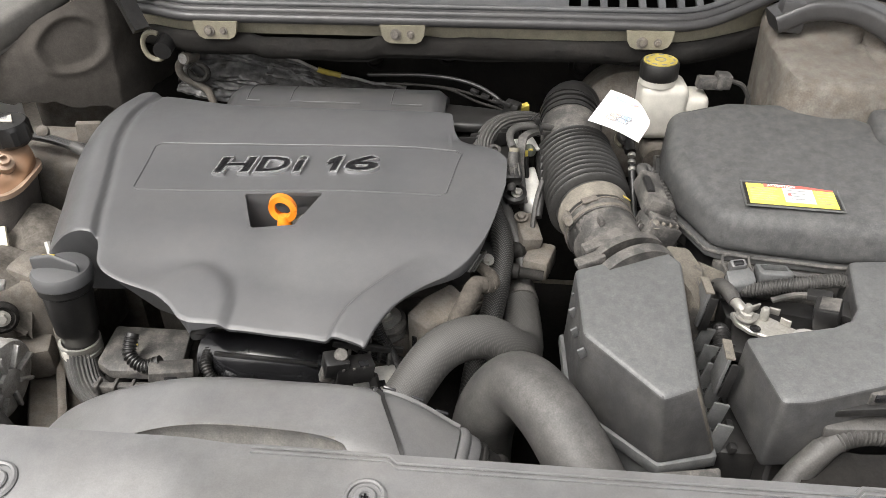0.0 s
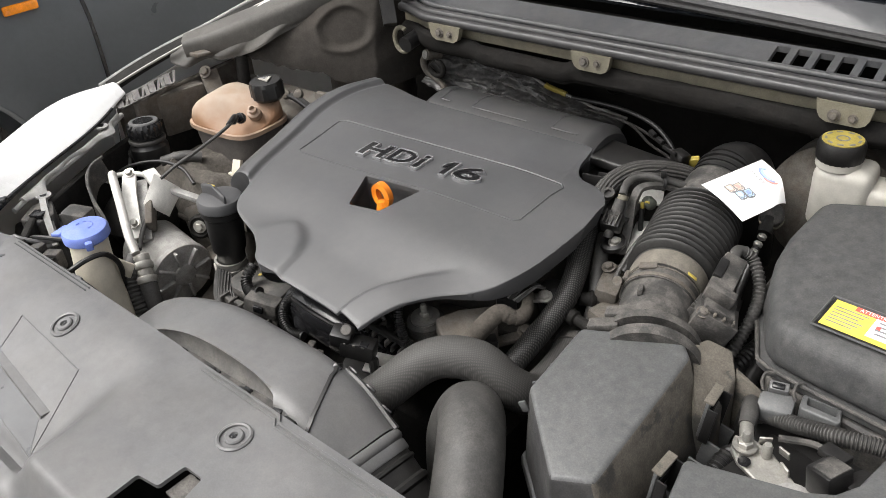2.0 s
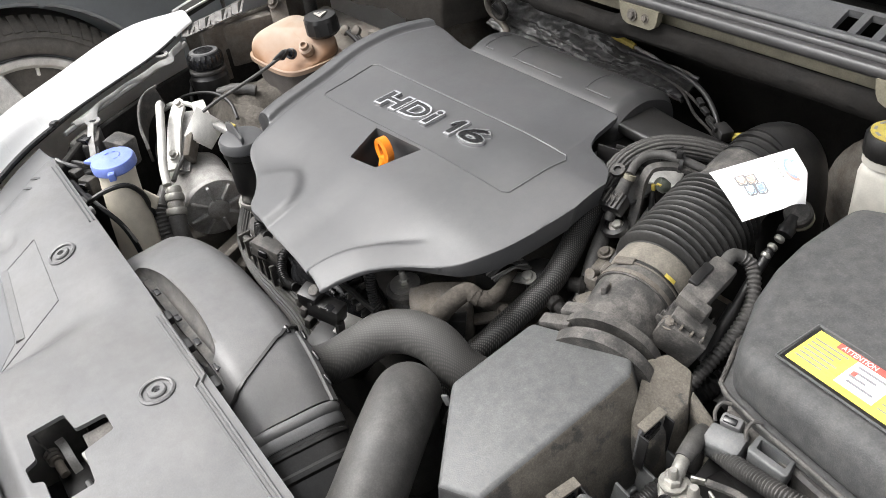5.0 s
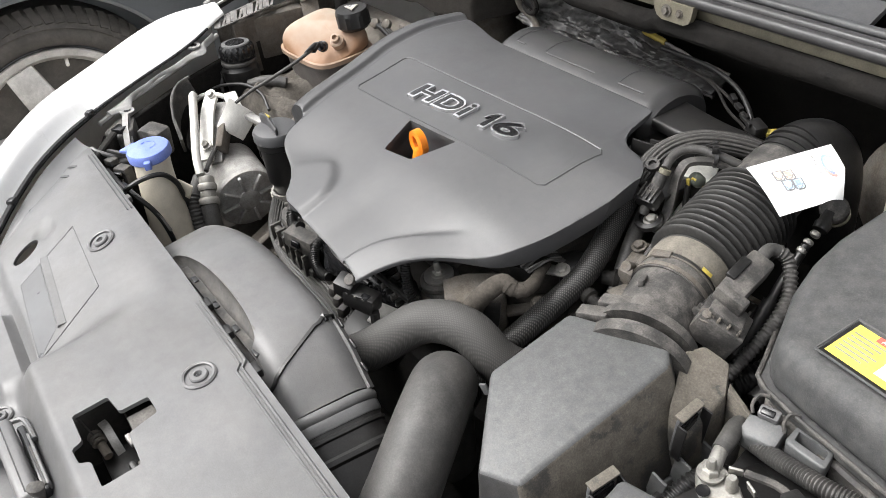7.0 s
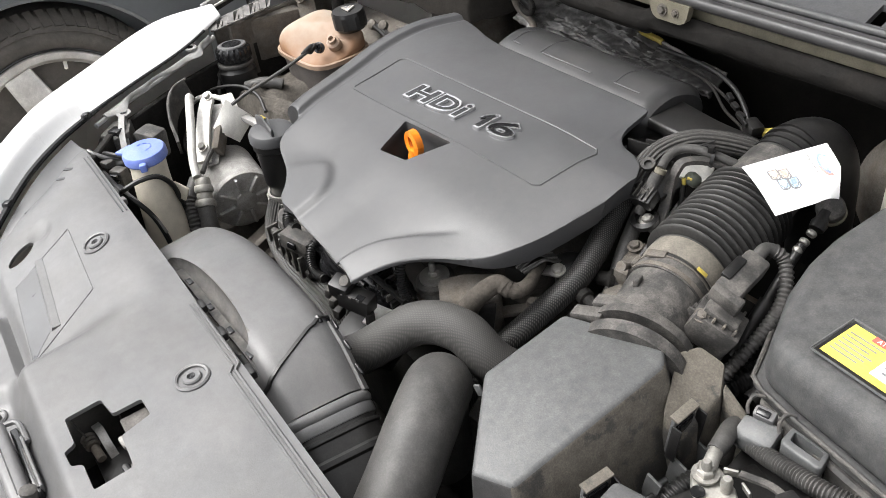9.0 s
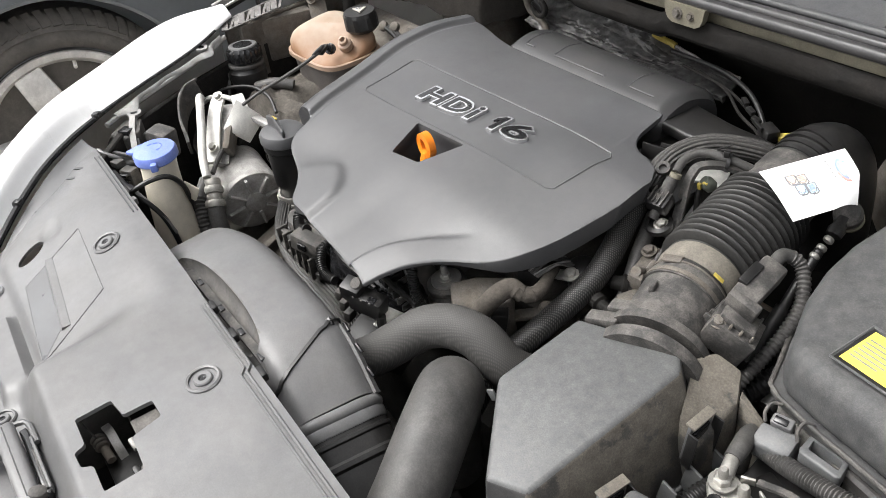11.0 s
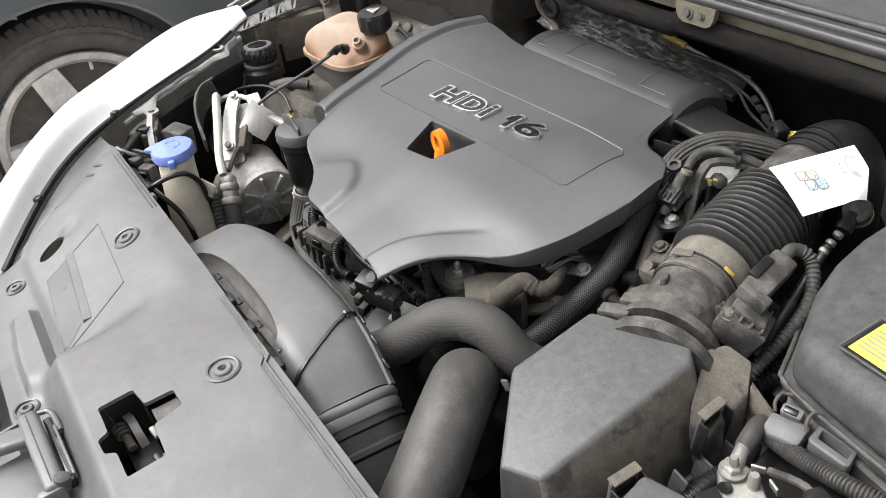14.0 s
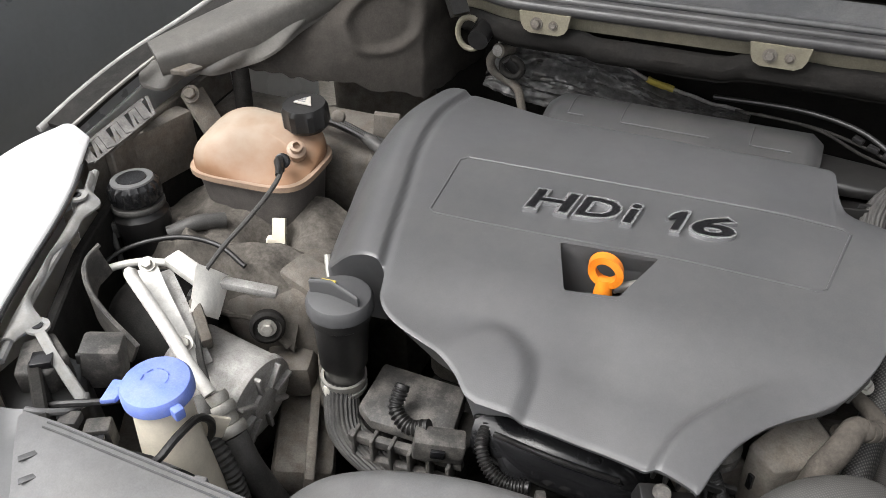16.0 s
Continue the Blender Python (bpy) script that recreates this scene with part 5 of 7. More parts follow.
# ---- air filter box ----
airbox = thing("air_filter_box", "dusty black plastic air filter housing with ribbed sides", "air filter", (.13, .68, .42))
LID = [(.066, .752, .716), (.186, .785, .728), (.207, .765, .724), (.205, .592, .698), (.150, .575, .696), (.072, .648, .710)]
bm = prism(LID, .610, .72, .006, 3, shrink=.93)
for v in bm.verts:
    if v.co.z > .66:
        v.co.x -= .022 * smooth01((v.co.x - .135) / .06)
bm.normal_update()
# Upward faces keep BOX; side shade is coloured in, mud on the right
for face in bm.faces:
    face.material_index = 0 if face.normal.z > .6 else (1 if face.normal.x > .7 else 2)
part("lid", bm, [BOX, FLANK, BOX_SHADED], airbox)
cx, cy = .148, .686
skirt = [(cx + (x - cx) * 1.13, cy + (y - cy) * 1.10) for x, y, z in LID]
part("flange", prism([(x, y, .612) for x, y in skirt], .596, .612, .003, 2), BOX, airbox)
part("base", prism([(cx + (x - cx) * 1.04, cy + (y - cy) * 1.04, .60) for x, y, z in LID], .44, .60, .006, 2, shrink=1.06), BOX, airbox)
# clips and ribs on the outer side, tabs on the inner side
for x, y, turn in ((.212, .757, 4), (.216, .650, -2)):
    clip = part("clip", box((x, y, .672), (.004, .030, .048), (0, 8, turn), bevel=.001), BOX, airbox)
    part("clip_top", box((x + .004, y, .697), (.010, .030, .003), (0, 8, turn), bevel=.001), FLANK, clip)
    part("clip_slot", box((x + .0035, y, .678), (.003, .022, .016), (0, 8, turn), bevel=.0005), INK, clip)
    for k in (-1, 1):
        part("clip_rib", box((x + .007, y + .016 * k, .668), (.010, .002, .046), (0, 8, turn), bevel=.0006), BLACK, clip)
for k in range(7):
    part("side_rib", box((.222 - .0015 * k, .775 - .030 * k, .625), (.017, .003, .040), (0, 12, 0), bevel=.001), BOX, airbox)
for x, y in ((.060, .735), (.055, .705), (.056, .672), (.062, .640)):
    part("inner_tab", box((x + .010, y, .690), (.008, .003, .013), (0, -24, 20), bevel=.001), BOX, airbox)
part("front_shelf", prism([(.135, .560, .606), (.215, .575, .606), (.215, .520, .590), (.128, .515, .590)], .585, .60, .002, 1), DUSTY, airbox)
part("shoulder", prism([(.170, .798, .710), (.177, .820, .708), (.204, .823, .703), (.220, .800, .690), (.219, .750, .662), (.200, .748, .690)], .60, .70, .004, 2, shrink=.95), FLANK, airbox, "dusty raised corner")
part("shoulder_wall", prism([(.214, .812, .692), (.244, .806, .682), (.246, .801, .682), (.218, .804, .692)], .60, .69, .001, 1), FLANK, airbox)
part("inlet_pipe", box((.235, .70, .56), (.05, .22, .10), bevel=.01), BLACK, airbox)

# ---- air hose to the turbo ----
snorkel = thing("air_hose", "black corrugated rubber air hose with clamps", "hose", (.09, .97, .62))
AXIS = [(.108, .838, .696, .042), (.101, .862, .700, .0425), (.092, .900, .704, .045), (.084, .95, .709, .0455), (.074, 1.00, .715, .0445), (.069, 1.045, .725, .042), (.067, 1.080, .735, .040), (.067, 1.105, .741, .039)]
part("bellows", tube(AXIS, smooth=10, steps=40, ripple=(.23, .68, 13, .0088)), BELLOWS, snorkel)
part("upper_sleeve", tube([(.0730, 1.014, .7190, .0435), (.0695, 1.042, .7250, .0428), (.0675, 1.070, .7325, .0418)], smooth=4, steps=40), DUSTY, snorkel, "smooth dusty cuff")
for k in range(3):
    y_ = 1.074 + .010 * k
    part("sleeve_ring", tube([(.0672, y_, .7335 + .0025 * k, .0415 + .0008 * k), (.0672, y_ + .005, .7348 + .0025 * k, .0415 + .0008 * k)], smooth=1, steps=36), BLACK, snorkel)
part("elbow", tube([(.067, 1.098, .740, .0415), (.069, 1.112, .741, .0405), (.075, 1.126, .736, .0390), (.082, 1.134, .712, .0375), (.086, 1.137, .66, .036), (.087, 1.138, .60, .036)], smooth=8, steps=32), BLACK, snorkel)
for k in range(5):
    part("elbow_rib", box((.098 - .003 * k, 1.150 - .010 * k, .735 + .002 * k), (.014, .003, .03), (0, -30, 20), bevel=.001), BLACK, snorkel)
part("dust_band", tube([(.0990, .872, .7012, .0440), (.0965, .884, .7025, .0462), (.0940, .896, .7038, .0455)], smooth=3, steps=40), SETTLED, snorkel, "band of pale dust")
clamp = part("clamp_band", tube([(.1035, .850, .6985, .0437), (.0995, .867, .7005, .0437)], smooth=1, steps=40), DUSTY, snorkel, "dull steel clamp band")
part("clamp_wire", tube([(.1030, .852, .6988, .0445), (.1018, .857, .6994, .0445)], smooth=1, steps=40), GRIME, clamp)
part("clamp_wire", tube([(.1000, .865, .7003, .0445), (.0995, .867, .7005, .0445)], smooth=1, steps=40), GRIME, clamp)
part("clamp_tail", box((.085, .858, .7425), (.020, .010, .003), (4, -8, 22), bevel=.001), GRIME, clamp)
part("clamp_screw", lathe([(.004, 0), (.004, .010), (.0055, .010), (.0055, .015), (0, .015)], (.0575, .846, .718), (.2, -.8, .5), 14), GRIME, clamp)
part("clamp_housing", box((.0595, .855, .716), (.007, .016, .015), (0, 20, 20), bevel=.002), GRIME, clamp)
part("paint_dot", box((.131, .872, .738), (.012, .005, .001), (0, 38, 22), bevel=.0003), YELLOW, clamp, "yellow paint mark")

meter = thing("air_flow_meter", "dusty black air flow meter with a plug", "sensor", (.13, .81, .60))
part("tube", tube([(.122, .795, .692, .0405), (.112, .825, .696, .0405), (.106, .845, .698, .042), (.103, .855, .699, .042)], smooth=2, steps=36), DUSTY, meter)
part("flange_front", tube([(.1385, .768, .683, .054), (.1335, .780, .685, .0545)], smooth=1, steps=40), DUSTY, meter)
part("flange_back", tube([(.1285, .790, .688, .0535), (.1245, .800, .690, .052)], smooth=1, steps=40), DUSTY, meter)
for x, y, z in ((.084, .768, .716), (.092, .790, .722)):
    part("hook", box((x, y, z), (.034, .016, .010), (0, -14, 20), bevel=.002), DUSTY, meter)
part("lug", box((.097, .820, .736), (.006, .012, .010), (0, 0, 20), bevel=.0015), DUSTY, meter)
body = part("sensor_body", box((.166, .851, .704), (.046, .036, .034), (0, 26, 22), bevel=.0018), DUSTY, meter)
screw((.1625, .8360, .7245), (.35, -.3, .8), .0048, body, GRIME)
part("body_step", box((.172, .855, .722), (.034, .024, .008), (0, 26, 22), bevel=.001), DUSTY, body)
for k in range(4):
    part("body_rib", box((.159 + .009 * k, .849 + .004 * k, .7262 - .004 * k), (.0022, .034, .006), (0, 26, 22), bevel=.0005), FLANK, body)
for k in range(3):
    part("body_fin", box((.150, .841 + .008 * k, .710), (.020, .003, .020), (0, 26, 22), bevel=.001), DUSTY, body)
part("plug", box((.161, .889, .737), (.026, .058, .026), (8, 20, 10), bevel=.004), DUSTY, body)
part("plug_latch", box((.157, .884, .752), (.010, .030, .006), (8, 20, 10), bevel=.002), BLACK, body)
part("plug_collar", box((.167, .861, .729), (.032, .012, .032), (8, 20, 10), bevel=.003), DUSTY, body)
part("cable", tube([(.156, .916, .743), (.154, .936, .745), (.168, .946, .733), (.187, .925, .713), (.194, .893, .695), (.190, .85, .665), (.18, .80, .62)], .0066, 14, 10, ripple=(.12, .98, 40, .0008)), RUBBER, meter)
big = thing("coolant_hose", "black corrugated hose in the dark behind the meter", "hose", (.20, .90, .60))
part("wall", tube([(.19, 1.02, .60), (.205, .95, .64), (.195, .88, .64), (.17, .82, .62)], .0115, 16, 8, ripple=(.05, .95, 34, .0009)), BLACK, big)
part("second_wall", tube([(.17, 1.06, .62), (.20, 1.00, .66), (.215, .93, .655), (.21, .86, .63)], .009, 14, 8), BLACK, big)
line = thing("air_conditioning_line", "metal refrigerant line with a black valve cap", "pipe", (.16, 1.0, .66))
part("valve_cap", lathe([(.0120, 0), (.0145, .003), (.0145, .012), (.012, .015), (0, .015)], (.146, 1.052, .728), (.15, -.55, .8), 24), DUSTY, line)
part("cap_ring", lathe([(.0150, 0), (.0150, .003), (.013, .003), (.013, 0)], (.1445, 1.0565, .7225), (.15, -.55, .8), 24), CREAM, line, "pale cream ring")
part("valve_stem", lathe([(.008, 0), (.009, .008), (.007, .012), (.007, .022), (0, .022)], (.150, 1.022, .722), (-.1, .7, .4), 16), BLACK, line)
for k in range(3):
    part("union_nut", lathe([(.0048, 0), (.0056, .0015), (.0056, .004), (.0046, .0055), (0, .0055)], (.151, 1.016 - .010 * k, .723 - .0055 * k), (0, -.85, -.45), 10), STEEL, line, "bright union nut")
part("pipe", tube([(.151, 1.000, .714), (.152, .985, .702), (.153, .965, .685), (.154, .945, .665)], .0052, 12, 6), BLACK, line)
part("sleeve", tube([(.1545, .950, .670), (.155, .930, .650), (.156, .905, .62)], .0085, 12, 4), BLACK, line)

# ---- oil change card, hung on the hose ----
a, b, c, d = (Vector(p) for p in ((.084, .979, .789), (.148, .951, .774), (.179, 1.023, .782), (.119, 1.066, .794)))


def card_at(u, v, lift=0.0):
    p = a.lerp(b, u).lerp(d.lerp(c, u), v)
    curl = max(0.0, u + v - 1.55)
    return (p.x - .02 * curl, p.y - .01 * curl, p.z + lift + .003 * math.sin(math.pi * u) - .05 * curl ** 2)


card = thing("service_card", "white oil change card with small pictures, hung on the hose", "card", (.13, 1.0, .76))
skin = part("sheet", sheet(np.linspace(0, 1, 22), np.linspace(0, 1, 22), card_at, .0006), PAPER, card)


def print_patch(u0, v0, u1, v1, mat, lift=.0005):
    part("print", sheet(np.linspace(u0, u1, 5), np.linspace(v0, v1, 5), lambda u, v: card_at(u, v, lift), .0002), mat, skin)


INK_RED = material("print_red", (.65, .10, .08), .5, bump=0)
INK_GREY = material("print_grey", (.20, .20, .21), .5, bump=0)
INK_PALE = material("print_pale", (.78, .72, .66), .5, bump=0)
INK_SKY = material("print_sky", (.42, .56, .72), .5, bump=0)
FAINT_RED = material("faint_red", (.70, .36, .32), .5, bump=0)
FAINT_BLUE = material("faint_blue", (.30, .38, .62), .5, bump=0)
INK_TAN = material("print_tan", (.66, .52, .42), .5, bump=0)


def stroke(points, mat, w=.0007):
    """A printed line on the card."""
    part("print", tube([card_at(u, v, .0004) for u, v in points], w, 4, 1, section=[(-1, -.3), (1, -.3), (1, .3), (-1, .3)]), mat, skin)


def bottle(u, v, body, band):
    """A small printed oil can: body, label, shoulder and cap."""
    print_patch(u, v, u + .17, v + .10, body)
    print_patch(u + .03, v + .02, u + .12, v + .075, band, .0008)
    print_patch(u + .17, v + .02, u + .20, v + .06, INK_GREY)
    stroke([(u, v), (u + .17, v), (u + .195, v + .03), (u + .195, v + .075), (u + .17, v + .105), (u, v + .105), (u, v)], INK_GREY)
    stroke([(u + .10, v + .008), (u + .155, v + .03), (u + .155, v + .07), (u + .10, v + .095)], INK_GREY, .0005)


bottle(.26, .20, INK_TAN, INK_PALE)
bottle(.47, .24, INK_SKY, INK_PALE)
bottle(.30, .31, INK_TAN, FAINT_RED)
bottle(.50, .36, INK_SKY, FAINT_BLUE)
for k in range(5):
    print_patch(.14 + .085 * k, .715, .20 + .085 * k, .722, INK_GREY)
    print_patch(.165 + .085 * k, .690, .175 + .085 * k, .722, INK_GREY)
for mat, r, g0, g1 in ((INK_SKY, .11, 140, 330), (FAINT_BLUE, .135, 190, 350), (FAINT_RED, .16, 280, 360)):
    stroke([(.40 + r * 1.5 * math.cos(radians(g)), .87 + r * .55 * math.sin(radians(g))) for g in np.linspace(g0, g1, 12)], mat, .0017)

# ---- battery cover ----
battery = thing("battery_box", "large dusty black battery cover with a warning sticker", "battery box", (.40, .93, .46))
TOP = [(.200, 1.055, .772), (.192, .985, .760), (.194, .945, .752), (.204, .905, .748), (.221, .868, .745), (.233, .840, .744), (.247, .8325, .744), (.280, .8255, .744), (.330, .8185, .745), (.365, .8135, .745), (.60, .800, .748), (.62, 1.01, .770), (.47, 1.03, .774), (.415, 1.066, .777), (.36, 1.080, .778), (.28, 1.082, .778)]
hood = part("lid", prism(TOP, .692, .76, .020, 5, shrink=.965), HOOD, battery, sharp=50)
mx, my = .40, .935
rim = [(mx + (x - mx) * 1.045, my + (y - my) * 1.055) for x, y, z in TOP]
part("lid_flange", tube([(x, y, .6945) for x, y in dense(rim, 6, True)], .0024, 8, 1), DUSTY, hood, "worn pale flange edge")
part("lid_skirt", prism([(x, y, .694) for x, y in rim], .684, .694, .002, 1), HOOD, battery)
part("side_hollow", prism([(.186, .985, .700), (.190, .930, .700), (.225, .885, .700), (.245, .900, .700), (.230, .985, .700)], .61, .70, .006, 2), DUSTY, battery)
part("tray", prism([(mx + (x - mx) * .96, my + (y - my) * .96, .685) for x, y, z in TOP], .46, .685, .006, 2), BLACK, battery)
# raised block with a warning triangle
block_r = part("raised_block", prism([(.455, 1.045, .792), (.62, 1.04, .790), (.62, .92, .775), (.50, .93, .776), (.452, .985, .782)], .74, .79, .012, 3), HOOD, battery)
tri_ = [(.487, 1.020, .7915), (.540, 1.016, .7915), (.510, .978, .787)]
part("triangle_line", tube([tuple(Vector(tri_[k // 6 % 3]).lerp(Vector(tri_[(k // 6 + 1) % 3]), k % 6 / 6)) for k in range(19)], .0009, 5, 1), BLACK, block_r)
# sticker: black border, yellow field, red head, white box with small unreadable print
s0, s1, s3 = Vector((.271, .899, .7515)), Vector((.376, .893, .7525)), Vector((.268, .848, .7505))


def sticker_at(u, v, lift):
    p = s0 + (s1 - s0) * u + (s3 - s0) * v
    return (p.x, p.y - .004 * u, p.z + lift)


def decal(name, u0, v0, u1, v1, lift, mat, parent):
    return part(name, sheet(np.linspace(u0, u1, 5), np.linspace(v0, v1, 4), lambda u, v: sticker_at(u, v, lift), .0003), mat, parent)


LEMON = material("sticker_yellow", (.82, .66, .10), .4, dust=.08, bump=.03, vary=.06)
back = decal("sticker", 0, 0, 1, 1, .0008, BLACK, hood)
tagged(back, "yellow, red and white warning sticker")
part("sticker_edge", tube([sticker_at(u, v, .0008) for u, v in dense([(-.02, -.03), (1.02, -.03), (1.02, 1.03), (-.02, 1.03)], 6, True)], .0012, 6, 1), BOX, back)
decal("yellow_field", .03, .06, .97, .94, .0013, LEMON, back)
decal("red_band", .22, .06, .97, .20, .0017, INK_RED, back)
word = bpy.data.curves.new("word", "FONT")
word.body, word.size, word.extrude = "ATTENTION", 1.0, 0.01
holder = new("word", word)
bpy.context.view_layer.update()
flat_me = bpy.data.meshes.new_from_object(holder.evaluated_get(bpy.context.evaluated_depsgraph_get()))
bm = bmesh.new()
bm.from_mesh(flat_me)
bpy.data.objects.remove(holder), bpy.data.curves.remove(word), bpy.data.meshes.remove(flat_me)
wide_w = max(v.co.x for v in bm.verts)
for v in bm.verts:
    v.co = Vector(sticker_at(.26 + .30 * v.co.x / wide_w, .18 - .10 * v.co.y / .73, .0021 + .0002 * (v.co.z > 0)))
part("head_word", bm, PAPER, back)
decal("white_box", .42, .20, .74, .80, .0017, PAPER, back)
for k in range(6):
    decal("print_bar", .06, .26 + .10 * k, .36 - .03 * (k % 3), .285 + .10 * k, .0017, INK_GREY, back)
for k in range(4):
    decal("print_bar", .46 + .02 * (k % 2), .28 + .12 * k, .70 - .05 * (k % 3), .32 + .12 * k, .0021, INK_GREY, back)
decal("print_bar", .46, .42, .50, .52, .0021, INK_RED, back)
for k in range(5):
    decal("print_bar", .78, .28 + .12 * k, .94, .30 + .12 * k, .0017, INK_GREY, back)
# latch and slot on the front of the tray
part("tray_face", prism([(.236, .836, .683), (.345, .818, .683), (.39, .812, .683), (.39, .800, .683), (.340, .806, .683), (.244, .822, .683)], .60, .683, .003, 1), DUSTY, battery)
catch = part("catch", prism([(.2455, .8005, .688), (.2775, .8105, .689), (.2805, .7905, .682), (.2760, .7870, .680), (.2540, .7820, .679), (.2475, .7860, .682)], .664, .684, .0025, 2), BOX, battery, "grey release catch")
part("catch_window", box((.2595, .8085, .690), (.019, .011, .013), (20, 0, 14), bevel=.0025), PANEL, catch)
part("window_pane", box((.2595, .8055, .6950), (.012, .006, .006), (20, 0, 14), bevel=.001), INK, catch)
for x, y in ((.2455, .815), (.2765, .8165)):
    part("catch_hoop", tube([(x + .003, y + .006, .696), (x - .003, y, .697), (x - .003, y - .008, .692), (x + .001, y - .012, .686)], .0017, 8, 5), DUSTY, catch)
slot_o = [(.281, .816), (.318, .8145), (.3225, .797), (.3195, .794), (.2865, .7945), (.2835, .798)]
slot = part("slot_frame", cut(prism([(x, y, .690) for x, y in slot_o], .674, .690, .002, 2), prism([(.2860, .8125, .71), (.3145, .8115, .71), (.3170, .8015, .71), (.2890, .8020, .71)], .65, .71, .001, 1)), BOX, battery)
part("slot_floor", prism([(x, y, .671) for x, y in slot_o], .664, .671, .001, 1), INK, slot)
part("front_shelf", prism([(.245, .812, .645), (.40, .790, .650), (.40, .75, .640), (.25, .775, .638)], .60, .64, .004, 2), BLACK, battery)

# ---- battery terminal with its cables ----
term = thing("battery_terminal", "bright steel battery terminal plate with nuts", "terminal", (.285, .715, .64))
plate = part("plate", prism([(.244, .747, .669), (.262, .752, .669), (.283, .745, .669), (.331, .710, .667), (.341, .695, .665), (.314, .692, .665), (.260, .718, .667), (.248, .730, .668)], .6605, .669, .0015, 1), STEEL, term)
part("round_end", lathe([(.017, 0), (.017, .004), (0, .005)], (.318, .702, .669), (0, 0, 1), 24), ALU, plate)
screw((.259, .736, .671), (0, 0, 1), .0078, plate)
part("washer", lathe([(.0105, 0), (.0105, .0015), (0, .0018)], (.259, .736, .6690), (0, 0, 1), 24), ALU, plate)
part("stud", lathe([(.0042, 0), (.0042, .012), (.003, .014), (0, .014)], (.259, .736, .675), (0, 0, 1), 12), STEEL, plate)
part("stud", lathe([(.0050, 0), (.0050, .012), (.0035, .015), (0, .015)], (.279, .738, .669), (0, 0, 1), 12), STEEL, plate)
part("hole", lathe([(.006, 0), (.006, .001), (0, .001)], (.266, .719, .6690), (0, 0, 1), 16), INK, plate)
for x, y, turn in ((.272, .752, 30), (.292, .747, -20), (.300, .728, -35)):
    part("bent_tab", box((x, y, .673), (.012, .0025, .010), (12, 0, turn), bevel=.0008), STEEL, plate)
part("lug", tube([(.258, .741, .673, .0068), (.254, .750, .675, .0066), (.250, .760, .675, .0066)], smooth=4, steps=14), STEEL, plate, "crimped cable lug")
part("cable", tube([(.2505, .758, .675, .0078), (.247, .772, .676, .0086), (.242, .788, .674, .0086), (.238, .801, .664, .0084), (.234, .804, .645, .008), (.230, .80, .61, .008)], smooth=8, steps=16), RUBBER, term, "thick grey cable sleeve")
cab = thing("battery_cable", "grey corrugated battery cable behind the terminal", "cable", (.33, .76, .66))
part("conduit", tube([(.246, .800, .652), (.256, .793, .665), (.280, .787, .673), (.308, .781, .684), (.335, .778, .692), (.362, .782, .694), (.388, .782, .692)], .0078, 14, 10, ripple=(.03, .97, 46, .0011)), RUBBER, cab)
ring_c = part("ring_block", box((.392, .778, .690), (.034, .034, .026), (0, 0, -20), bevel=.004), DUSTY, cab)
part("ring_hole", lathe([(.009, 0), (.009, .002), (0, .002)], (.386, .775, .7035), (0, 0, 1), 18), INK, ring_c)
for k in range(4):
    part("ring_tooth", box((.408, .765 - .008 * k, .702), (.008, .004, .006), (0, 0, -20), bevel=.001), DUSTY, ring_c)
relay = thing("relay_holder", "dusty black relay and connectors beside the terminal", "relay", (.33, .73, .65))
part("relay", box((.338, .722, .692), (.026, .030, .028), (0, -10, -24), bevel=.003), BLACK, relay)
part("relay_rim", box((.338, .722, .7065), (.020, .024, .002), (0, -10, -24), bevel=.0008), DUSTY, relay)
part("relay_top", box((.334, .744, .700), (.026, .016, .008), (0, -6, -20), bevel=.002), BLACK, relay)
part("strap", tube([(.285, .745, .690), (.315, .750, .696), (.345, .738, .700)], .003, 8, 5, section=[(-1, -.5), (1, -.5), (1, .5), (-1, .5)]), DUSTY, relay)
part("floor", box((.32, .735, .636), (.14, .09, .016), (0, 0, -15), bevel=.004), BLACK, relay)
part("side_plug", box((.362, .735, .682), (.028, .03, .02), (0, 0, -30), bevel=.004), BLACK, relay)

# ---- fuse box ----
fuse = thing("fuse_box", "grey plastic fuse box cover with a notched side", "fuse box", (.36, .67, .50))
FUSE = [(.235, .656), (.252, .566), (.280, .570), (.375, .606), (.400, .602), (.46, .615), (.64, .64), (.64, .79), (.52, .765), (.435, .806), (.378, .800), (.362, .714), (.350, .694), (.330, .682)]
bm = prism([(x, y, .7105) for x, y in FUSE], .622, .71, .006, 3, shrink=.965)
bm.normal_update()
# Shade of the lid's sides comes from this darker colour
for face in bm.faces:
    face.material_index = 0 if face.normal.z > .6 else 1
fl = part("lid", bm, [BOX, BOX_SHADED], fuse)
part("raised_fold", prism([(.372, .684, .714), (.64, .705, .726), (.64, .640, .716), (.40, .655, .714)], .70, .71, .003, 2), BOX, fl)
part("body", prism([(x + .006, y + .004, .63) for x, y in FUSE], .47, .63, .004, 1), BLACK, fuse)
for k in range(7):
    part("edge_slot", box((.448 + .016 * k, .792 - .014 * k, .7085), (.012, .006, .008), (0, 0, -42), bevel=.001), BLACK, fl)
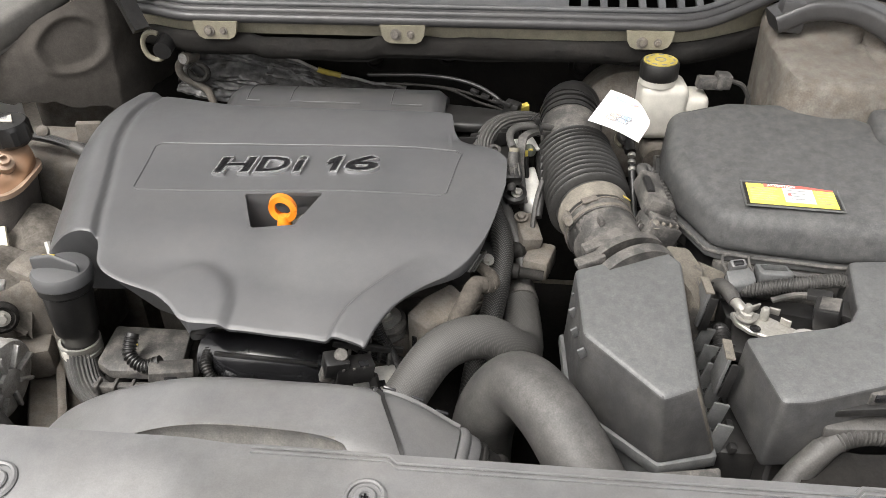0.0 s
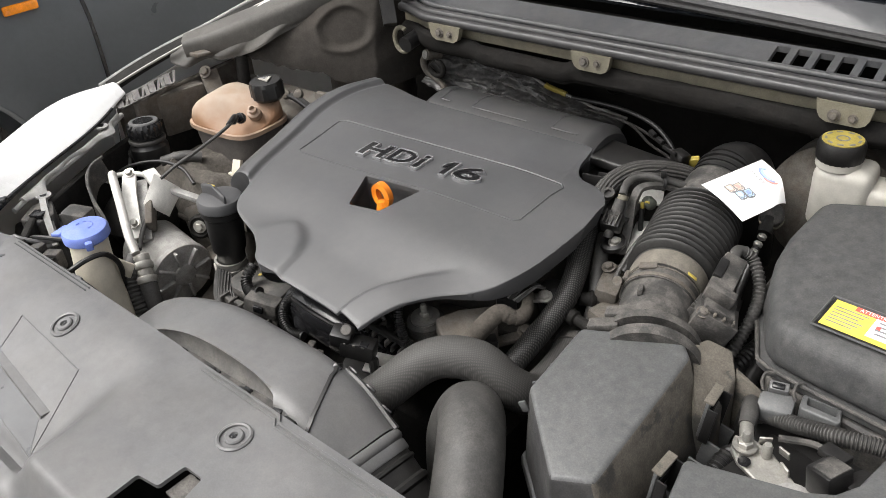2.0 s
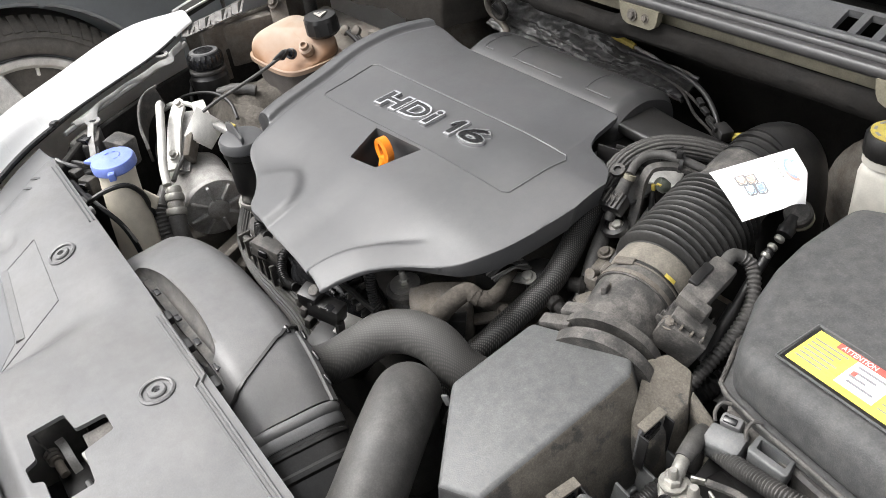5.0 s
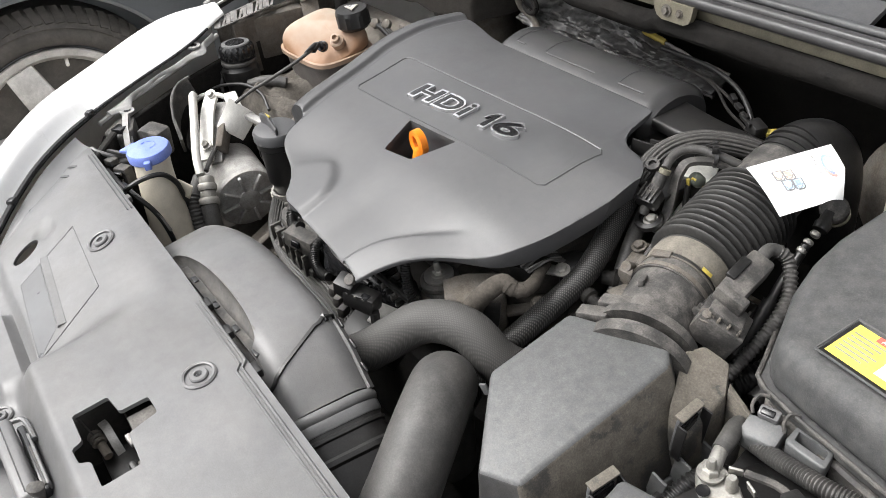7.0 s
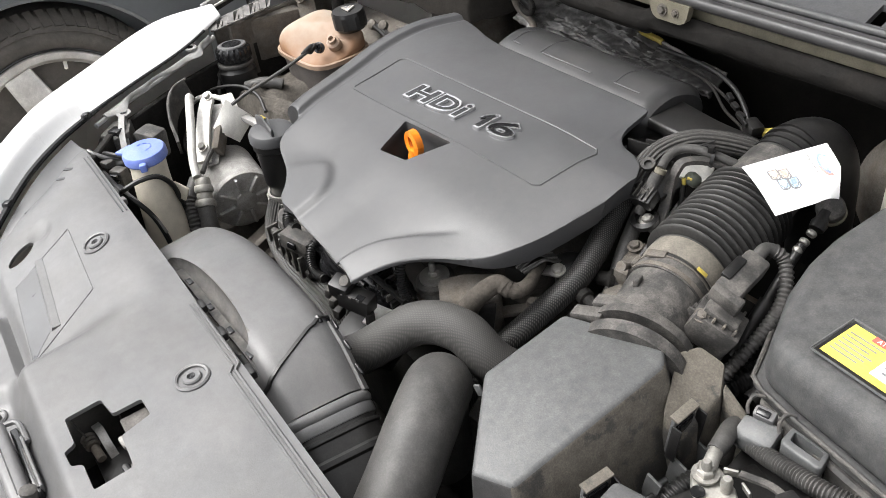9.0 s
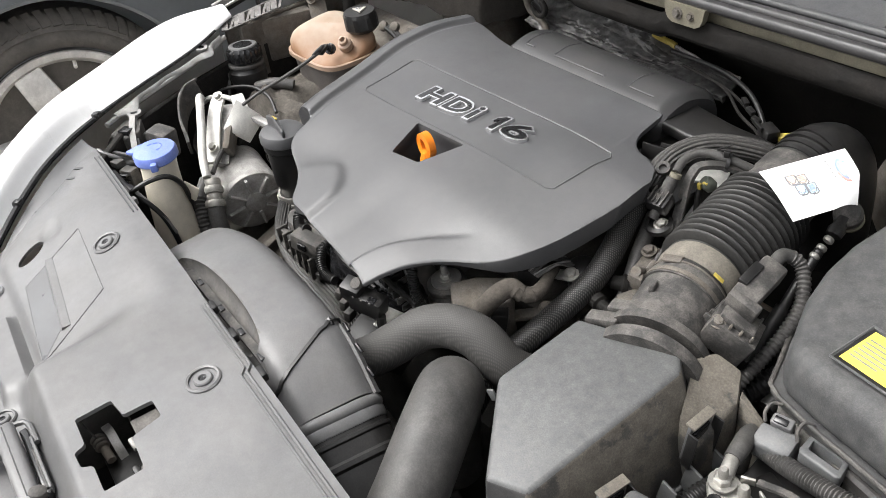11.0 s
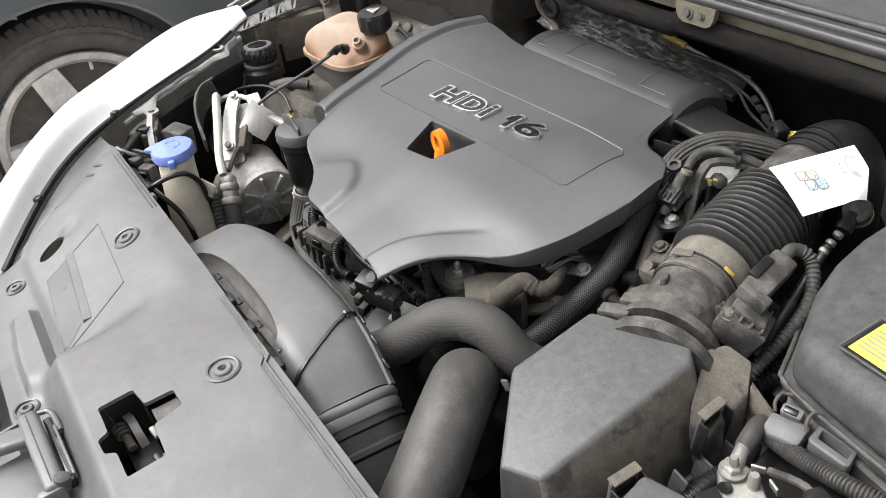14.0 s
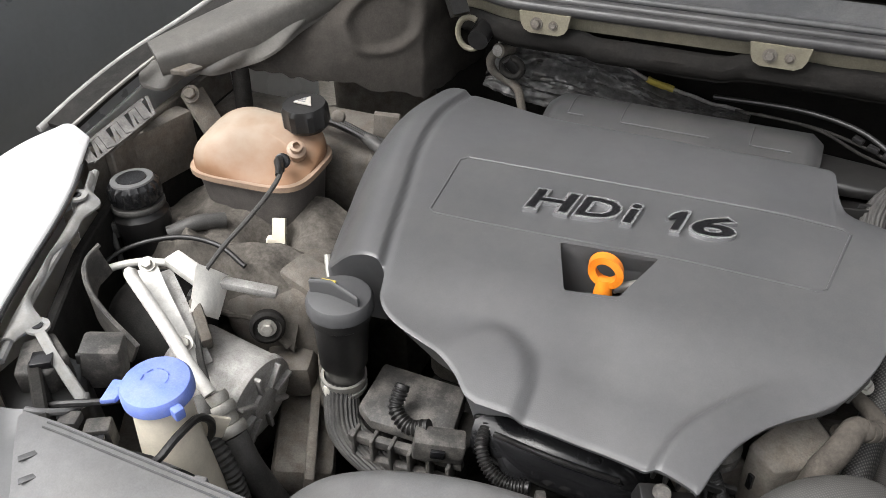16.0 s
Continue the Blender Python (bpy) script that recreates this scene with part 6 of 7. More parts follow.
# connector row under the front edge
row = thing("connector_row", "row of dusty connectors under the fuse box edge", "connectors", (.40, .59, .62))
part("rail", box((.42, .592, .664), (.24, .022, .014), (0, 0, 4), bevel=.003), RUBBER, row)
part("upper_rail", box((.40, .602, .684), (.20, .018, .010), (0, 0, 8), bevel=.002), BLACK, row)
for k in range(6):
    c_ = part("connector", box((.350 + .030 * k, .600 + .003 * k, .694), (.022, .018, .018), (0, 0, 6), bevel=.002), DUSTY, row)
    part("connector_eye", box((.350 + .030 * k, .592 + .003 * k, .698), (.012, .006, .008), (0, 0, 6), bevel=.001), INK, c_)
gm = thing("loom_conduit", "grey corrugated wiring conduit along the fuse box", "conduit", (.38, .575, .60))
part("conduit", tube([(.262, .545, .60), (.288, .560, .635), (.325, .580, .656), (.37, .585, .658), (.42, .575, .656), (.48, .575, .655), (.56, .575, .65)], .012, 16, 10, ripple=(.25, .98, 50, .0014)), RUBBER, gm)
part("taped_end", tube([(.255, .535, .585), (.275, .552, .618), (.305, .572, .648)], .0135, 14, 6), RUBBER, gm)
pad = thing("felt_pad", "matted dark felt pad beside the fuse box", "insulation", (.40, .545, .55))
part("pad", sheet(np.linspace(.28, .64, 30), np.linspace(.485, .575, 10), lambda x, y: (x, y, .615 + .25 * (y - .485) + .006 * noise.noise(Vector((x * 30, y * 30, 0)))), .03), FELT, pad)
lump = thing("hose_stub", "pale dusty rubber stub by the front panel", "stub", (.31, .515, .60))
part("stub", lathe([(.028, 0), (.030, .012), (.026, .028), (.012, .036), (0, .037)], (.315, .510, .610), (.1, -.2, 1), 22), DUSTY, lump)
harness = thing("corrugated_loom", "black corrugated loom between filter box and fuse box", "conduit", (.235, .68, .55))
part("conduit", tube([(.244, .775, .62), (.240, .745, .635), (.236, .71, .625), (.232, .66, .60), (.230, .60, .58)], .009, 14, 8, ripple=(.1, .95, 34, .0013)), BLACK, harness)
for k in range(5):
    part("clip_lug", box((.228, .705 - .028 * k, .630 - .004 * k), (.008, .010, .010), (0, 15, 0), bevel=.002), BLACK, harness)

# ---- brake fluid ----
brake = thing("brake_reservoir", "milky plastic brake fluid reservoir with yellow-topped cap", "reservoir", (.20, 1.13, .66))
part("bottle", box((.200, 1.130, .742), (.068, .060, .085), (0, 0, 4), bevel=.014, segments=4), RESERVOIR, brake)
part("bottle_step", box((.243, 1.135, .736), (.044, .050, .058), (0, 0, 4), bevel=.010, segments=3), RESERVOIR, brake)
part("neck", lathe([(.026, 0), (.026, .012), (0, .012)], (.190, 1.124, .782), steps=28), RESERVOIR, brake)
cap = part("cap", lathe([(.0255, 0), (.027, .002), (.027, .021), (.025, .025), (.0, .025)], (.190, 1.124, .790), (0, 0, 1), 48, lambda a, i: 1 + (.018 * math.cos(24 * a) if i in (1, 2) else 0)), BLACK, brake)
lab = part("cap_top", lathe([(.0235, 0), (.0235, .0015), (0, .002)], (.190, 1.124, .8145), steps=36), YELLOW, cap, "worn yellow disc")
for k in range(9):
    g = 2 * math.pi * k / 9
    part("print_bar", box((.190 + .019 * math.cos(g), 1.124 + .019 * math.sin(g), .8163), (.007, .003, .0006), (0, 0, math.degrees(g) + 90), bevel=0), INK_GREY, lab)
part("print_disc", lathe([(.008, 0), (.008, .0006), (.006, .0006), (.006, 0)], (.190, 1.124, .8163), steps=24), INK_GREY, lab)
part("level_plug", box((.265, 1.128, .782), (.040, .018, .018), (0, 6, 8), bevel=.004), DUSTY, brake)
part("plug_body", box((.282, 1.130, .785), (.022, .024, .022), (0, 6, 8), bevel=.004), DUSTY, brake)
part("cable", tube([(.292, 1.132, .784), (.312, 1.135, .776), (.325, 1.138, .755), (.330, 1.14, .73)], .0035, 8, 6), RUBBER, brake)
servo = thing("brake_servo", "rusty brown brake servo below the reservoir", "brake servo", (.20, 1.22, .55))
part("drum", lathe([(.08, 0), (.09, .02), (.09, .09), (.06, .11), (0, .11)], (.17, 1.30, .66), (0, -1, .1), 36), GRIME, servo)
part("cylinder", lathe([(.022, 0), (.022, .10), (0, .10)], (.20, 1.18, .675), (0, -1, .0), 20), GRIME, servo)

# ---- heat shield and lines behind the cover ----
shield = thing("heat_shield", "crumpled aluminium heat shield with a yellow tape", "heat shield", (-.40, 1.23, .66))


def shield_at(u, v):
    x = -.565 + .36 * u
    top = float(np.interp(x, [-.565, -.555, -.50, -.44, -.374, -.334, -.218, -.13], [.740, .765, .768, .758, .735, .712, .680, .66]))
    low = float(np.interp(u, [0, .2, .5, .8, 1], [.715, .690, .672, .665, .652]))
    z = low + (top - low) * v
    y = 1.195 + .085 * u + .035 * v + .010 * noise.noise(Vector((x * 14, v * 5, 0))) + .006 * noise.noise(Vector((x * 26, v * 22, 5))) + .0045 * abs(noise.noise(Vector((x * 60 + 30 * v, v * 14, 3)))) + .002 * noise.noise(Vector((x * 130, v * 40, 8))) - .010 * math.exp(-((v - .55 + .25 * u) / .10) ** 2)
    return (x, y, z + .004 * noise.noise(Vector((x * 20, v * 3, 9))))


skin_s = part("foil", sheet(np.linspace(0, 1, 150), np.linspace(0, 1, 40), shield_at, .003), FOIL, shield, sharp=60)
part("rolled_edge", tube([shield_at(u, 1.0) for u in np.linspace(0, 1, 40)], .0026, 8, 1), ALU, skin_s, "bright rolled edge")
part("yellow_tape", tube([tuple(Vector(shield_at(u, 1.0)) + Vector((0, -.001, .001))) for u in np.linspace(.60, .70, 8)], .0050, 8, 1), YELLOW, skin_s, "yellow tape wrapped on the edge")
part("hook_arm", tube([(-.541, 1.188, .772), (-.552, 1.190, .756), (-.549, 1.194, .738), (-.532, 1.198, .726), (-.514, 1.196, .716), (-.506, 1.190, .700), (-.500, 1.185, .680)], .0062, 10, 8), GRIME, shield, "bent steel hook")
part("eye_ring", tube([(-.520 + .015 * math.cos(g), 1.190, .749 + .013 * math.sin(g)) for g in np.linspace(0, 2 * math.pi, 20)], .0050, 8, 1), DARK, shield)
part("eye_bolt", tube([(-.527, 1.186, .762), (-.512, 1.196, .742)], .0075, 12, 1), BLACK, shield)
part("white_pin", lathe([(.010, 0), (.010, .03), (0, .03)], (-.531, 1.212, .768), (-.25, -1, .2), 16), GRIME, shield)
part("pin_face", lathe([(.008, 0), (.008, .001), (.003, .0012), (0, .0012)], (-.5385, 1.1815, .7745), (-.25, -1, .2), 16), ALU, shield)
rear_lines = thing("vacuum_lines", "thin black vacuum lines behind the cover", "hose", (-.1, 1.17, .70))
part("thick_line", tube([(-.25, 1.215, .742), (-.15, 1.195, .752), (-.085, 1.172, .752), (-.045, 1.150, .742), (-.022, 1.132, .728)], .0032, 10, 8), BLACK, rear_lines)
for k in range(2):
    part("line", tube([(-.22 + .03 * k, 1.205, .733), (-.13 + .01 * k, 1.180 - .006 * k, .740), (-.07, 1.155 - .012 * k, .738 - .004 * k), (-.030, 1.138 - .01 * k, .728), (-.010, 1.12, .710)], .0020, 8, 8), DARK, rear_lines)
for k in range(3):
    part("clip", box((-.075 + .017 * k, 1.158 - .010 * k, .744 - .003 * k), (.013, .007, .006), (0, 12, -28 + 9 * k), bevel=.001), BLACK, rear_lines)
part("joint", box((-.016, 1.130, .734), (.024, .018, .016), (0, 8, -22), bevel=.003), BLACK, rear_lines)
part("joint_ridge", box((-.028, 1.124, .742), (.022, .004, .006), (0, 8, -22), bevel=.001), BLACK, rear_lines)
# ---- coolant expansion tank ----
tank = thing("expansion_tank", "stained translucent coolant expansion tank with black cap", "coolant tank", (-.745, .91, .56))


def tank_shell(z0, z1, low, high, dome):
    """A rounded bowl or dome on the tank's outline between two heights."""
    def place(u, v):
        g = 2 * math.pi * u
        c, s = math.cos(g), math.sin(g)
        k = (abs(c) ** 4.0 + abs(s) ** 4.0) ** (-1 / 4.0)
        grow = low + (high - low) * v if not dome else max(1e-5, 1 - v ** 4.0) ** .5
        z = z0 + (z1 - z0) * v
        x, y = .078 * k * c * grow, .058 * k * s * grow
        tilt = .10 * y - .040 * v * smooth01((.6 * x - .8 * y + .01) / .075) + .006 * v * math.exp(-((x + .03) / .03) ** 2)
        q = Matrix.Rotation(radians(4), 3, "Z") @ Vector((x, y, 0))
        return (-.754 + q.x, .913 + q.y, z + (tilt if dome else 0))
    return place


part("upper_half", sheet(np.linspace(0, 1, 60), np.linspace(0, 1, 26), tank_shell(.705, .751, 1, 1, True), .0), TANK, tank, sharp=60)
part("seam", sheet(np.linspace(0, 1, 60), np.linspace(0, 1, 3), tank_shell(.699, .706, 1.07, 1.07, False), .0), TANK_RIM, tank, "moulded seam")
bm = sheet(np.linspace(0, 1, 60), np.linspace(0, 1, 3), tank_shell(.7055, .7060, 1.07, .98, False), .0)
part("seam_top", bm, TANK_RIM, tank)
part("lower_half", sheet(np.linspace(0, 1, 60), np.linspace(0, 1, 10), tank_shell(.58, .700, .78, .97, False), .0), TANK_LOW, tank, "grey lower half")
cap = part("cap", lathe([(.024, -.012), (.0275, -.006), (.0275, .015), (.0265, .021), (.0, .022)], (-.705, .952, .752), (0, -.04, 1), 48, lambda g, i: 1 + (.075 * (1 if math.cos(8 * g) > .35 else 0) if i in (1, 2) else 0)), BLACK, tank, sharp=25)
tri2 = [(-.716, .945), (-.690, .945), (-.703, .965)]
part("warning_triangle", prism([(x, y - .0, .7768) for x, y in tri2], .7740, .7768, .0005, 1), RESERVOIR, cap, "pale warning triangle")
for k in range(3):
    part("triangle_bar", box((-.706, .949 + .004 * k, .7772), (.010 - .003 * k, .002, .0006), bevel=0), INK_GREY, cap)
part("nipple", lathe([(.012, -.006), (.012, .006), (.0075, .008), (.0075, .016), (.0045, .017), (.0045, .010), (0, .010)], (-.697, .911, .728), (.40, -.45, .8), 20), TANK_RIM, tank)
plug = part("level_sensor", lathe([(.0095, 0), (.0095, .004), (.008, .005), (.008, .010), (0, .010)], (-.700, .885, .728), (.45, -.75, .5), 20), INK, tank)
part("sensor_plug", box((-.690, .866, .736), (.009, .024, .008), (8, 0, 38), bevel=.002), BLACK, plug)
part("stand", tube([(-.70, .86, .66), (-.695, .845, .63), (-.69, .835, .58)], .008, 10, 4, section=[(-1, -.4), (1, -.4), (1, .4), (-1, .4)]), BOTTLE, tank)
part("pale_bracket", box((-.705, .845, .618), (.022, .012, .045), (0, 12, 30), bevel=.005), BOTTLE, tank)
lead = thing("sensor_lead", "black sensor lead with a white paper tag", "cable", (-.69, .78, .60))
part("lead", tube([(-.690, .862, .738), (-.676, .846, .738), (-.672, .812, .730), (-.676, .770, .718), (-.681, .735, .708), (-.684, .706, .697)], .0029, 8, 8), RUBBER, lead)
part("lead_boot", tube([(-.694, .868, .738, .0050), (-.682, .853, .739, .0046), (-.676, .842, .738, .0036)], smooth=4, steps=12), BLACK, lead)
part("tail", tube([(-.675, .676, .660), (-.668, .656, .650), (-.650, .634, .642), (-.628, .614, .634)], .0038, 8, 6), RUBBER, lead)
TAG = [Vector(q) for q in ((-.688, .700, .708), (-.677, .731, .671), (-.672, .696, .643), (-.678, .664, .674))]


def tag_at(u, v):
    """The card tag, folded over the lead and a little bent."""
    p = TAG[0].lerp(TAG[1], u).lerp(TAG[3].lerp(TAG[2], u), v)
    return tuple(p + Vector((.006, -.003, .005)) * math.sin(math.pi * u) * (.4 + .6 * v))


tag = part("tag", sheet(np.linspace(0, 1, 12), np.linspace(0, 1, 10), tag_at, .0015), PAPER_TAG, lead, "grubby white folded tag")
part("tag_back", sheet(np.linspace(0, 1, 8), np.linspace(0, 1, 6), lambda u, v: tuple(Vector(tag_at(u, v)) + Vector((-.006, .003, -.006 - .003 * u))), .0012), PAPER_TAG, tag)
part("clip", box((-.690, .690, .668), (.022, .014, .012), (0, 20, 20), bevel=.003), BLACK, lead)

# ---- washer bottle ----
washer = thing("washer_bottle", "milky washer fluid filler neck with blue cap", "washer bottle", (-.60, .53, .46))
part("neck", tube([(-.606, .540, .702, .0262), (-.604, .537, .68, .0265), (-.600, .533, .64, .0285), (-.595, .530, .58, .032), (-.590, .526, .50, .036)], smooth=6, steps=28), BOTTLE, washer)
part("neck_ear", box((-.578, .563, .648), (.026, .004, .026), (0, 30, 40), bevel=.004), BOTTLE, washer)
cap = part("cap", lathe([(.030, 0), (.0318, .002), (.0318, .012), (.0295, .0155), (.023, .017), (0, .017)], (-.606, .540, .703), (.03, -.03, 1), 44), BLUE, washer)
part("cap_tab", prism([(-.646, .530, .715), (-.640, .505, .714), (-.628, .512, .714), (-.630, .535, .715)], .708, .715, .002, 2), BLUE, cap)
part("cap_lug", box((-.573, .526, .707), (.010, .010, .012), (0, 0, -20), bevel=.002), BLUE, cap)
for k in range(5):
    g = radians(180 * k / 4)
    part("cap_emblem", tube([(-.606 + .012 * math.cos(g + t), .540 + .012 * math.sin(g + t), .7215) for t in (0, .25, .5)], .0006, 6, 1), BLUE, cap)
wline = thing("washer_lines", "black and grey lines round the washer neck", "cable", (-.60, .50, .64))
part("black_line", tube([(-.600, .488, .668), (-.572, .487, .686), (-.566, .512, .694), (-.566, .538, .690), (-.570, .554, .668), (-.580, .560, .640), (-.60, .565, .61)], .0038, 8, 8), BLACK, wline)
part("grey_line", tube([(-.640, .480, .690), (-.600, .484, .684), (-.572, .493, .673), (-.560, .510, .640), (-.556, .518, .60), (-.556, .520, .55)], .0040, 8, 8), BLACK, wline)
part("pale_line", tube([(-.576, .489, .684), (-.566, .500, .664), (-.558, .512, .636), (-.554, .520, .606)], .0026, 8, 6), FLANGE, wline, "pale grey line")
part("line_clip", box((-.590, .486, .676), (.022, .016, .014), (0, 20, 20), bevel=.003), BLACK, wline)

# ---- filter canister with pipes ----
filt = thing("fuel_filter", "ribbed aluminium canister lying beside the engine", "canister", (-.63, .65, .50))
axis_f = Vector((-.985, .06, .12)).normalized()
front_f = Vector((-.606, .660, .572))
can = part("can", lathe([(0, -.002), (.044, -.002), (.0505, .0), (.052, .004), (.052, .010), (.0505, .012), (.0505, .095), (.045, .105), (0, .107)], tuple(front_f), tuple(axis_f), 48), ALU, filt)
turn_f = Matrix.Translation(front_f - axis_f * .003) @ frame_to(tuple(-axis_f))
for k in range(8):
    bm = box((.0325, 0, .001), (.028, .0050, .009), bevel=.0015)
    bm.transform(turn_f @ pose(0, 0, 0, 0, 0, 45 * k + 10))
    part("end_rib", bm, ALU, can)
bm = lathe([(.0175, -.003), (.0175, .003), (.015, .004), (0, .004)], (0, 0, 0), (0, 0, 1), 28)
bm.transform(turn_f)
part("end_boss", bm, ALU, can)
bracket_f = thing("pump_bracket", "pale cast bracket with alloy pipes above the canister", "bracket", (-.72, .68, .58))
part("plate", tube([(-.750, .688, .690), (-.722, .668, .680), (-.685, .645, .658), (-.655, .628, .636)], .0105, smooth=4, section=[(-1, -.35), (1, -.35), (1, .35), (-1, .35)]), PALE_ALU, bracket_f)
part("side_web", tube([(-.746, .700, .676), (-.716, .680, .664), (-.682, .656, .644), (-.655, .638, .626)], .012, smooth=4, section=[(-1, -.3), (1, -.3), (1, .3), (-1, .3)]), ALU, bracket_f)
part("plate_edge", box((-.672, .668, .655), (.050, .012, .030), (0, 30, -40), bevel=.003), GRIME, bracket_f)
part("upper_block", box((-.715, .712, .682), (.060, .022, .012), (0, 10, -12), bevel=.003), PALE_ALU, bracket_f)
part("pump_body", lathe([(.05, 0), (.055, .01), (.055, .06), (.04, .07), (0, .07)], (-.755, .700, .585), (.2, -.4, .9), 32), DARK, bracket_f)
part("belt_guard", tube([(-.798, .676, .698), (-.796, .652, .692), (-.778, .632, .678), (-.745, .618, .664), (-.715, .612, .645)], .013, smooth=6, section=[(-.18, -1.5), (.18, -1.5), (.18, 1.5), (-.18, 1.5)]), DUSTY, bracket_f, "dusty black guard plate")
part("guard_edge", tube([(-.798, .676, .718), (-.796, .652, .712), (-.778, .632, .698), (-.745, .618, .684), (-.715, .612, .665)], .0026, 8, 6), DUSTY, bracket_f)
for x, y, z in ((-.750, .689, .696), (-.668, .636, .655)):
    screw((x, y, z), (.3, -.4, .85), .006, bracket_f)
part("arm", box((-.664, .724, .668), (.090, .014, .010), (0, 14, 22), bevel=.003), ALU, bracket_f)
pipes = thing("air_conditioning_pipes", "pale alloy pipes bent over the canister", "pipe", (-.68, .64, .58))
part("pipe", tube([(-.744, .661, .708), (-.738, .656, .706), (-.690, .634, .685), (-.640, .610, .660), (-.612, .600, .640)], .0068, 14, 8), PALE_ALU, pipes)
part("upper_pipe", tube([(-.826, .682, .662), (-.806, .692, .674), (-.770, .706, .682), (-.730, .714, .682), (-.700, .712, .674)], .0044, 12, 8), PALE_ALU, pipes)
part("loop", tube([(-.842, .690, .655), (-.815, .722, .676), (-.765, .752, .686), (-.715, .762, .682), (-.675, .755, .668)], .0030, 10, 8), BLACK, pipes)
for k, (r, t) in enumerate(((.012, .0), (.0145, .25), (.012, .5), (.016, .75))):
    p = Vector((-.615, .607, .632)).lerp(Vector((-.588, .592, .598)), t)
    part("union_nut", lathe([(r, 0), (r * 1.08, .003), (r * 1.08, .008), (r, .011), (0, .011)], tuple(p), (.6, -.3, -.75), 14), STEEL, pipes)
part("hose", tube([(-.588, .592, .600), (-.572, .586, .57), (-.56, .59, .53), (-.55, .60, .48)], .0145, 16, 6), RUBBER, pipes)
part("hose_twin", tube([(-.625, .60, .63), (-.60, .575, .61), (-.575, .565, .57), (-.565, .56, .50)], .010, 14, 6, ripple=(.2, .95, 20, .0012)), RUBBER, pipes)
pulley = thing("tensioner_bolt", "round dark rubber-ringed bolt on the mount", "bolt", (-.634, .724, .58))
part("disc", lathe([(.020, 0), (.020, .008), (.016, .011), (.014, .007), (0, .007)], (-.636, .728, .616), (.55, -.8, .25), 28), DARK, pulley)
screw((-.632, .722, .618), (.55, -.8, .25), .007, pulley)

# ---- engine mount and castings behind ----
mount = thing("engine_mount", "dusty cast engine mount with a bent bracket", "engine mount", (-.66, .82, .45))
part("casting", box((-.655, .80, .575), (.13, .12, .13), (0, -8, 15), bevel=.03, segments=4), GRIME, mount)
part("upper_arm", box((-.60, .79, .632), (.10, .05, .03), (0, 14, -10), bevel=.01), GRIME, mount)
part("lower_arm", box((-.585, .700, .490), (.07, .16, .05), (0, 10, 28), bevel=.012), GRIME, mount)
part("arm_rib", box((-.560, .680, .520), (.012, .15, .03), (0, 10, 28), bevel=.004), GRIME, mount)
part("side_lug", box((-.620, .735, .545), (.06, .05, .05), (0, 0, 20), bevel=.012), GRIME, mount)
part("plate_edge", tube([(-.575, .775, .70), (-.560, .75, .66), (-.555, .73, .61)], .004, 8, 4), STEEL, mount)
mud = thing("heat_lagging", "matted grey-brown felt lagging folded over the engine mount", "lagging", (-.78, .82, .55))


def lag(u, v):
    """A felt blanket over the mount, with folds and a drooping hem."""
    x, y = -.885 + .275 * u, .735 + .185 * v
    z = .662 - .45 * max(0, -.800 - x) - .050 * math.exp(-((x + .700) / .034) ** 2 - ((y - .842) / .030) ** 2) - 1.6 * max(0, .765 - y) - .55 * max(0, x + .665)
    fold = math.exp(-((v - .30 - .12 * math.sin(9 * u)) / .05) ** 2)
    z += .010 * fold - .008 * math.exp(-((v - .42 - .12 * math.sin(9 * u)) / .045) ** 2)
    z += .010 * noise.noise(Vector((x * 16, y * 16, 2))) + .004 * noise.noise(Vector((x * 45, y * 45, 7)))
    return (x + .006 * noise.noise(Vector((y * 20, 3, 0))), y + .010 * noise.noise(Vector((x * 22, 1, 0))) * (1 - v), z)


part("lagging", sheet(np.linspace(0, 1, 60), np.linspace(0, 1, 44), lag, .006), LAGGING, mud)
part("hem", tube([tuple(Vector(lag(u, .0)) - Vector((0, 0, .002))) for u in np.linspace(.02, .98, 40)], .0045, 8, 1), LAGGING, mud)
solo("chassis_leg", box((-.74, .72, .44), (.14, .60, .10), (0, 0, -6), bevel=.012), GRIME, "dusty steel chassis leg low in the bay", "chassis leg", (-.74, .72, .39), kind="structure")
solo("subframe", box((-.48, .58, .38), (.40, .08, .10), (0, 0, 8), bevel=.012), DARK, "dark steel crossmember low in the bay", "crossmember", (-.48, .58, .33), kind="structure")
for k in range(2):
    solo("bolt_head", lathe([(.009, 0), (.009, .007), (.006, .009), (0, .009)], (-.725 + .03 * k, 1.005 + .006 * (k % 2), .722 + .004 * k), (.2, -.7, .6), 14), GRIME, "dusty bolt head on the tower flange", "bolt", (-.725 + .03 * k, 1.005, .72), "bolts on the tower flange")
solo("tower_flange", prism([(-.90, 1.06, .715), (-.64, 1.08, .705), (-.60, 1.00, .690), (-.67, .975, .690), (-.80, .985, .70), (-.90, 1.0, .71)], .60, .70, .010, 3), GRIME, "dusty brown sheet-metal flange below the tower", "flange", (-.75, 1.02, .60), kind="structure")

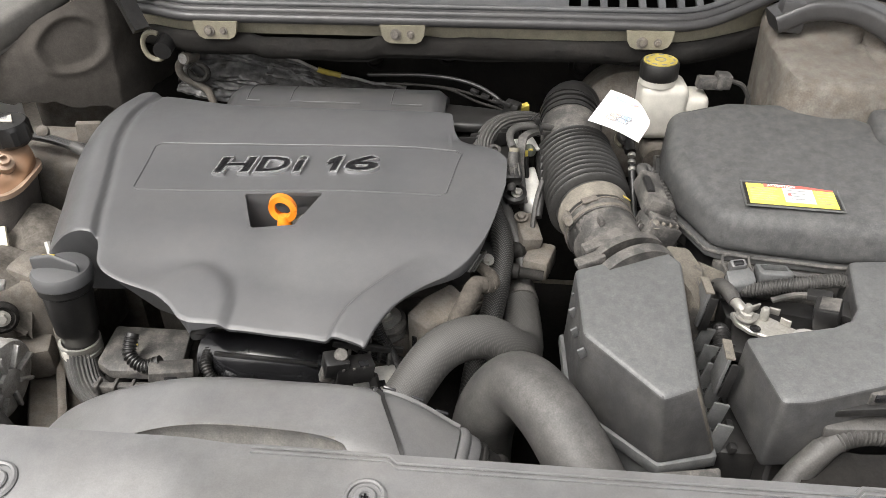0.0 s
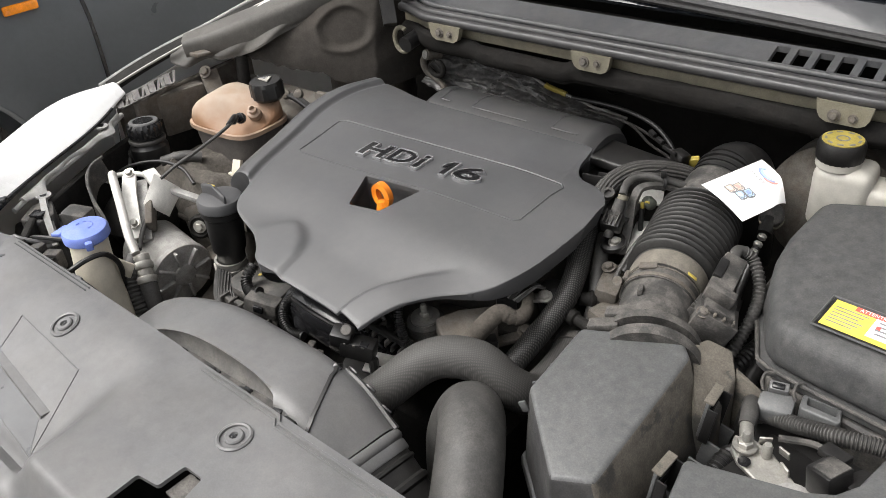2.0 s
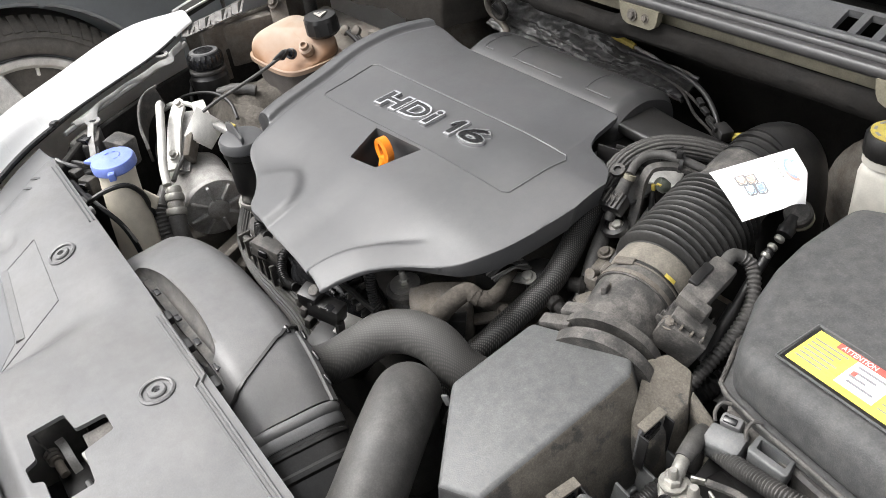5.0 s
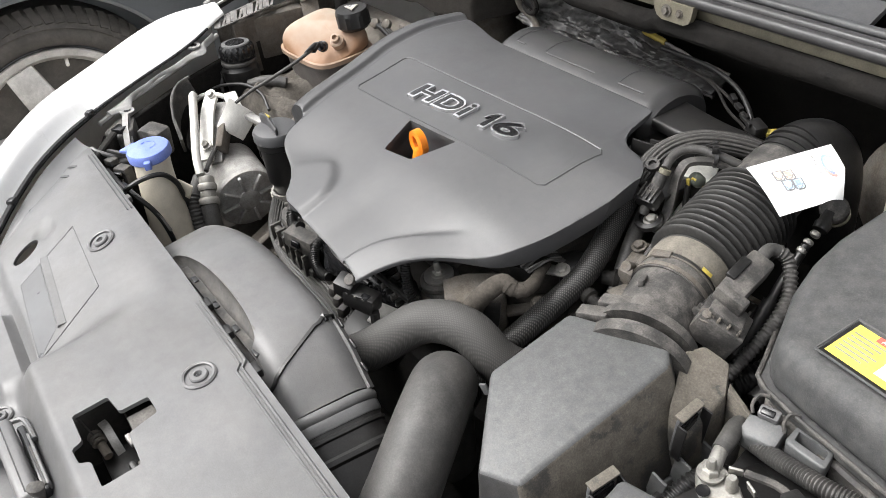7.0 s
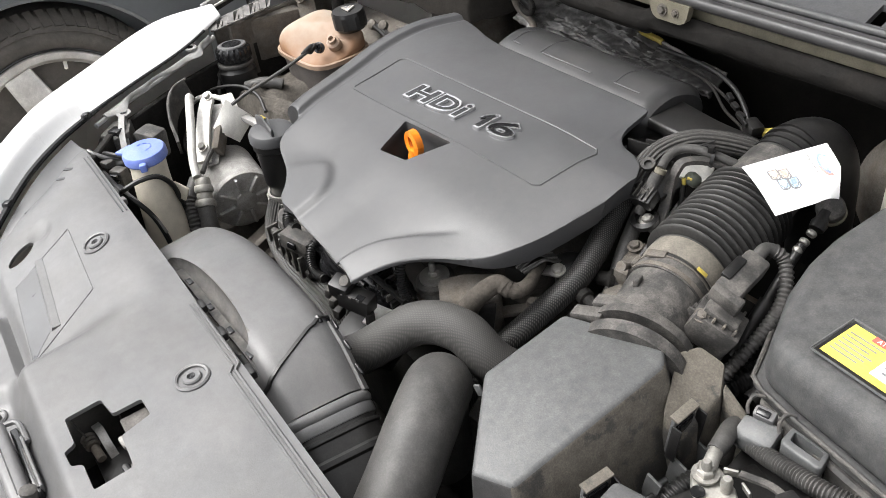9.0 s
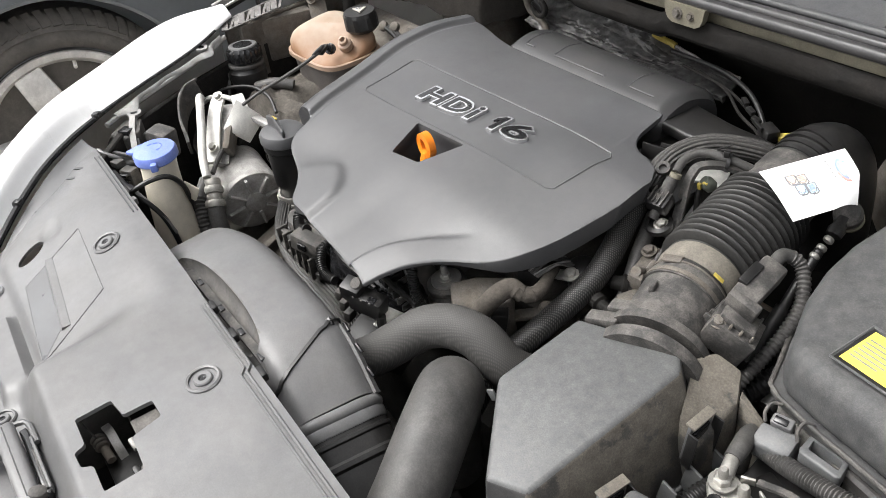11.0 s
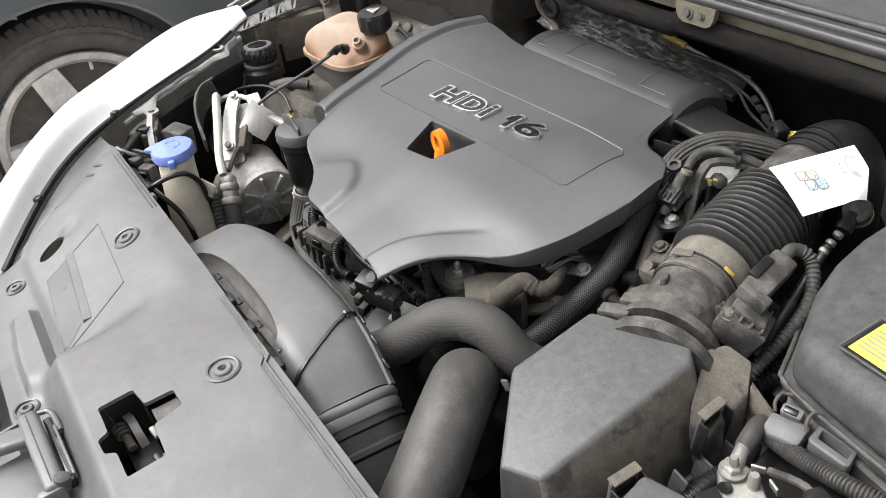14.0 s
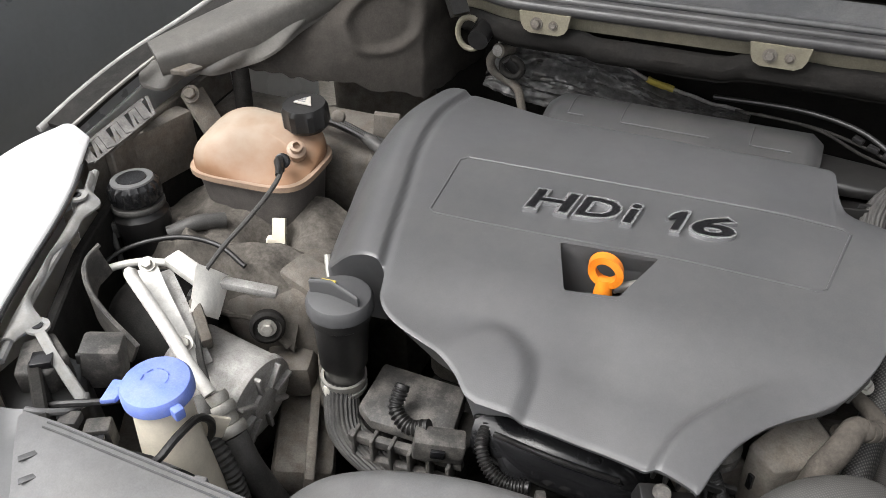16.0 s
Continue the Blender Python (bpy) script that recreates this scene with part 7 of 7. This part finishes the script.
# ---- clutter between the tank and the canister ----
strip = thing("wiring_bundle", "black taped wires behind the coolant tank", "wiring", (-.62, .97, .66))
for k in range(3):
    part("wire", tube([(-.560, .930 + .008 * k, .690), (-.600, .965 + .006 * k, .712 + .003 * k), (-.650, .990 + .004 * k, .716), (-.70, 1.000 + .004 * k, .722), (-.76, 1.005, .722)], .0042, 8, 8), BLACK, strip)
part("tape", tube([(-.612, .974, .714), (-.640, .987, .718)], .0085, 10, 1), RUBBER, strip)
stay = thing("tower_stay", "dusty folded steel stay beside the tower", "bracket", (-.63, 1.0, .68))
part("leg", box((-.625, 1.010, .715), (.034, .012, .060), (0, 6, 20), bevel=.002), GRIME, stay)
part("foot", box((-.618, .992, .690), (.044, .030, .006), (0, 6, 20), bevel=.0015), GRIME, stay)
screw((-.614, .988, .694), (.1, -.3, 1), .006, stay, GRIME)

# ---- power steering reservoir ----
steer = thing("steering_reservoir", "black power steering fluid reservoir with ribbed cap", "reservoir", (-.828, .770, .56))
part("body", lathe([(.024, 0), (.028, .02), (.030, .07), (.033, .085), (.033, .098), (.028, .104), (.024, .112), (0, .112)], (-.836, .775, .588), (-.04, .04, 1), 32), BLACK, steer)
part("cap", lathe([(.028, 0), (.0295, .003), (.0295, .020), (.026, .025), (.017, .026), (.016, .0285), (0, .029)], (-.842, .781, .703), (-.04, .04, 1), 60, lambda g, i: 1 + (.05 * math.cos(20 * g) if i in (1, 2) else 0)), INK, steer)
part("cap_top", lathe([(.0255, 0), (.0245, .0025), (.018, .003), (.017, .0012), (.010, .0012), (.009, .003), (0, .0035)], (-.8432, .7822, .7275), (-.04, .04, 1), 36), PANEL, steer, "dusty cap top")
part("cap_ring", lathe([(.0305, 0), (.0315, .002), (.0315, .005), (.0305, .007), (.027, .007)], (-.8405, .7795, .694), (-.04, .04, 1), 40), RUBBER, steer)
part("outlet", tube([(-.80, .775, .665), (-.775, .800, .672), (-.755, .825, .665)], .010, 12, 5), RUBBER, steer)
part("clip", box((-.868, .752, .672), (.028, .018, .022), (0, 0, 20), bevel=.004), DUSTY, steer)
part("clip_wire", tube([(-.862, .748, .672), (-.850, .738, .650), (-.845, .735, .62), (-.83, .735, .60)], .0035, 8, 6), RUBBER, steer)

# ---- fender, rail and headlight ----
FEN = {  # stations from the back to the front: inner edge, crown and outer edge
    "inner": [(-.915, .805, .763), (-.890, .76, .755), (-.855, .70, .744), (-.815, .592, .734), (-.777, .504, .724), (-.728, .418, .711), (-.667, .354, .693), (-.606, .303, .674), (-.560, .255, .645)],
    "crown": [(-.955, .800, .765), (-.955, .745, .772), (-.945, .68, .772), (-.900, .58, .757), (-.852, .488, .742), (-.790, .406, .722), (-.714, .333, .700), (-.634, .268, .672), (-.578, .200, .635)],
}


def wing(u, v):
    s = u * 8
    inn = [float(np.interp(s, range(9), [q[k] for q in FEN["inner"]])) for k in range(3)]
    cro = [float(np.interp(s, range(9), [q[k] for q in FEN["crown"]])) for k in range(3)]
    i_, c_ = Vector(inn), Vector(cro)
    if v < .5:
        w = v / .5
        fold = -(.003 + .013 * smooth01((s - 3.4) / 1.4)) * smooth01(w / .42)
        return tuple(i_.lerp(c_, w) + Vector((0, 0, .010 * math.sin(math.pi * w) - fold)))
    w = (v - .5) / .5
    out = Vector((c_.x - i_.x, c_.y - i_.y, 0)).normalized()
    flare = float(np.interp(s, [0, 1.5, 3.5, 6, 8], [.05, .07, .13, .15, .11]))
    rise = .003 + .013 * smooth01((s - 3.4) / 1.4)
    return tuple(c_ + out * (flare * math.sin(w * math.pi / 2)) + Vector((0, 0, rise - .40 * (1 - math.cos(w * math.pi / 2)))))


def eased(f):
    """Averages a surface along u, so that its stations do not show."""
    def g(u, v):
        ps = [Vector(f(min(1, max(0, u + d)), v)) for d in (-.06, -.03, 0, .03, .06)]
        return tuple(sum(ps, Vector()) / 5)
    return g


wing_e = eased(wing)
fender = thing("fender", "white painted front fender with a black edge trim", "fender", (-.9, .6, .35), kind="structure")
part("fender_skin", sheet(np.linspace(0, 1, 90), np.linspace(0, 1, 48), wing_e, .003), WHITE, fender, sharp=60)
part("edge_trim", tube([(*(Vector(wing_e(u, 0)) + Vector((.003, .002, .001))), .0026 + .0022 * smooth01((u - .40) / .15)) for u in np.linspace(.14, .98, 44)], smooth=1, steps=8), INK, fender, "black rubber edge trim")


def ragged(u, v):
    """The folded flange inside the wing edge, with an uneven pressed outline."""
    wide = .010 + .004 * math.sin(31 * u) + .002 * math.sin(90 * u) + .009 * math.exp(-((u - .225) / .025) ** 2) + .013 * math.exp(-((u - .445) / .018) ** 2)
    q = Vector(wing_e(u, 0)) + Vector((.006, .004, -.010))
    return tuple(q + Vector((.84, .50, -.16)) * (wide * v) + Vector((0, 0, .004 * math.sin(3.1 * v))))


fl_w = part("pressed_flange", sheet(np.linspace(.14, .475, 70), np.linspace(0, 1, 6), ragged, .0025), FLANGE, fender, "dirty pale pressed flange")
part("inner_fold", tube([tuple(Vector(wing_e(u, 0)) + Vector((.010, .006, -.016))) for u in np.linspace(.12, .50, 26)], .0045, 8, 1), FLANGE, fender)
for x, y, z in ((-.857, .714, .7425), (-.764, .556, .7125)):
    part("lug", lathe([(.0115, 0), (.0115, .003), (.006, .003), (.006, .0005), (0, .0005)], (x, y, z - .001), (.1, .05, 1), 24), FLANGE, fl_w)
    part("lug_hole", lathe([(.0048, 0), (.0048, .0012), (0, .0012)], (x, y, z + .0008), (.1, .05, 1), 14), INK, fl_w)
# clips that pinch the rubber trim, beside the slots in the wing edge
for u in (.505, .775):
    q = Vector(wing_e(u, .0))
    part("trim_clip", box(tuple(q + Vector((.003, .002, .004))), (.013, .013, .010), (0, -8, 52), bevel=.003), INK, fender)
HEAD_IN = [(-.702, .478, .704), (-.688, .466, .698), (-.648, .415, .692), (-.622, .372, .684), (-.586, .330, .674), (-.566, .290, .664)]


def head_strip(u, v):
    """The sloping filler strip between the wing's rubber trim and the front panel."""
    k = (u - .565) / .385 * 5
    inn = Vector([float(np.interp(k, range(6), [q[i] for q in HEAD_IN])) for i in range(3)])
    out = Vector(wing_e(u, 0)) + Vector((.009, .007, -.006))
    return tuple(out.lerp(inn, v) - Vector((0, 0, .004 * math.sin(math.pi * v))))


strip_h = part("filler_strip", sheet(np.linspace(.565, .95, 40), np.linspace(0, 1, 8), head_strip, .003), PANEL_FINE, fender, "smooth grey filler strip beside the headlight")
for u in (.80, .86):
    part("strip_slot", box(head_strip(u, .93), (.018, .005, .003), (0, 0, 45), bevel=.001), INK, strip_h)
part("upper_wing", sheet(np.linspace(0, 1, 20), np.linspace(0, 1, 14), lambda u, v: (-.955 - .05 * math.sin(v * 1.57) + .05 * u, .80 + .55 * u, .735 + .13 * u - .35 * (1 - math.cos(v * 1.57))), .003), WHITE, fender)
inner_rail = thing("wing_rail", "black steel wing rail with slotted flange", "wing rail", (-.92, .88, .72), kind="structure")
part("outer_edge", tube([(-.984, .79, .762), (-.980, .87, .782), (-.970, .95, .799), (-.946, 1.02, .817), (-.912, 1.088, .842), (-.868, 1.155, .866), (-.825, 1.22, .89)], .0045, 10, 6), FLANGE, inner_rail, "white painted outer wing edge")
part("gutter", tube([(-.960, .80, .765), (-.955, .87, .783), (-.945, .95, .80), (-.922, 1.02, .818), (-.888, 1.085, .842), (-.845, 1.15, .866), (-.80, 1.21, .89)], .021, smooth=6, section=[(-1, -.25), (1, -.25), (1, .1), (-1, .1)]), DARK, inner_rail)
part("gutter_edge", tube([(-.935, .80, .772), (-.930, .87, .788), (-.920, .95, .805), (-.898, 1.015, .823), (-.865, 1.075, .846), (-.82, 1.14, .870)], .0025, 8, 5), STEEL, inner_rail)
inner_l, outer_l = ((-.886, .772, .747), (-.886, .882, .757)), ((-.914, .785, .754), (-.912, .895, .767))
flat = [(-1, -.25), (1, -.25), (1, .25), (-1, .25)]
FLANGE_STEEL = material("flange_steel", (.15, .145, .14), .42, metal=.6, dust=.35, dust_colour=(.12, .11, .10), fleck=.4)
bm = tube([inner_l[0], inner_l[1]], .0026, smooth=1, section=flat)
merge(bm, tube([outer_l[0], outer_l[1]], .0026, smooth=1, section=flat))
for k in range(11):
    a_, b_ = Vector(inner_l[0]).lerp(Vector(inner_l[1]), k / 10), Vector(outer_l[0]).lerp(Vector(outer_l[1]), (k + (.6 if k % 3 == 1 else 0)) / 10)
    merge(bm, tube([tuple(a_), tuple(b_)], (.0058, .0022, .0034)[k % 3], smooth=1, section=flat))
part("slotted_flange", bm, FLANGE_STEEL, inner_rail, "pierced steel flange")
part("upper_flange", prism([(-.885, .925, .792), (-.862, .928, .792), (-.852, .950, .795), (-.875, .952, .795)], .799, .80, .001, 1), GRIME, inner_rail)
part("rail_web", box((-.905, .86, .70), (.03, .16, .08), (0, 0, -12), bevel=.004), GRIME, inner_rail)
brace = thing("wing_brace", "dusty flat steel brace across the wing corner", "brace", (-.86, .95, .66))
part("strip", tube([(-.885, .955, .755), (-.86, .945, .730), (-.83, .935, .695)], .016, 4, 4, section=[(-1, -.15), (1, -.15), (1, .15), (-1, .15)]), GRIME, brace)
part("post", tube([(-.835, 1.00, .78), (-.835, .995, .72), (-.835, .99, .66)], .012, 12, 4), DARK, brace)
screw((-.878, .945, .757), (.3, -.6, .6), .008, brace, GRIME)
lamp = thing("headlight_unit", "back of a headlight with black housing and steel strut", "headlight", (-.70, .50, .60))
part("housing", prism([(-.80, .570, .672), (-.730, .565, .672), (-.692, .532, .664), (-.700, .486, .668), (-.735, .480, .672), (-.79, .51, .680)], .56, .67, .006, 2), BLACK, lamp)
part("top_ledge", prism([(-.772, .540, .704), (-.752, .562, .706), (-.722, .548, .700), (-.726, .522, .694), (-.752, .508, .698)], .660, .70, .003, 2), DUSTY, lamp)
part("ledge_well", box((-.738, .532, .700), (.020, .018, .008), (0, 0, 35), bevel=.001), INK, lamp)
for d in (0, .012):
    part("strut", tube([(-.768 + d, .558 - d * .6, .712), (-.740 + d, .545 - d * .6, .698), (-.700 + d, .530 - d * .6, .668)], .0046, 4, 4, section=[(-1, -.5), (1, -.5), (1, .5), (-1, .5)]), FLANGE, lamp)
part("back_rim", tube([(-.702, .478, .703), (-.690, .484, .699), (-.678, .500, .690), (-.682, .520, .680), (-.694, .531, .672)], .0034, 8, 8), PANEL, lamp, "pale moulded rim")
part("rear_cap", box((-.712, .574, .672), (.040, .034, .050), (0, 8, 30), bevel=.006), DUSTY, lamp)
part("cap_ridge", box((-.708, .560, .688), (.030, .004, .012), (0, 8, 30), bevel=.001), BLACK, lamp)
part("side_clip", box((-.650, .502, .668), (.024, .018, .030), (0, 0, 30), bevel=.003), DUSTY, lamp)
for k in range(3):
    part("clip_bar", box((-.644, .491, .678 - .010 * k), (.018, .006, .004), (0, 0, 30), bevel=.001), INK, lamp)
part("clip_foot", box((-.672, .494, .686), (.018, .016, .010), (0, 0, 20), bevel=.002), DUSTY, lamp)
part("wire", tube([(-.700, .496, .690), (-.684, .500, .696), (-.664, .510, .696), (-.646, .522, .694), (-.632, .530, .698)], .0034, 8, 6), BLACK, lamp)

# ---- bumper and grille edge ahead of the panel ----
bumper = thing("bumper", "white painted bumper edge with a grey rubber strip", "bumper", (-.2, .17, .40), kind="structure")


def bump_at(u, v):
    x = -.70 + 1.35 * u
    y0 = float(np.interp(x, [-.70, -.60, -.50, -.30, .65], [.285, .222, .190, .170, .165]))
    g = v * 1.57
    return (x, y0 - .07 * math.sin(g), .632 - .35 * (1 - math.cos(g)))


part("skin", sheet(np.linspace(0, 1, 60), np.linspace(0, 1, 14), bump_at, .003), WHITE, bumper)
part("strip", tube([(-.595, .238, .640), (-.50, .215, .648), (-.40, .203, .650), (-.275, .200, .648)], .0135, 16, 8), COWL, bumper, "grey rubber strip")
part("strip_end", lathe([(.010, 0), (.010, .002), (0, .002)], (-.2745, .200, .648), (1, 0, 0), 16), INK, bumper)
part("gutter", sheet(np.linspace(-.62, .62, 30), np.linspace(0, 1, 4), lambda x, v: (x, .17 + .06 * v + .05 * smooth01((-.45 - x) / .2), .632 - .01 * math.sin(3.1 * v)), .004), PANEL, bumper)
# ---- car parked alongside ----
car = thing("parked_car", "dark blue-grey car parked alongside with an alloy wheel", "car", (-2.3, 1.2, 0))
HUB = Vector((-1.685, .537, .345))


def flank(y, z):
    """How far out the car's side stands at a height."""
    bulge = float(np.interp(z, [.15, .30, .48, .60, .72, .85], [-.06, -.01, .012, .004, .0, -.03]))
    return -1.600 + bulge + .012 * math.sin((z - .48) * 9)


def side_grid():
    bm = bmesh.new()
    ys, zs = np.linspace(-1.2, 3.4, 160), np.linspace(.16, .98, 60)
    grid = {}
    for i, y in enumerate(ys):
        for j, z in enumerate(zs):
            d = math.hypot(y - HUB.y, z - HUB.z)
            p = Vector((flank(y, z), y, z))
            if .30 < d < .405:
                p.x += .012 * smooth01((.405 - d) / .03)
            if abs(d - .365) < .016 and z > .16:
                p.y, p.z = HUB.y + (p.y - HUB.y) * .365 / d, HUB.z + (p.z - HUB.z) * .365 / d
            grid[i, j] = (bm.verts.new(p), d)
    for i in range(len(ys) - 1):
        for j in range(len(zs) - 1):
            q = [grid[i, j], grid[i + 1, j], grid[i + 1, j + 1], grid[i, j + 1]]
            if all(d > .348 for _, d in q):
                bm.faces.new([v for v, _ in q])
    return bm


bm = side_grid()
bmesh.ops.solidify(bm, geom=bm.faces[:], thickness=.012)
side = part("side_panel", bm, CAR, car, sharp=60)
part("body_core", box((-2.45, 1.1, .62), (1.45, 4.4, .80), bevel=.12, segments=4), CAR, car)
part("wheel_arch", lathe([(0, .19), (.372, .19), (.372, .0), (.385, 0), (.385, .22), (0, .22)], (-1.625, HUB.y, HUB.z + .01), (-1, 0, 0), 48), INK, car, "black wheel arch liner")
part("arch_lip", tube([(-1.590, HUB.y + .362 * math.cos(g), HUB.z + .362 * math.sin(g)) for g in np.linspace(radians(-25), radians(205), 50)], .010, 8, 1), CAR, car)
part("glasshouse", box((-2.3, 1.6, 1.22), (1.2, 2.4, .45), bevel=.15, segments=4, taper=.8), SCREEN, car)
part("door_gap", tube([(flank(0, z) + .001, 1.085 - .05 * max(0, .5 - z), z) for z in np.linspace(.22, .97, 16)], .0055, 6, 1), INK, car, "dark door gap")
part("side_marker", box((-1.597, .935, .782), (.012, .085, .022), (0, 0, 0), bevel=.005), material("amber_lens", (.85, .25, .01), .25, bump=0), car, "orange side marker lamp")
wheel = part("tyre", lathe([(.220, -.09), (.235, -.098), (.285, -.10), (.312, -.085), (.318, -.05), (.3165, .045), (.308, .066), (.294, .082), (.283, .094), (.262, .101), (.243, .0985), (.2345, .092), (.230, .086), (.220, .06)], tuple(HUB), (1, 0, 0), 96), TYRE, car, "worn black tyre")
for k in range(72):
    g = 2 * math.pi * k / 72
    bm = box((0, 0, 0), (.052, .0185, .010), bevel=0)
    bm.transform(Matrix.Translation(HUB) @ Matrix.Rotation(g, 4, "X") @ Matrix.Translation((.066, 0, .3025)) @ Matrix.Rotation(radians(36), 4, "Y") @ Matrix.Rotation(radians(9), 4, "Z"))
    part("tread_block", bm, TYRE, wheel)
for r in (.248, .280):
    part("sidewall_line", tube([(HUB.x + (.0985 if r > .25 else .0965), HUB.y + r * math.cos(g), HUB.z + r * math.sin(g)) for g in np.linspace(0, 2 * math.pi, 65)], .0016, 6, 1), TYRE, wheel)
rim_p = part("rim", lathe([(.222, -.02), (.222, .070), (.232, .090), (.228, .098), (.212, .096), (.200, .080), (.196, .02), (.196, -.05), (.21, -.05)], tuple(HUB), (1, 0, 0), 80), RIM, wheel, "dusty silver alloy rim")
for k in range(5):
    bm = prism([(.030, -.046, .078), (.030, .046, .078), (.10, .040, .090), (.205, .036, .092), (.205, -.036, .092), (.10, -.040, .090)], .046, .082, .006, 2)
    bm.transform(Matrix.Translation(HUB) @ Matrix.Rotation(radians(72 * k + 16), 4, "X") @ Matrix(((0, 0, 1, 0), (0, 1, 0, 0), (1, 0, 0, 0), (0, 0, 0, 1))))
    part("spoke", bm, RIM, rim_p)
part("hub", lathe([(.055, .04), (.055, .074), (.040, .082), (0, .084)], tuple(HUB), (1, 0, 0), 32), RIM, rim_p)
for k in range(5):
    g = radians(72 * k + 106)
    part("wheel_bolt", lathe([(.012, 0), (.012, .010), (.006, .012), (0, .008)], (HUB.x + .082, HUB.y + .058 * math.cos(g), HUB.z + .058 * math.sin(g)), (1, 0, 0), 12), GRIME, rim_p)
part("rim_gap", tube([(HUB.x + .0955, HUB.y + .2345 * math.cos(g), HUB.z + .2345 * math.sin(g)) for g in np.linspace(0, 2 * math.pi, 81)], .0030, 6, 1), INK, wheel, "dark gap between rim and tyre")
part("valve", tube([tuple(HUB + Vector((.070, .060, .190))), tuple(HUB + Vector((.092, .055, .178)))], .0045, 8, 1), PAPER_TAG, rim_p, "white valve cap")
part("brake_disc", lathe([(.135, 0), (.135, .016), (.075, .016), (.075, .03), (0, .03)], tuple(HUB + Vector((.000, 0, 0))), (1, 0, 0), 40), GRIME, wheel, "rusty brake disc")
part("brake_caliper", box(tuple(HUB + Vector((.025, -.095, .065))), (.05, .07, .11), (40, 0, 0), bevel=.012), GRIME, wheel)
part("backing_plate", lathe([(.175, 0), (.175, .005), (0, .005)], tuple(HUB - Vector((.012, 0, 0))), (1, 0, 0), 40), GRIME, wheel, "dusty brake backing plate")
part("shoulder", box((-1.70, 1.1, .955), (.20, 4.5, .06), bevel=.02, segments=3), CAR, car)
for y in (-1.17, 3.37):
    part("end_panel", box((-1.69, y, .60), (.20, .06, .74), bevel=.02, segments=3), CAR, car)

# ---- the rest of the car under the open bonnet, closed off plainly ----
solo("car_body", box((-.13, 2.35, .60), (1.62, 1.80, .78), bevel=.06, segments=4), WHITE, "white painted body of the car behind the engine bay", "car body", (-.13, 2.35, .21), kind="structure")
solo("cabin_roof", box((-.13, 2.62, 1.19), (1.30, 1.20, .42), bevel=.12, segments=4, taper=.86), WHITE, "white painted roof of the car behind the windscreen", "car roof", (-.13, 2.62, .98), kind="structure")
solo("fender_right", box((.735, .80, .50), (.10, 1.30, .46), bevel=.03, segments=3), WHITE, "white painted front fender beside the battery", "fender", (.735, .80, .27), kind="structure")
